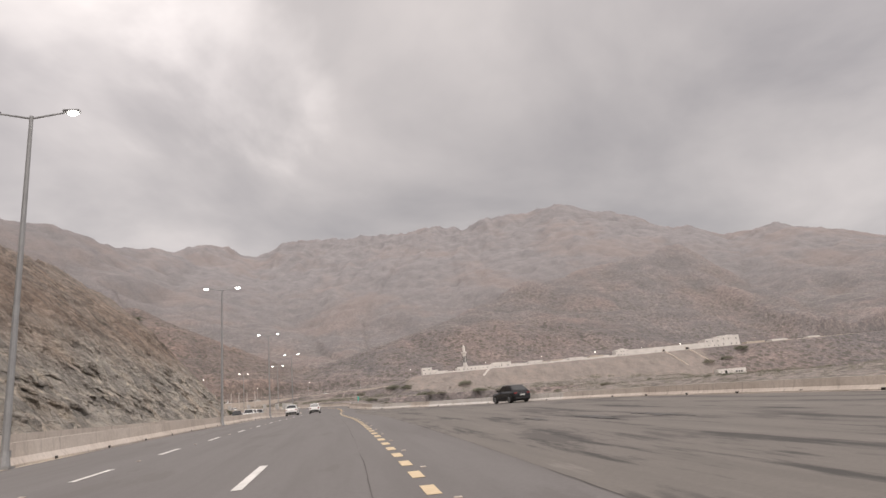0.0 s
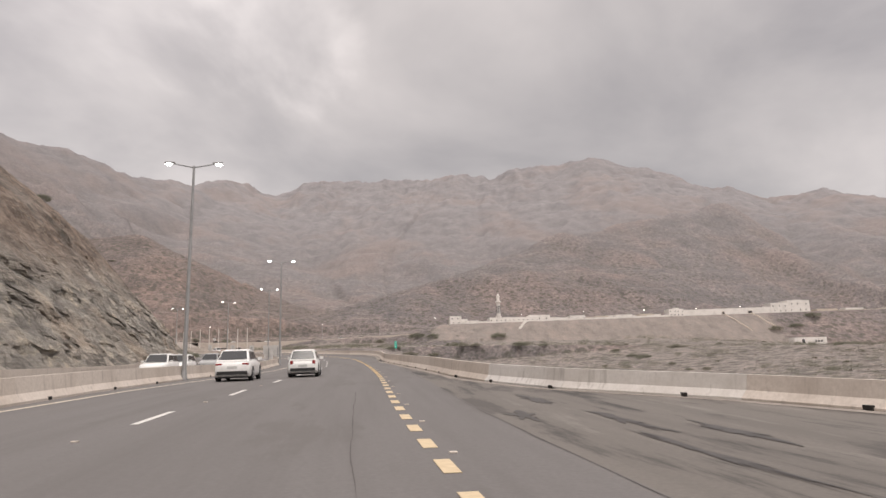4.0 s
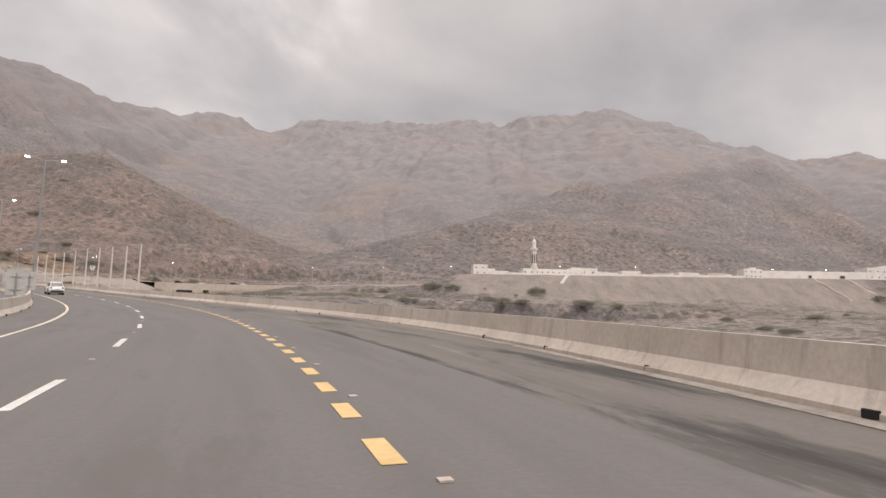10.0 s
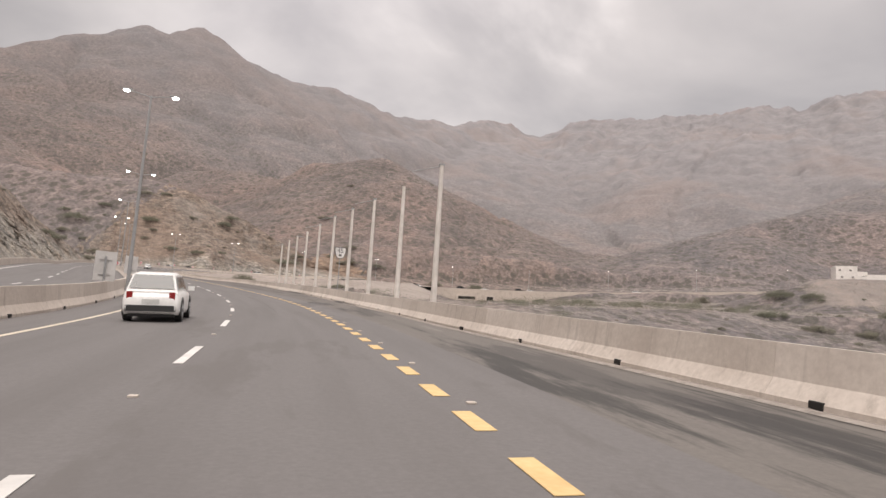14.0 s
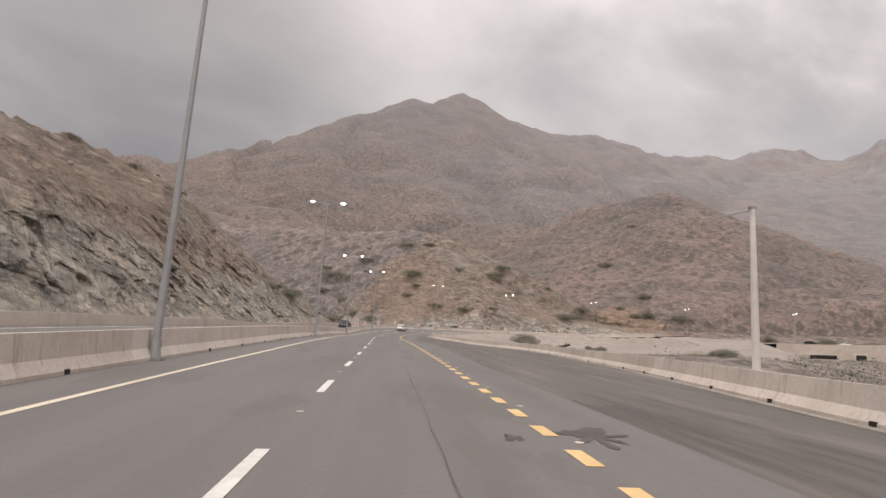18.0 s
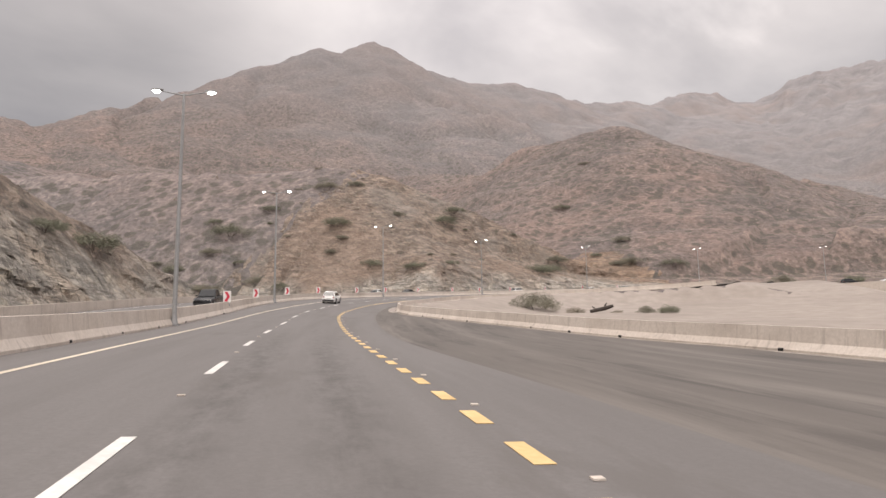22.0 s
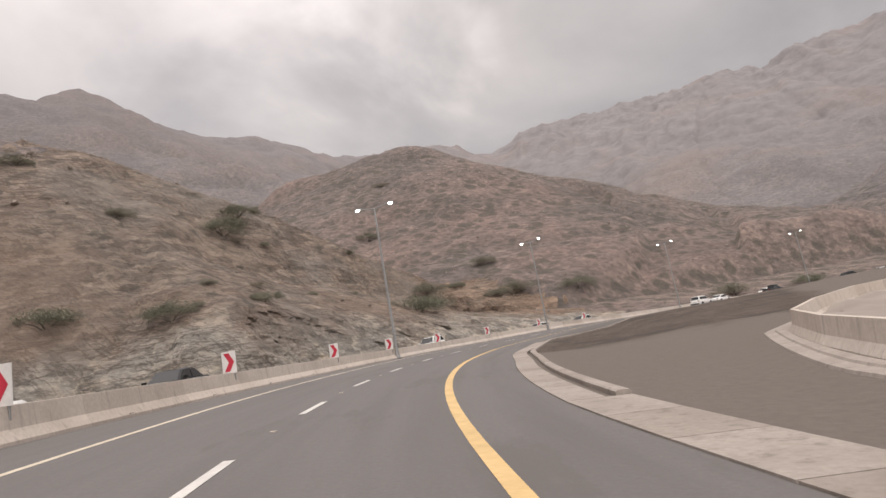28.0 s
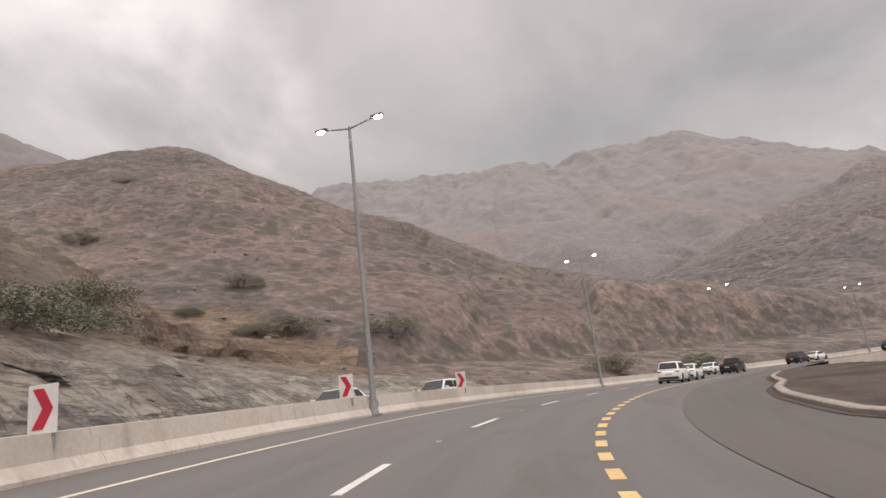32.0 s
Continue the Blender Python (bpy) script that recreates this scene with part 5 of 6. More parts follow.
# ---- signs ----
red_paint = plain("red_sign_film", (0.55, 0.03, 0.06), 0.4)
sign_white = plain("white_sign_film", (0.75, 0.73, 0.71), 0.45)
sign_grey = plain("bare_aluminium", (0.55, 0.53, 0.51), 0.5, 0.3)
teal = plain("green_sign_film", (0.005, 0.60, 0.44), 0.35)


def prism(points, thick, y0=0.0):
    """A plate in the x-z plane from an outline, thick along y."""
    bm = bmesh.new()
    a = [bm.verts.new((x, y0, z)) for x, z in points]
    b = [bm.verts.new((x, y0 + thick, z)) for x, z in points]
    n = len(a)
    bm.faces.new(a)
    bm.faces.new(b[::-1])
    for i in range(n):
        bm.faces.new((a[i], b[i], b[(i + 1) % n], a[(i + 1) % n]))
    bmesh.ops.recalc_face_normals(bm, faces=bm.faces[:])
    return bm


def chevron_sign(m):
    root = tagged(new("chevron_sign"), "white board with a red chevron arrow on the median", "road sign", "chevron boards round the bend")
    root.matrix_basis = m
    part("board", prism([(-0.3, 0.80), (0.3, 0.80), (0.3, 1.72), (-0.3, 1.72)], 0.025, 0.0), sign_white, root)
    part("chevron", prism([(-0.21, 0.88), (0.02, 0.88), (0.22, 1.26), (0.02, 1.64), (-0.21, 1.64), (0.0, 1.26)], 0.008, -0.009), red_paint, root, "red chevron")
    for x in (-0.2, 0.2):
        bm = bmesh.new()
        rod(bm, (x, 0.05, 0.5), (x, 0.05, 1.65), 0.03, 0.03, 6)
        part("post", bm, galvanised, root)
    return root


CHEVRONS = [458.9, 474.5, 490.6, 502.5, 517.4, 529, 542.5, 557, 568.8, 582.5, 596.7, 610, 623]
chev = chevron_sign(on_road(CHEVRONS[0], float(table(CHEVRONS[0], MEDIAN)) + 0.05))
for s in CHEVRONS[1:]:
    copy_thing(chev, on_road(s, float(table(s, MEDIAN)) + 0.05, 0, random.uniform(-4, 4)))


def board_back(m):
    root = tagged(new("sign_board"), "plain back of a pale sign board on two posts", "road sign", "boards facing the far carriageway")
    root.matrix_basis = m
    part("board", prism([(-0.5, 0.95), (0.5, 0.95), (0.5, 2.45), (-0.5, 2.45)], 0.03), sign_grey, root)
    for z in (1.3, 2.05):
        bm = bmesh.new()
        box(bm, (0, -0.03, z), (0.55, 0.05, 0.07))
        part("bracket", bm, sign_grey, root)
    bm = bmesh.new()
    rod(bm, (0, -0.07, 0.4), (0, -0.07, 2.2), 0.05, 0.05, 8)
    part("post", bm, galvanised, root)
    return root


BACKS = [151.5, 165.7, 179.7, 193.0, 207, 228, 248, 269, 292, 318]
bk = board_back(on_road(BACKS[0], float(table(BACKS[0], MEDIAN)) + 0.1))
for s in BACKS[1:]:
    copy_thing(bk, on_road(s, float(table(s, MEDIAN)) + 0.1, 0, random.uniform(-6, 6)))


def text_mesh(body, size, mat, name, parent, m):
    cu = bpy.data.curves.new(name, "FONT")
    cu.body, cu.size, cu.align_x, cu.align_y, cu.extrude = body, size, "CENTER", "CENTER", 0.003
    tmp = bpy.data.objects.new(name, cu)
    scene.collection.objects.link(tmp)
    me = bpy.data.meshes.new_from_object(tmp.evaluated_get(bpy.context.evaluated_depsgraph_get()))
    bpy.data.objects.remove(tmp)
    me.materials.append(mat)
    ob = new(name, me)
    ob.parent, ob.matrix_basis = parent, m
    return ob


# route shield on its post
shield = tagged(new("route_sign"), "white shield-shaped route sign reading 45 on a thin post", "road sign")
shield.matrix_basis = on_road(306.8, -7.7, -0.1, -4)
bm = bmesh.new()
rod(bm, (0, 0.04, -0.3), (0, 0.04, 4.3), 0.04, 0.04, 8)
part("post", bm, galvanised, shield)
OUT = [(-0.40, 4.24), (0.40, 4.24), (0.45, 4.1), (0.41, 3.85), (0.33, 3.55), (0.2, 3.38), (-0.2, 3.38), (-0.33, 3.55), (-0.41, 3.85), (-0.45, 4.1)]
part("rim", prism(OUT, 0.02, 0.0), plain("black_sign_film", (0.03, 0.03, 0.03), 0.4), shield, "black border")
part("plate", prism([(x * 0.93, 3.81 + (z - 3.81) * 0.93) for x, z in OUT], 0.01, -0.012), sign_white, shield)
ink = bpy.data.materials["black_sign_film"]
text_mesh("45", 0.5, ink, "numerals", shield, pose(0, -0.016, 3.97, 90, 0, 0))
bm = bmesh.new()
box(bm, (0, -0.016, 3.62), (0.2, 0.008, 0.16))
part("emblem", bm, ink, shield, "small grey emblem")

# green kilometre plate
km = tagged(new("kilometre_plate"), "narrow green upright distance plate behind the barrier", "road sign")
km.matrix_basis = on_road(160.2, -6.4, 0.0, -4)
bm = bmesh.new()
rod(bm, (0, 0.03, -0.6), (0, 0.03, 1.5), 0.03, 0.03, 6)
part("post", bm, galvanised, km)
part("plate", prism([(-0.14, 1.25), (0.14, 1.25), (0.14, 2.1), (-0.14, 2.1)], 0.012), teal, km)
for z in (1.95, 1.68, 1.42):
    bm = bmesh.new()
    box(bm, (0, -0.004, z), (0.1, 0.006, 0.1))
    part("mark", bm, sign_white, km, "white mark")

# ---- row of tall white posts behind the barrier ----
post_white = speckled("chalky_white_paint", (0.62, 0.575, 0.53), (0.74, 0.69, 0.645), 3, 0.6, 0.7)


def white_post(m, arm, top=7.0):
    root = tagged(new("white_post"), "tall bare white post with a thin arm, no lamp fitted" if arm else "tall bare white post with no lamp fitted", "post", "white posts behind the barrier")
    root.matrix_basis = m
    bm = bmesh.new()
    rod(bm, (0, 0, -1.0), (0, 0, top), 0.15, 0.09, 10)
    part("pole", bm, post_white, root)
    bm = bmesh.new()
    box(bm, (0, 0, 0.0), (0.45, 0.45, 0.3))
    part("footing", bm, concrete, root)
    if arm:
        bm = bmesh.new()
        rod(bm, (0, 0, top - 0.02), (arm * 1.35, 0, top - 0.02 + (0.05 if arm > 0 else -0.42)), 0.025, 0.018, 6)
        part("arm", bm, galvanised, root)
        bm = bmesh.new()
        box(bm, (0.0, 0, top + 0.04), (0.22, 0.18, 0.09))
        part("cap", bm, galvanised, root)
    return root


for s, arm in ((282.8, -1), (290, 0), (297, -1), (304, -1), (311.4, -1), (319.0, -1), (326.7, 0), (333.2, 1), (339, 0), (347.4, -1)):
    white_post(on_road(s, float(table(s, RIGHT)) - 0.55, 0.0, random.uniform(-5, 5)), arm, float(np.interp(s, (312, 347), (7.0, 6.05))))

# ---- cars ----
tyre_mat = plain("tyre_rubber", (0.02, 0.02, 0.02), 0.85)
rim_mat = plain("alloy", (0.32, 0.32, 0.32), 0.35, 0.6)
glass_mat = plain("dark_car_glass", (0.015, 0.017, 0.019), 0.08)
trim_mat = plain("black_plastic", (0.03, 0.03, 0.03), 0.6)
red_lens = plain("red_lens", (0.27, 0.018, 0.018), 0.25)
clear_lens = plain("clear_lens", (0.7, 0.7, 0.7), 0.15)
plate_mat = plain("blank_plate", (0.6, 0.6, 0.58), 0.5)
PAINTS = {k: plain("car_paint_" + k, c, 0.16 if k == "black" else 0.3) for k, c in dict(white=(0.86, 0.85, 0.83), black=(0.014, 0.014, 0.016), silver=(0.42, 0.42, 0.42), beige=(0.55, 0.5, 0.44)).items()}
# length, width, height, bonnet height, belt height, cabin start, roof start, roof end, cabin end (fractions of the length from the nose), boot height
KINDS = dict(
    suv=(4.7, 1.88, 1.70, 1.02, 1.08, 0.25, 0.42, 0.90, 0.985, 1.08),
    crossover=(4.4, 1.82, 1.62, 0.98, 1.06, 0.26, 0.43, 0.79, 0.975, 1.05),
    hatchback=(3.85, 1.66, 1.52, 0.92, 0.97, 0.24, 0.42, 0.88, 0.975, 0.95),
    sedan=(4.65, 1.80, 1.46, 0.88, 0.95, 0.27, 0.43, 0.70, 0.86, 1.0),
    pickup=(5.2, 1.85, 1.75, 1.02, 1.08, 0.26, 0.38, 0.58, 0.64, 1.08),
)


def loft(stations, caps=True):
    """A skin over cross-sections; each is a list of points of equal count."""
    bm = bmesh.new()
    rings = [[bm.verts.new(p) for p in st] for st in stations]
    for a, b in zip(rings[:-1], rings[1:]):
        for i in range(len(a)):
            bm.faces.new((a[i], a[(i + 1) % len(a)], b[(i + 1) % len(a)], b[i]))
    if caps:
        bm.faces.new(rings[0][::-1])
        bm.faces.new(rings[-1])
    bmesh.ops.recalc_face_normals(bm, faces=bm.faces[:])
    return bm


def arc_band(bm, y, z, r0, r1, x0, x1, a0, a1, n):
    """One connected band round an axle, r0 to r1 from it and x0 to x1 across."""
    rows = []
    for k in range(n + 1):
        t = a0 + (a1 - a0) * k / n
        rows.append([bm.verts.new((x, y + r * math.cos(t), z + r * math.sin(t))) for x, r in ((x0, r0), (x0, r1), (x1, r1), (x1, r0))])
    for p, q in zip(rows[:-1], rows[1:]):
        for k in range(4):
            bm.faces.new((p[k], p[(k + 1) % 4], q[(k + 1) % 4], q[k]))
    if a1 - a0 < 6.28:
        bm.faces.new(rows[0][::-1])
        bm.faces.new(rows[-1])
    else:
        bmesh.ops.remove_doubles(bm, verts=rows[0] + rows[-1], dist=1e-5)
    bmesh.ops.recalc_face_normals(bm, faces=bm.faces[:])


def car(kind, paint, label, m):
    """A car with its nose towards +y."""
    le, wi, he, bon, belt, c0, r0, r1, c1, boot = KINDS[kind]
    root = tagged(new("car"), label, "car", "cars on the road")
    root.matrix_basis = m
    pm, hw = PAINTS[paint], wi / 2
    Y = lambda u: le / 2 - u * le
    tops = [(0.0, bon * 0.72, 0.80), (0.025, bon * 0.84, 0.93), (0.10, bon * 0.94, 0.985), (c0, bon, 1.0), (0.5, belt, 1.0), (0.8, belt, 1.0), (0.93, boot * 0.98, 0.98), (0.985, boot * 0.90, 0.93), (1.0, boot * 0.75, 0.84)]
    rings = []
    for u, z, w in tops:
        h, b = hw * w, 0.22 if 0.02 < u < 0.98 else 0.30
        rings.append([(-h * 0.93, Y(u), b), (-h, Y(u), b + 0.12), (-h, Y(u), z * 0.72), (-h * 0.95, Y(u), z * 0.95), (-h * 0.85, Y(u), z), (h * 0.85, Y(u), z), (h * 0.95, Y(u), z * 0.95), (h, Y(u), z * 0.72), (h, Y(u), b + 0.12), (h * 0.93, Y(u), b)])
    body = part("body", loft(rings), pm, root)
    body.data.shade_smooth()
    # cabin
    wb, wt = hw * 0.92, hw * 0.74
    cab = []
    for u, z, w in ((c0, bon - 0.03, wb), (r0, he - 0.04, wt), ((r0 + r1) / 2, he, wt), (r1, he - 0.05, wt * 0.98), (c1, max(boot, belt) - 0.04, wb * 0.95)):
        lo = min(belt, z) - 0.1
        cab.append([(-wb, Y(u), lo), (-w, Y(u), z - 0.05), (-w * 0.86, Y(u), z), (w * 0.86, Y(u), z), (w, Y(u), z - 0.05), (wb, Y(u), lo)])
    part("roof", loft(cab), pm, root)

    def pane(name, pts):
        bm = bmesh.new()
        vs = [bm.verts.new(p) for p in pts]
        bm.faces.new(vs)
        ex = bmesh.ops.extrude_face_region(bm, geom=bm.faces[:])
        c = sum((v.co for v in vs), Vector()) / len(vs)
        d = Vector((c.x, c.y if abs(c.x) < 0.1 else 0, 0)).normalized() * 0.012
        bmesh.ops.translate(bm, vec=d, verts=[g for g in ex["geom"] if isinstance(g, bmesh.types.BMVert)])
        bmesh.ops.recalc_face_normals(bm, faces=bm.faces[:])
        part(name, bm, glass_mat, root)

    def mixp(a, b, k):
        return tuple(p + (q - p) * k for p, q in zip(a, b))

    A, B = (wb * 0.9, Y(c0), bon + 0.0), (wt * 0.88, Y(r0), he - 0.04)
    f0, f1 = mixp(A, B, 0.08), mixp(A, B, 0.93)
    pane("windscreen", [(-f0[0], f0[1] + 0.01, f0[2] + 0.01), (f0[0], f0[1] + 0.01, f0[2] + 0.01), (f1[0], f1[1] + 0.01, f1[2] + 0.01), (-f1[0], f1[1] + 0.01, f1[2] + 0.01)])
    A, B = (wb * 0.86, Y(c1), max(boot, belt) - 0.03), (wt * 0.86, Y(r1), he - 0.06)
    f0, f1 = mixp(A, B, 0.12), mixp(A, B, 0.92)
    pane("rear_window", [(-f0[0], f0[1] - 0.01, f0[2] + 0.01), (-f1[0], f1[1] - 0.01, f1[2] + 0.01), (f1[0], f1[1] - 0.01, f1[2] + 0.01), (f0[0], f0[1] - 0.01, f0[2] + 0.01)])
    for sx in (-1, 1):
        zl, zh = belt + 0.03, he - 0.14
        wl_, wh_ = wb - (wb - wt) * (zl - belt + 0.1) / (he - 0.05 - belt + 0.1) + 0.004, wb - (wb - wt) * (zh - belt + 0.1) / (he - 0.05 - belt + 0.1) + 0.004
        m0, m1 = c0 + (r0 - c0) * 0.35, r0 + (r1 - r0) * 0.02
        mid = (r0 + r1) / 2 - 0.01
        e0, e1 = r1 + (c1 - r1) * 0.35, r1 - 0.02
        pane("side_window", [(sx * wl_, Y(m0), zl), (sx * wl_, Y(mid), zl), (sx * wh_, Y(mid), zh), (sx * wh_, Y(m1), zh)])
        pane("side_window", [(sx * wl_, Y(mid + 0.02), zl), (sx * wl_, Y(e0), zl), (sx * wh_, Y(e1), zh), (sx * wh_, Y(mid + 0.02), zh)])
        bm = bmesh.new()
        box(bm, (sx * (hw + 0.08), Y(c0 + 0.07), belt + 0.05), (0.2, 0.12, 0.15))
        part("mirror", bm, pm, root)
        bm = bmesh.new()
        box(bm, (sx * hw * 0.70, Y(0.022), bon * 0.72), (hw * 0.36, 0.10, 0.15))
        part("headlight", bm, clear_lens, root, "clear headlight")
        bm = bmesh.new()
        box(bm, (sx * hw * 0.72, Y(0.985), boot * 0.82), (hw * 0.34, 0.10, 0.09) if kind != "hatchback" else (hw * 0.2, 0.10, 0.26))
        part("tail_light", bm, red_lens, root, "red tail light")
        for u in (0.17, 0.80):
            wh = new("wheel")
            wh.parent = root
            bm = bmesh.new()
            rod(bm, (sx * (hw - 0.20), Y(u), 0.33), (sx * (hw + 0.01), Y(u), 0.33), 0.33, 0.33, 16)
            me = bpy.data.meshes.new("wheel")
            bm.to_mesh(me)
            bm.free()
            me.materials.append(tyre_mat)
            bpy.data.objects.remove(wh)
            wh = new("wheel", me)
            wh.parent = root
            bm = bmesh.new()
            for k in range(5):
                ang = 2 * math.pi * k / 5
                tip = (sx * (hw + 0.015), Y(u) + 0.2 * math.cos(ang), 0.33 + 0.2 * math.sin(ang))
                rod(bm, (sx * (hw + 0.015), Y(u), 0.33), tip, 0.035, 0.028, 6)
            rod(bm, (sx * (hw - 0.02), Y(u), 0.33), (sx * (hw + 0.03), Y(u), 0.33), 0.06, 0.05, 10)
            arc_band(bm, Y(u), 0.33, 0.195, 0.235, sx * (hw - 0.015), sx * (hw + 0.025), 0.0, 2 * math.pi, 20)
            part("rim", bm, rim_mat, wh)
            bm = bmesh.new()
            arc_band(bm, Y(u), 0.33, 0.345, 0.425, sx * (hw - 0.05), sx * (hw + 0.012), -0.35, math.pi + 0.35, 14)
            part("wheel_arch", bm, trim_mat, root, "dark wheel arch")
    for y, nm in ((Y(0.0) - 0.06, "front_bumper"), (Y(1.0) + 0.07, "rear_bumper")):
        bm = bmesh.new()
        box(bm, (0, y, 0.42), (wi * 0.86, 0.2, 0.26))
        bmesh.ops.bevel(bm, geom=bm.edges[:], offset=0.04, segments=2, affect="EDGES")
        part(nm, bm, trim_mat, root, "black plastic bumper")
    bm = bmesh.new()
    box(bm, (0, 0, 0.24), (wi * 0.8, le * 0.9, 0.16))
    part("underbody", bm, trim_mat, root, "dark underbody")
    bm = bmesh.new()
    box(bm, (0, Y(1.0) - 0.0, boot * 0.66), (0.5, 0.03, 0.13))
    part("number_plate", bm, plate_mat, root, "blank plate")
    if kind == "pickup":
        bm = bmesh.new()
        box(bm, (0, Y(0.82), belt + 0.0), (wi * 0.8, le * 0.30, 0.06))
        part("bed_floor", bm, trim_mat, root, "dark open load bed")
    return root


car("crossover", "white", "white five-door SUV driving beside the median", standing(110, 6.0))
car("hatchback", "white", "small white hatchback with a black rear bumper", standing(112.5, 2.7))
car("hatchback", "white", "small white hatchback keeping to the lane beside the median", standing(277.5, 3.4))
car("hatchback", "white", "small white hatchback in the lane beside the median before the bend", standing(490, 4.0))
car("crossover", "black", "black SUV crossing the wide worn shoulder", standing(63.6, -16.5, 12))
car("suv", "white", "white SUV on the far carriageway below the cutting", standing(126, 14.2, 180))
car("pickup", "black", "dark pickup on the far carriageway", standing(141, 18.0, 180))
car("suv", "white", "white SUV following another on the far carriageway", standing(133.5, 14.4, 180))
car("suv", "silver", "silver SUV on the far carriageway", standing(150, 14.6, 180))
car("suv", "silver", "silver SUV coming round the far carriageway", standing(285, 12.2, 180))
car("pickup", "black", "black pickup on the far carriageway below the scrubby hill", standing(470.5, 12.6, 180))
car("sedan", "white", "white saloon on the far carriageway under the rocks", standing(533, 12.6, 180))
car("sedan", "black", "dark saloon on the far carriageway under the rocks", standing(545, 12.2, 180))
car("suv", "white", "white SUV behind the median near the chevron boards", standing(589.5, 12.3, 180))
far_cars = [("sedan", "white", 616, 12.6), ("suv", "white", 628, 12.6), ("suv", "white", 646, 0.3), ("sedan", "white", 653, 0.3), ("pickup", "black", 673, 0.3), ("sedan", "white", 677, 3.8), ("suv", "black", 701, 0.3), ("sedan", "white", 716, 3.8), ("suv", "black", 735, 0.3), ("sedan", "white", 742, 3.9), ("sedan", "beige", 765, 12.6), ("suv", "white", 800, 3.8)]
for kind, paint, s, o in far_cars:
    car(kind, paint, f"{paint} {kind} on the climbing road past the bend", standing(s, o, 180 if o > 8 else 0))

# ---- village on the terrace ----
wall_white = speckled("whitewashed_wall", (0.74, 0.70, 0.655), (0.84, 0.80, 0.76), 1.2, 0.2, 0.85, 0, 0.1, 0.01)
wall_beige = speckled("beige_wall", (0.52, 0.45, 0.38), (0.62, 0.545, 0.465), 1.2, 0.2, 0.85, 0, 0.1, 0.01)
# near-black that stands for the shade inside openings and niches
opening_shade = plain("opening_shade", (0.05, 0.05, 0.055), 0.2)
V_DIR = Vector((283, 49, 0)).normalized()
V_TURN = math.degrees(math.atan2(V_DIR.y, V_DIR.x))


def shelf(x, back=0.0):
    """A place on the terrace, back metres behind its rim."""
    u = (x + 27) / 283
    px, py = x - V_DIR.y * back, 588 + 49 * u + V_DIR.x * back
    return px, py, float(land(np.array([px]), np.array([py]))[0][0])



dim_pane = plain("dusty_pane", (0.20, 0.185, 0.17), 0.4)
rng_v = np.random.default_rng(23)


def block_house(name, x, back, w, d, h, mat, label, floors=1, cols=4, parapet=0.5, tall=0.0):
    px, py, pz = shelf(x, back)
    root = tagged(new(name), label, "house", "houses on the terrace")
    root.matrix_basis = pose(px, py, pz - 0.4, 0, 0, V_TURN)
    bm = bmesh.new()
    box(bm, (0, 0, h / 2), (w, d, h))
    walls = part("wall", bm, mat, root)
    for sx, sy, bw, bd in ((0, -1, w, 0.25), (0, 1, w, 0.25), (-1, 0, 0.25, d - 0.5), (1, 0, 0.25, d - 0.5)):
        bm = bmesh.new()
        box(bm, (sx * (w / 2 - 0.12), sy * (d / 2 - 0.12), h + parapet / 2), (bw, bd, parapet))
        part("parapet", bm, mat, root)
    fh = h / floors
    for fl in range(floors):
        for c in range(cols):
            wx, wz = -w / 2 + (c + 0.5 + rng_v.uniform(-0.18, 0.18)) * w / cols, fl * fh + fh * 0.55
            bm = bmesh.new()
            box(bm, (wx, -d / 2 - 0.02, wz), (min(1.2, w / cols * 0.4), 0.12, fh * 0.32))
            win = part("window", bm, mat, root)
            bm = bmesh.new()
            box(bm, (wx, -d / 2 - 0.085, wz), (min(0.95, w / cols * 0.3), 0.02, fh * 0.24))
            part("pane", bm, dim_pane, win)
    if tall:
        bm = bmesh.new()
        box(bm, (w * 0.12, 0, h + tall / 2), (w * 0.3, d * 0.5, tall))
        part("stair_tower", bm, mat, root)
    return root


block_house("house", -27, 5, 8.5, 7, 6.0, wall_white, "small two-storey whitewashed house at the terrace end", 2, 2)
block_house("house", -14, 7, 9, 6, 2.6, wall_white, "low whitewashed house with a flat roof", 1, 3)
block_house("prayer_hall", 17, 7, 38, 11, 3.8, wall_white, "long low whitewashed prayer hall beside a minaret", 1, 11)
block_house("house", 45, 9, 14, 8, 3.2, wall_white, "low whitewashed flat-roofed house", 1, 4)
block_house("house", 67, 10, 12, 8, 4.0, wall_white, "whitewashed house with a parapet roof", 1, 4)
block_house("house", 86, 8, 10, 7, 2.8, wall_beige, "low beige flat-roofed house", 1, 3)
block_house("house", 103, 8, 13, 8, 3.2, wall_white, "low whitewashed house behind parked cars", 1, 4)
block_house("house", 121, 8, 12, 8, 3.2, wall_beige, "low beige house behind parked cars", 1, 4)
block_house("house", 143, 4, 12, 8, 5.6, wall_white, "bright white two-storey house", 2, 4, 0.5, 1.6)
block_house("house", 229, 7, 15, 11, 7.6, wall_white, "cream two-storey wing of the large house on the rim", 2, 3, 0.7)
block_house("house", 246, 9, 19, 12, 9.4, wall_white, "large cream three-storey house on the rim", 2, 3, 0.8, 1.6)
block_house("hall", 37, 9, 16, 10, 5.4, wall_white, "taller whitewashed end of the prayer hall", 1, 3, 0.3)
block_house("house", -20, 9, 5, 6, 4.2, wall_white, "low whitewashed annex of the end house", 1, 1)
block_house("house", 275, 14, 18, 8, 3.0, wall_beige, "low cream house beside the large one", 1, 5)
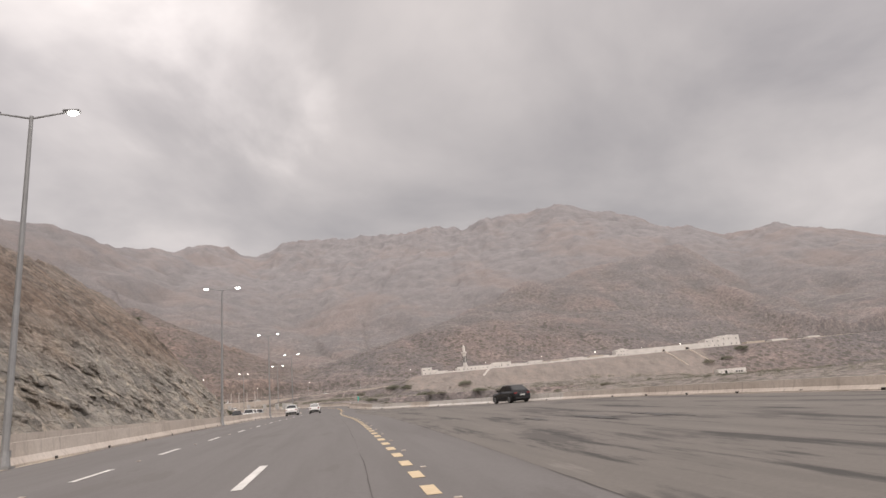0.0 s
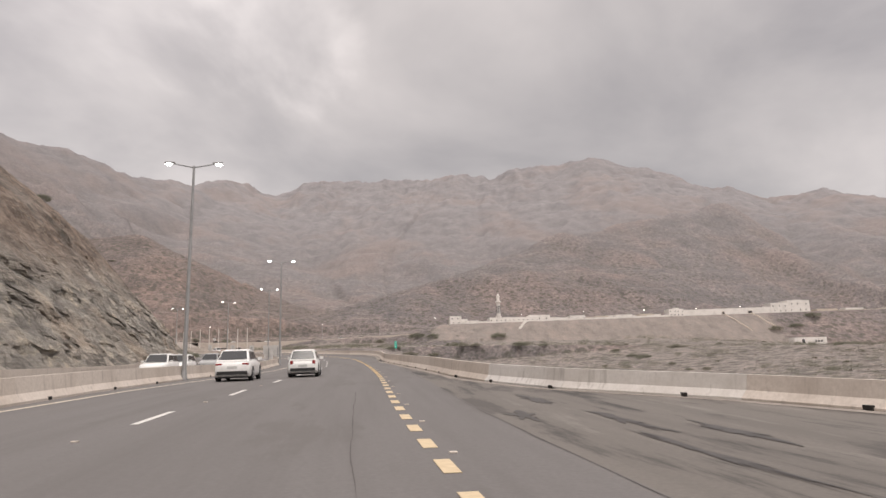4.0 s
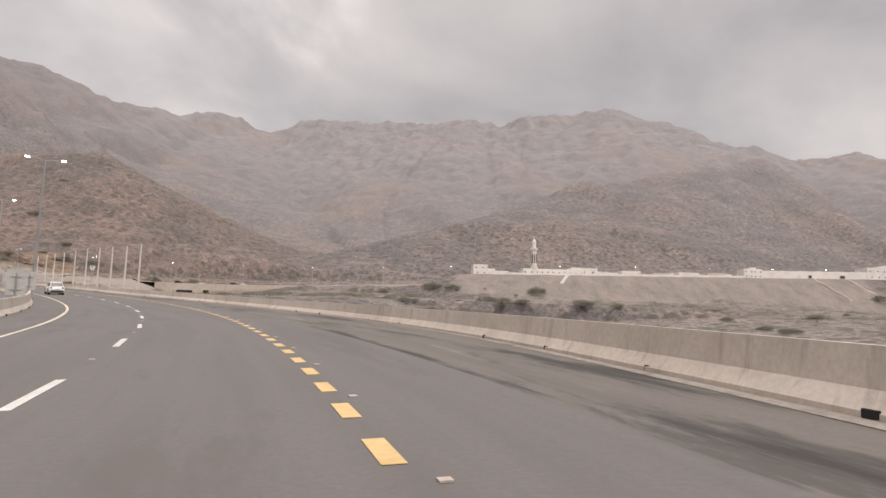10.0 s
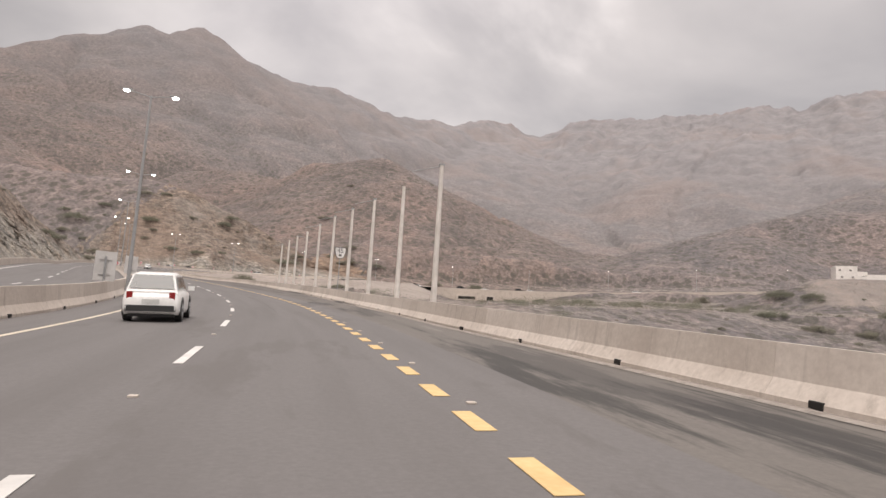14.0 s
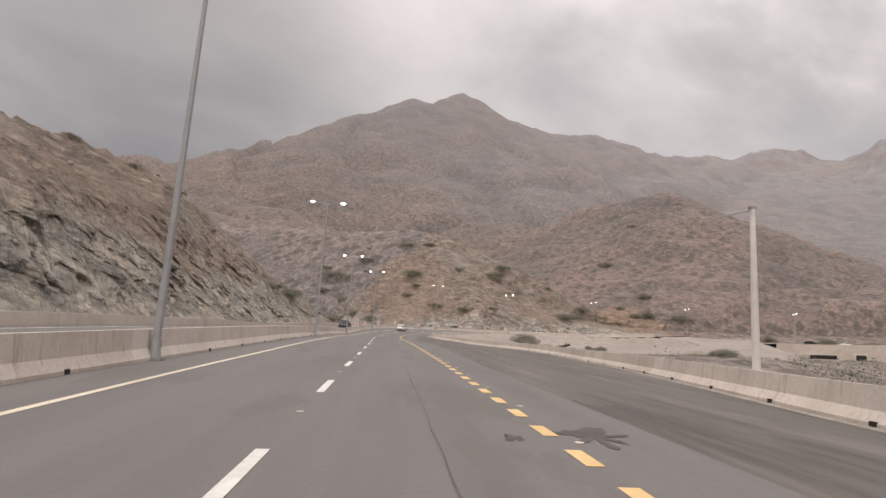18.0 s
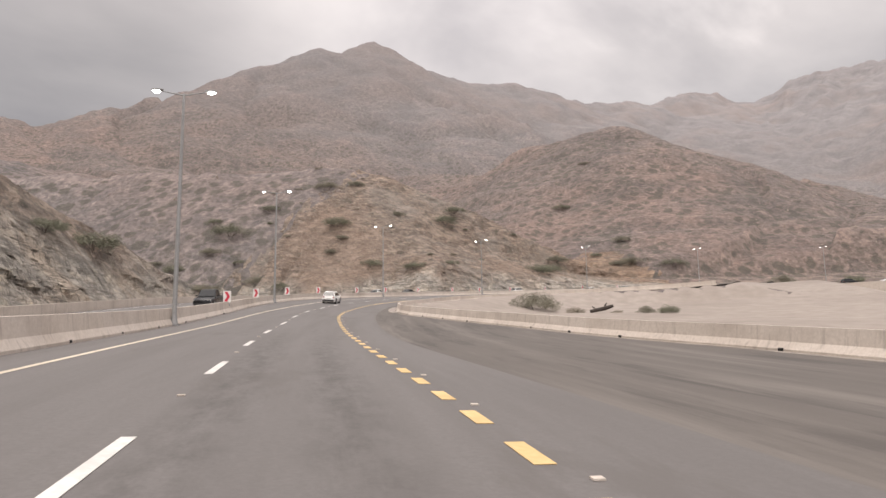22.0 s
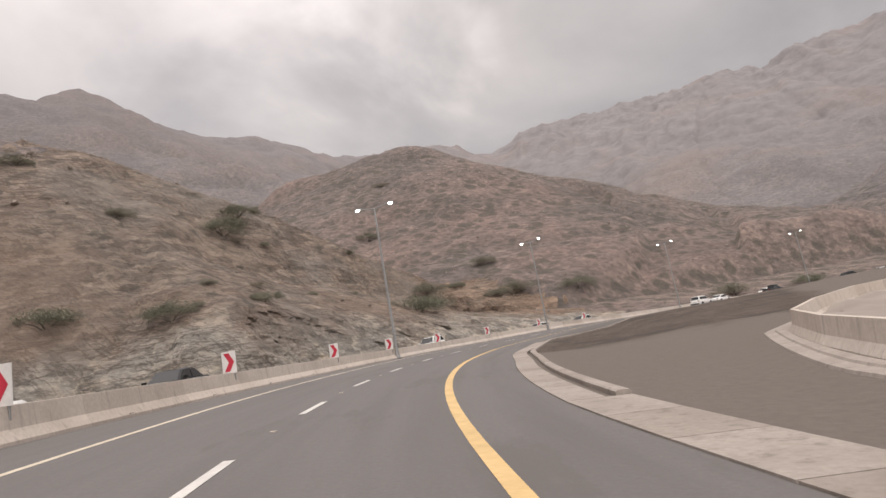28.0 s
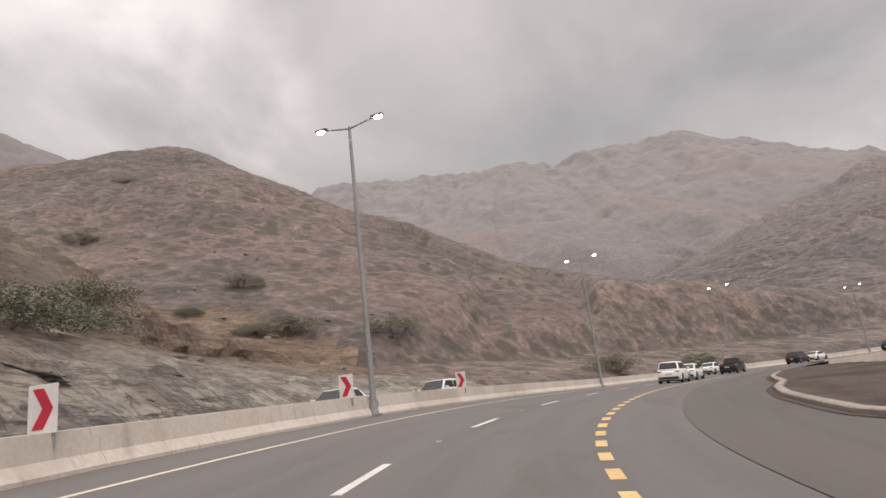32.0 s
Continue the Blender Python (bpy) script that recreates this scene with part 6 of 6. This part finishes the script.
for x, w, h, mat in ((31, 9, 3.4, wall_white), (57, 8, 3.6, wall_white), (76, 7, 3.2, wall_beige), (95, 8, 3.8, wall_white), (112, 6, 3.4, wall_white), (131, 9, 3.6, wall_white), (156, 8, 3.0, wall_beige), (300, 16, 3.2, wall_white), (335, 12, 3.0, wall_white)):
    block_house("house", x, 15, w, 7, h, mat, "small flat-roofed village house behind the front row", 1, 3)
# stone shed on the slope below
hz = float(land(np.array([203.0]), np.array([539.0]))[0][0])
shed = tagged(new("shed"), "roofless pale stone shed on the scrubby slope", "shed")
shed.matrix_basis = pose(203, 539, hz - 0.3, 0, 0, 8)
for cx, cy, w, d in ((0, -3, 22, 0.5), (0, 3, 22, 0.5), (-11, 0, 0.5, 5.5), (11, 0, 0.5, 5.5), (2, 0, 0.5, 5.5)):
    bm = bmesh.new()
    box(bm, (cx, cy, 2.2), (w, d, 4.4))
    part("wall", bm, wall_white, shed)
for cx in (-5, 3.5, 5.5, 7.5):
    bm = bmesh.new()
    box(bm, (cx, -3.3, 1.9), (1.1 if cx > 0 else 1.8, 0.14, 1.3 if cx > 0 else 2.6))
    part("opening", bm, opening_shade, shed)

# minaret
mx, my, mz = shelf(5.5, 3.0)
minaret = tagged(new("minaret"), "slender white minaret with a balcony and a small dome", "minaret")
minaret.matrix_basis = pose(mx, my, mz - 0.5) @ Matrix.Diagonal((1.05, 1.05, 1.22, 1))


def ring(bm, r0, r1, z0, z1, sides=8):
    bmesh.ops.create_cone(bm, cap_ends=True, segments=sides, radius1=r0, radius2=r1, depth=z1 - z0, matrix=Matrix.Translation((0, 0, (z0 + z1) / 2)) @ pose(0, 0, 0, 0, 0, 22.5))


for nm, rows in dict(base=((2.0, 2.0, 0, 4.2), (2.2, 2.2, 4.2, 4.6)), shaft=((1.55, 1.4, 4.6, 12.6),), balcony=((1.5, 2.3, 12.6, 13.2), (2.3, 2.3, 13.2, 13.9)), lantern=((1.15, 1.1, 13.9, 16.6), (1.5, 1.5, 16.6, 16.9)), dome=((1.2, 0.95, 16.9, 17.7), (0.95, 0.15, 17.7, 18.6), (0.06, 0.03, 18.6, 19.8))).items():
    bm = bmesh.new()
    for r in rows:
        ring(bm, *r)
    part(nm, bm, wall_white, minaret)
for k in range(8):
    a = radians(45 * k)
    bm = bmesh.new()
    box(bm, (0, 0, 0), (0.55, 0.1, 4.6), pose(math.sin(a) * 1.44, math.cos(a) * 1.44, 8.6, 0, 0, -45 * k))
    part("niche", bm, opening_shade, minaret, "dark panel standing for a shaded niche")

# retaining wall of the terrace and its stair
tw = tagged(new("wall_terrace"), "long beige retaining wall along the terrace rim", "wall", kind="structure")
for x0, x1, h, mat in [(x, x + 12, 2.2, wall_white) for x in range(-24, 140, 12)] + [(x, x + 12, 5.6, wall_white) for x in range(149, 221, 12)] + [(x, x + 12, 1.2, wall_beige) for x in range(262, 360, 12)]:
    px, py, pz = shelf((x0 + x1) / 2, 0.6)
    bm = bmesh.new()
    box(bm, (0, 0, h / 2 - 1.6), ((x1 - x0) / V_DIR.x + 0.1, 0.4, h + 1.4), pose(px, py, pz, 0, 0, V_TURN))
    part("wall_panel", bm, mat, tw)
# outfall mouths in the long wall, with concrete chutes below
for x, w in ((181, 1.6), (203, 3.0)):
    px, py, pz = shelf(x, 0.32)
    mouth = tagged(new("outfall"), "dark outfall mouth in the terrace wall with a concrete chute", "outfall", "outfalls of the terrace")
    mouth.matrix_basis = pose(px, py, pz, 0, 0, V_TURN)
    bm = bmesh.new()
    box(bm, (0, -0.15, 1.3), (w + 0.7, 0.2, 2.2))
    part("surround", bm, wall_beige, mouth)
    bm = bmesh.new()
    box(bm, (0, -0.3, 1.2), (w, 0.16, 1.5))
    part("mouth", bm, opening_shade, mouth, "dark opening")
    ck = np.arange(0, 12, 0.5)
    cx, cy = x + 0.9 * ck + 0.6, 588 + 49 * (x + 27) / 283 - 2.1 * ck - 0.6
    rows_ = [np.c_[cx + d, cy, land(cx + d, cy)[0] + h] for d, h in ((-0.55, -0.1), (-0.5, 0.5), (-0.3, 0.28), (0.3, 0.28), (0.5, 0.5), (0.55, -0.1))]
    cv = np.stack(rows_, 1).reshape(-1, 3)
    chute = mesh_of("chute", [mouth.matrix_basis.inverted() @ Vector(q) for q in cv], [(i * 6 + j, i * 6 + j + 1, i * 6 + j + 7, i * 6 + j + 6) for i in range(len(ck) - 1) for j in range(5)], wall_beige, mouth, "pale concrete chute")
stair = tagged(new("stairway"), "straight white concrete stairway down the bank", "stairs")
sx0, sy0, sz0 = shelf(25.5, 0)
for k in range(16):
    yy = sy0 - k * 0.95
    stz = float(land(np.array([sx0 - k * 0.4]), np.array([yy]))[0][0])
    bm = bmesh.new()
    box(bm, (sx0 - k * 0.4, yy, stz + 0.1), (1.7, 1.05, 0.9))
    part("step", bm, wall_white, stair)


def far_lamp(x, y, label):
    z = float(land(np.array([x]), np.array([y]))[0][0])
    root = tagged(new("street_lamp"), label, "street lamp", "lamps across the valley")
    root.matrix_basis = pose(x, y, z)
    bm = bmesh.new()
    rod(bm, (0, 0, -0.3), (0, 0, 9.0), 0.11, 0.06, 6)
    part("pole", bm, galvanised, root)
    bm = bmesh.new()
    rod(bm, (0, 0, 8.9), (0, -1.2, 9.2), 0.04, 0.03, 5)
    part("arm", bm, galvanised, root)
    bm = bmesh.new()
    box(bm, (0, -1.5, 9.2), (0.3, 0.7, 0.14))
    head = part("lamp_head", bm, galvanised, root)
    bm = bmesh.new()
    box(bm, (0, -1.5, 9.1), (0.5, 0.7, 0.14))
    part("lens", bm, glow, head, "lit white lens")


for x in (28, 78, 128, 172, 210):
    px, py, pz = shelf(x, 26)
    far_lamp(px, py, "lit street lamp behind the village houses")

# parked cars along the terrace
for i, x in enumerate((50, 54, 62, 72, 76, 81, 91, 95, 99, 108, 112, 116, 121, 126, 130, 135, 156, 161)):
    px, py, pz = shelf(x, 3.2)
    car(("sedan", "suv")[i % 2], ("white", "white", "black", "silver")[i % 4], "car parked on the village terrace", pose(px, py, pz, 0, 0, V_TURN - 90 + random.uniform(-8, 8)))

# ---- culvert openings under the road ahead ----
culvert = tagged(new("culvert"), "pale concrete culvert heads with square dark mouths under the road", "culvert")
culvert.matrix_basis = pose(-199.6, 594.0, 47.6, 0, 0, 17)
for cx, w, h in ((-6, 11.5, 3.0), (6.5, 5.0, 3.6)):
    bm = bmesh.new()
    box(bm, (cx, 0, h / 2 - 0.5), (w, 3.0, h + 1.0))
    bmesh.ops.bevel(bm, geom=bm.edges[:], offset=0.08, segments=1, affect="EDGES")
    part("head_wall", bm, concrete, culvert)
for cx, w, z, h in ((-6, 9.0, 1.9, 1.5), (6.5, 3.4, 1.7, 2.5)):
    bm = bmesh.new()
    box(bm, (cx, -1.5, z), (w, 0.12, h))
    part("mouth", bm, black, culvert, "dark square mouth")

# ---- driftwood on the pale bank ----
wood_dark = speckled("charred_wood", (0.035, 0.028, 0.024), (0.075, 0.06, 0.05), 6, 1.5, 0.9)
driftwood = tagged(new("driftwood"), "dark weathered tree stump lying on the pale bank", "stump")
px, py = -223.6, 448.9
driftwood.matrix_basis = pose(px, py, float(land(np.array([px]), np.array([py]))[0][0]) + 0.3, 0, 0, 20) @ Matrix.Scale(1.3, 4)
for nm, runs in (("log", (((-1.5, 0, 0.15), (0.2, 0.1, 0.45), 0.2, 0.26), ((0.2, 0.1, 0.45), (1.3, -0.1, 0.75), 0.26, 0.17))), ("branch", (((0.1, 0.1, 0.4), (0.5, 0.2, 1.15), 0.13, 0.05),)), ("branch", (((-0.6, 0, 0.3), (-1.3, 0.5, 0.8), 0.1, 0.04),))):
    bm = bmesh.new()
    for a, c, r0, r1 in runs:
        rod(bm, a, c, r0, r1, 7)
    part(nm, bm, wood_dark, driftwood)

# ---- plants ----
leaf_mats = [speckled("dusty_leaf", (0.200, 0.190, 0.145), (0.290, 0.274, 0.212), 3, 0.4, 0.8), speckled("green_leaf", (0.162, 0.166, 0.116), (0.240, 0.242, 0.178), 3, 0.4, 0.8), speckled("dry_twig", (0.20, 0.178, 0.135), (0.30, 0.262, 0.205), 3, 0.4, 0.9)]
bark = speckled("grey_bark", (0.12, 0.10, 0.085), (0.19, 0.165, 0.14), 5, 1, 0.9)


def crown_mesh(rng, leaves, clumps, flat, size, mat):
    """Small leaf blades in rounded clumps that make up an uneven dome with gaps."""
    cent = []
    for k in range(clumps):
        a, r = rng.uniform(0, 6.28), 0.62 * rng.random() ** 0.6
        lift = flat * 0.62 * math.sqrt(max(0.05, 1 - (r / 0.74) ** 2))
        cent.append((r * math.cos(a), r * math.sin(a), max(0.12, lift * rng.uniform(0.45, 1.0)), rng.uniform(0.13, 0.24)))
    vs, fs = [], []
    for k in range(leaves):
        cx, cy, cz, r = cent[int(rng.integers(clumps))]
        d = rng.normal(0, 1, 3)
        d = d / np.linalg.norm(d) * r * rng.uniform(0.2, 1.0) ** 0.45
        p = np.array((cx + d[0], cy + d[1], max(cz + d[2] * 0.8, 0.02)))
        a, b = rng.normal(0, 1, 3), rng.normal(0, 1, 3)
        a, b = a / np.linalg.norm(a) * size, b / np.linalg.norm(b) * size * 0.45
        i = len(vs)
        vs += [p - a, p + b, p + a, p - b]
        fs.append((i, i + 1, i + 2, i + 3))
    me = bpy.data.meshes.new("crown")
    me.from_pydata([tuple(v) for v in vs], [], fs)
    me.materials.append(mat)
    return me


def stem_mesh(rng, n):
    bm = bmesh.new()
    for k in range(n):
        a = rng.uniform(0, 6.28)
        r = rng.uniform(0.2, 0.6)
        top = 0.36 * math.sqrt(1 - (r / 0.72) ** 2)
        mid = (0.4 * r * math.cos(a), 0.4 * r * math.sin(a), 0.55 * top)
        rod(bm, (0, 0, -0.05), mid, 0.02, 0.014, 5)
        rod(bm, mid, (r * math.cos(a), r * math.sin(a), top), 0.014, 0.004, 5)
    me = bpy.data.meshes.new("stem")
    bm.to_mesh(me)
    bm.free()
    me.materials.append(bark)
    return me


rng = np.random.default_rng(11)
SHRUBS = [(crown_mesh(rng, 4200 if i % 3 == 2 else 6500, 40, (1.0, 0.9, 0.85, 0.8, 1.1, 0.7)[i], 0.021, leaf_mats[i % 3]), stem_mesh(rng, 6)) for i in range(6)]


def shrub(x, y, size, kind, label, z=None, low=0.82):
    if z is None:
        z = float(land(np.array([x]), np.array([y]))[0][0])
    root = tagged(new("shrub"), label, "shrub", "shrubs on the slopes")
    root.matrix_basis = pose(x, y, z - 0.11 * size, 0, 0, rng.uniform(0, 360)) @ Matrix.Diagonal((size, size, size * low * rng.uniform(0.85, 1.15), 1))
    for nm, me in zip(("crown", "stem"), SHRUBS[kind]):
        ob = new(nm, me)
        ob.parent = root
    return root


# larger shrubs that stand out: place, size, kind
SHRUB_WORDS = ("dusty grey-green thorn shrub", "dense dark green acacia shrub", "dry leafless thorn shrub")
BY_VILLAGE = [(-54.7, 567, 6.6), (-42.7, 557.6, 4.8), (-88, 615.5, 4.6), (-60.5, 471.5, 5.2), (-36, 465.5, 4.6), (-20.1, 463.3, 3.8), (2.8, 563.4, 6.4), (10.6, 455.7, 4.6), (23.1, 452.8, 2.6), (58.2, 433.9, 3.2), (62.5, 395.3, 4.4), (86.9, 428.2, 5.2), (210.2, 602.6, 6.4), (228.8, 609.2, 6.2), (248.8, 625.7, 6.6), (59.8, 406, 2.8), (-12.9, 461.1, 3.8), (-25.7, 485.1, 5.4), (-49.3, 460.2, 4.4)]
ON_HILL = [(-342.6, 496.5, 4.8), (-336.2, 503.1, 3.1), (-327.4, 486.4, 5.0), (-351.5, 466, 5.8), (-350.1, 458.8, 3.8), (-350.9, 479.8, 3.7), (-320.6, 506.1, 3.0), (-322.6, 484.1, 2.3), (-315.1, 522.9, 4.4), (-309.6, 483.5, 3.9), (-298.2, 488.6, 3.1), (-366.5, 451.2, 3.8), (-356.2, 451.7, 3.6), (-260.7, 401.4, 2.7), (-333.4, 462.6, 4.0), (-324.8, 464.4, 3.2), (-289.8, 539.4, 5.6), (-360.9, 466.7, 3.0), (-322.1, 479.7, 2.0), (-341, 462.7, 2.3)]
ROUND_BEND = [(-295.7, 561, 4.6), (-286.6, 602.4, 5.6), (-270.6, 606.5, 5.6), (-294.2, 499.8, 2.6), (-216, 631, 4.8), (-235.5, 615.9, 5.6), (-317.6, 531, 4.2), (-368.2, 729, 5.2), (-298.1, 620.7, 4.4), (-356.1, 674.6, 5.6), (-302.2, 604.5, 2.8), (-291.7, 551.3, 5.0), (-290.6, 600.7, 4.0), (-250.3, 381.6, 3.6), (-232.8, 338.5, 2.0), (-222.6, 325.7, 1.5), (-245.1, 374.5, 2.4), (-81.5, 177, 1.6), (-60.5, 186, 2.4)]
for i, (x, y, size) in enumerate(BY_VILLAGE + ON_HILL + ROUND_BEND):
    kind = (1, 4, 0, 1, 3, 0, 4)[i % 7]
    shrub(x, y, size * 1.45, kind, SHRUB_WORDS[kind % 3] + (" on the valley floor" if i < len(BY_VILLAGE) else " on the stony hillside"), low=0.85 if i < 3 else 0.66)
for x in (-8, 23, 47, 59, 70, 84, 89, 101, 106, 124, 139, 150):
    px, py, pz = shelf(x, 2.4)
    shrub(px, py, float(rng.uniform(1.3, 2.2)), int(rng.choice([1, 4])), "small dark green tree between the village houses", pz, 1.2)
for x, y, size, kind in ((-234.0, 445.3, 6.0, 0), (-227.9, 447.6, 2.6, 2), (-221.3, 449.5, 1.6, 2), (-217.1, 450.4, 2.4, 0), (-213.8, 450.8, 2.8, 4)):
    s, o = along(np.array([x]), np.array([y]))
    shrub(x, y, size, kind, SHRUB_WORDS[kind % 3] + " on the pale bank", float(land(np.array([x]), np.array([y]))[0][0]) + 0.1)
for x, y, size, kind in ((-176, 572, 4.4, 0), (-188, 583, 3.6, 1), (-168, 556, 3.8, 4), (-181, 590, 3.0, 0), (-157, 560, 4.6, 1), (-150, 541, 4.0, 3), (-163, 588, 4.2, 0), (-141, 572, 3.6, 4), (-134, 548, 4.4, 0), (-204, 583, 2.6, 3)):
    shrub(x, y, size, kind, SHRUB_WORDS[kind % 3] + " in the dry stream bed", low=0.6)
# shrubs over the left hillsides and the valley floor
placed = 0
while placed < 90:
    s, o = rng.uniform(430, 640), rng.uniform(24, 95)
    p = where(np.array(s), np.array(o))
    if o > table(s, MEDIAN) + 22:
        shrub(float(p[0]), float(p[1]), rng.uniform(0.8, 2.3), int(rng.integers(6)), "dusty thorn shrub on the rocky hillside")
        placed += 1
placed = 0
while placed < 120:
    x, y = rng.uniform(-150, 230), rng.uniform(190, 575)
    s, o = along(np.array([x]), np.array([y]))
    if o[0] < -22:
        shrub(x, y, rng.uniform(1.0, 2.8), int(rng.choice([0, 1, 2, 3, 0, 3])), "dusty scrub bush on the valley floor")
        placed += 1


def scatter(name, count, spot, size, mat, label, category, leaves=44, blade_size=1.0):
    """Many small tufts in one mesh: little blades heaped round each spot."""
    pts = np.array([spot() for _ in range(count)])
    at = np.c_[pts, land(pts[:, 0], pts[:, 1])[0]]
    r = size * (0.4 + 1.5 * rng.random(count) ** 2)
    r = np.repeat(r, leaves)[:, None]
    n = len(r)
    p = np.repeat(at, leaves, 0) + np.clip(rng.normal(0, 1, (n, 3)), -1.7, 1.7) * np.array((0.48, 0.48, 0.17)) * r + np.array((0, 0, 0.25)) * r
    blade = (0.035 + 0.03 * r) * blade_size
    a, b = np.clip(rng.normal(0, 1, (n, 3)), -1.3, 1.3) * blade, np.clip(rng.normal(0, 1, (n, 3)), -1.3, 1.3) * blade * 0.6
    vs = np.stack([p - a, p + b, p + a, p - b], 1).reshape(-1, 3)
    return tagged(mesh_of(name, vs, np.arange(4 * n).reshape(-1, 4).tolist(), mat), label, category, kind="stuff")


scrub_leaf = speckled("grey_scrub_leaf", (0.105, 0.105, 0.075), (0.175, 0.168, 0.125), 0.25, 0.05, 0.85)
dry_leaf = speckled("straw_scrub", (0.19, 0.165, 0.125), (0.29, 0.25, 0.195), 0.25, 0.05, 0.9)


def spot_valley():
    while True:
        x, y = rng.uniform(-210, 330), rng.uniform(130, 590)
        if rng.random() < 0.45:
            p = where(rng.uniform(105, 330), rng.uniform(-95, -9))
            x, y = float(p[0]), float(p[1])
        s, o = along(np.array([x]), np.array([y]))
        thick = float(fbm(np.array([x / 22.0]), np.array([y / 22.0]), 3)[0])
        if o[0] < table(s[0], RIGHT_ALL) - 6 and not (400 < s[0] < 725 and o[0] > -128 and wadi_side(x, y) < -6) and rng.random() < 9 * (thick - 0.42):
            return x, y


def spot_hills():
    while True:
        x, y = rng.uniform(-520, -190), rng.uniform(300, 830)
        s, o = along(np.array([x]), np.array([y]))
        if o[0] > 34 or s[0] > 650:
            return x, y


def spot_bush():
    while True:
        x, y = rng.uniform(-150, 290), rng.uniform(250, 582)
        s, o = along(np.array([x]), np.array([y]))
        thick = float(fbm(np.array([x / 35.0 + 8]), np.array([y / 35.0]), 3)[0])
        foot = 587 + 49 * (x + 27) / 283 - y
        if o[0] < -20 and not (400 < s[0] < 725 and o[0] > -128 and wadi_side(x, y) < -6) and not (x > -40 and foot < 30 and x < 150) and rng.random() < 6 * (thick - 0.40):
            return x, y


scatter("valley_bushes", 620, spot_bush, 2.6, leaf_mats[1], "rounded grey-green bushes over the valley floor", "bushes", 420, 0.55)
scatter("valley_pale_bushes", 420, spot_bush, 2.4, leaf_mats[0], "dusty pale bushes over the valley floor", "bushes", 380, 0.55)
scatter("valley_scrub", 5600, spot_valley, 1.35, scrub_leaf, "low grey-green scrub over the valley floor", "scrub", 64, 0.55)
scatter("valley_dry_scrub", 3000, spot_valley, 1.1, dry_leaf, "dry twiggy scrub over the valley floor", "scrub", 56, 0.55)
scatter("hill_scrub", 7000, spot_hills, 0.9, leaf_mats[0], "sparse thorn scrub over the hillsides", "scrub", 50, 0.65)

# pale stones strewn between the scrub
vs, fs = [], []
pts = np.array([spot_valley() for _ in range(3600)])
corner = np.array([(i, j, k) for i in (-1, 1) for j in (-1, 1) for k in (-1, 1)], float)
for (x, y), z in zip(pts, land(pts[:, 0], pts[:, 1])[0]):
    i0, r = len(vs), 0.16 + 0.5 * rng.random() ** 4
    vs += list(corner * r * rng.uniform(0.55, 1.1, (8, 3)) * (1, 1, 0.7) + (x, y, z + 0.25 * r))
    fs += [tuple(i0 + k for k in q) for q in ((0, 1, 3, 2), (4, 6, 7, 5), (0, 4, 5, 1), (2, 3, 7, 6), (0, 2, 6, 4), (1, 5, 7, 3))]
tagged(mesh_of("valley_stones", vs, fs, speckled("pale_stone", (0.30, 0.27, 0.245), (0.44, 0.40, 0.365), 1.4, 0.2, 0.9, 0, 0.4, 0.05)), "pale angular stones strewn between the valley scrub", "stones", kind="stuff")

# loose boulders
stone_mat = speckled("weathered_boulder", (0.24, 0.2, 0.17), (0.40, 0.34, 0.29), 1.4, 0.3, 0.9, 0, 0.5, 0.08)
ball = bmesh.new()
bmesh.ops.create_icosphere(ball, subdivisions=1, radius=1.0)
ball_v = np.array([v.co for v in ball.verts])
ball_f = [tuple(v.index for v in f.verts) for f in ball.faces]
ball.free()
bv, bf = [], []
for place, count, size in ((spot_hills, 1500, 0.3), (spot_valley, 500, 0.35)):
    pts = np.array([place() for _ in range(count)])
    zz = land(pts[:, 0], pts[:, 1])[0]
    for (x, y), z in zip(pts, zz):
        r, i = size * rng.uniform(0.4, 1.7), len(bv)
        sh = ball_v * rng.uniform(0.75, 1.25, (len(ball_v), 1)) * (r * rng.uniform(0.7, 1.4), r * rng.uniform(0.7, 1.3), r * rng.uniform(0.5, 0.9))
        bv += list(sh + (x, y, z + 0.15 * r))
        bf += [tuple(i + k for k in q) for q in ball_f]
tagged(mesh_of("boulders", bv, bf, stone_mat), "loose weathered boulders on the slopes", "boulders", kind="stuff")
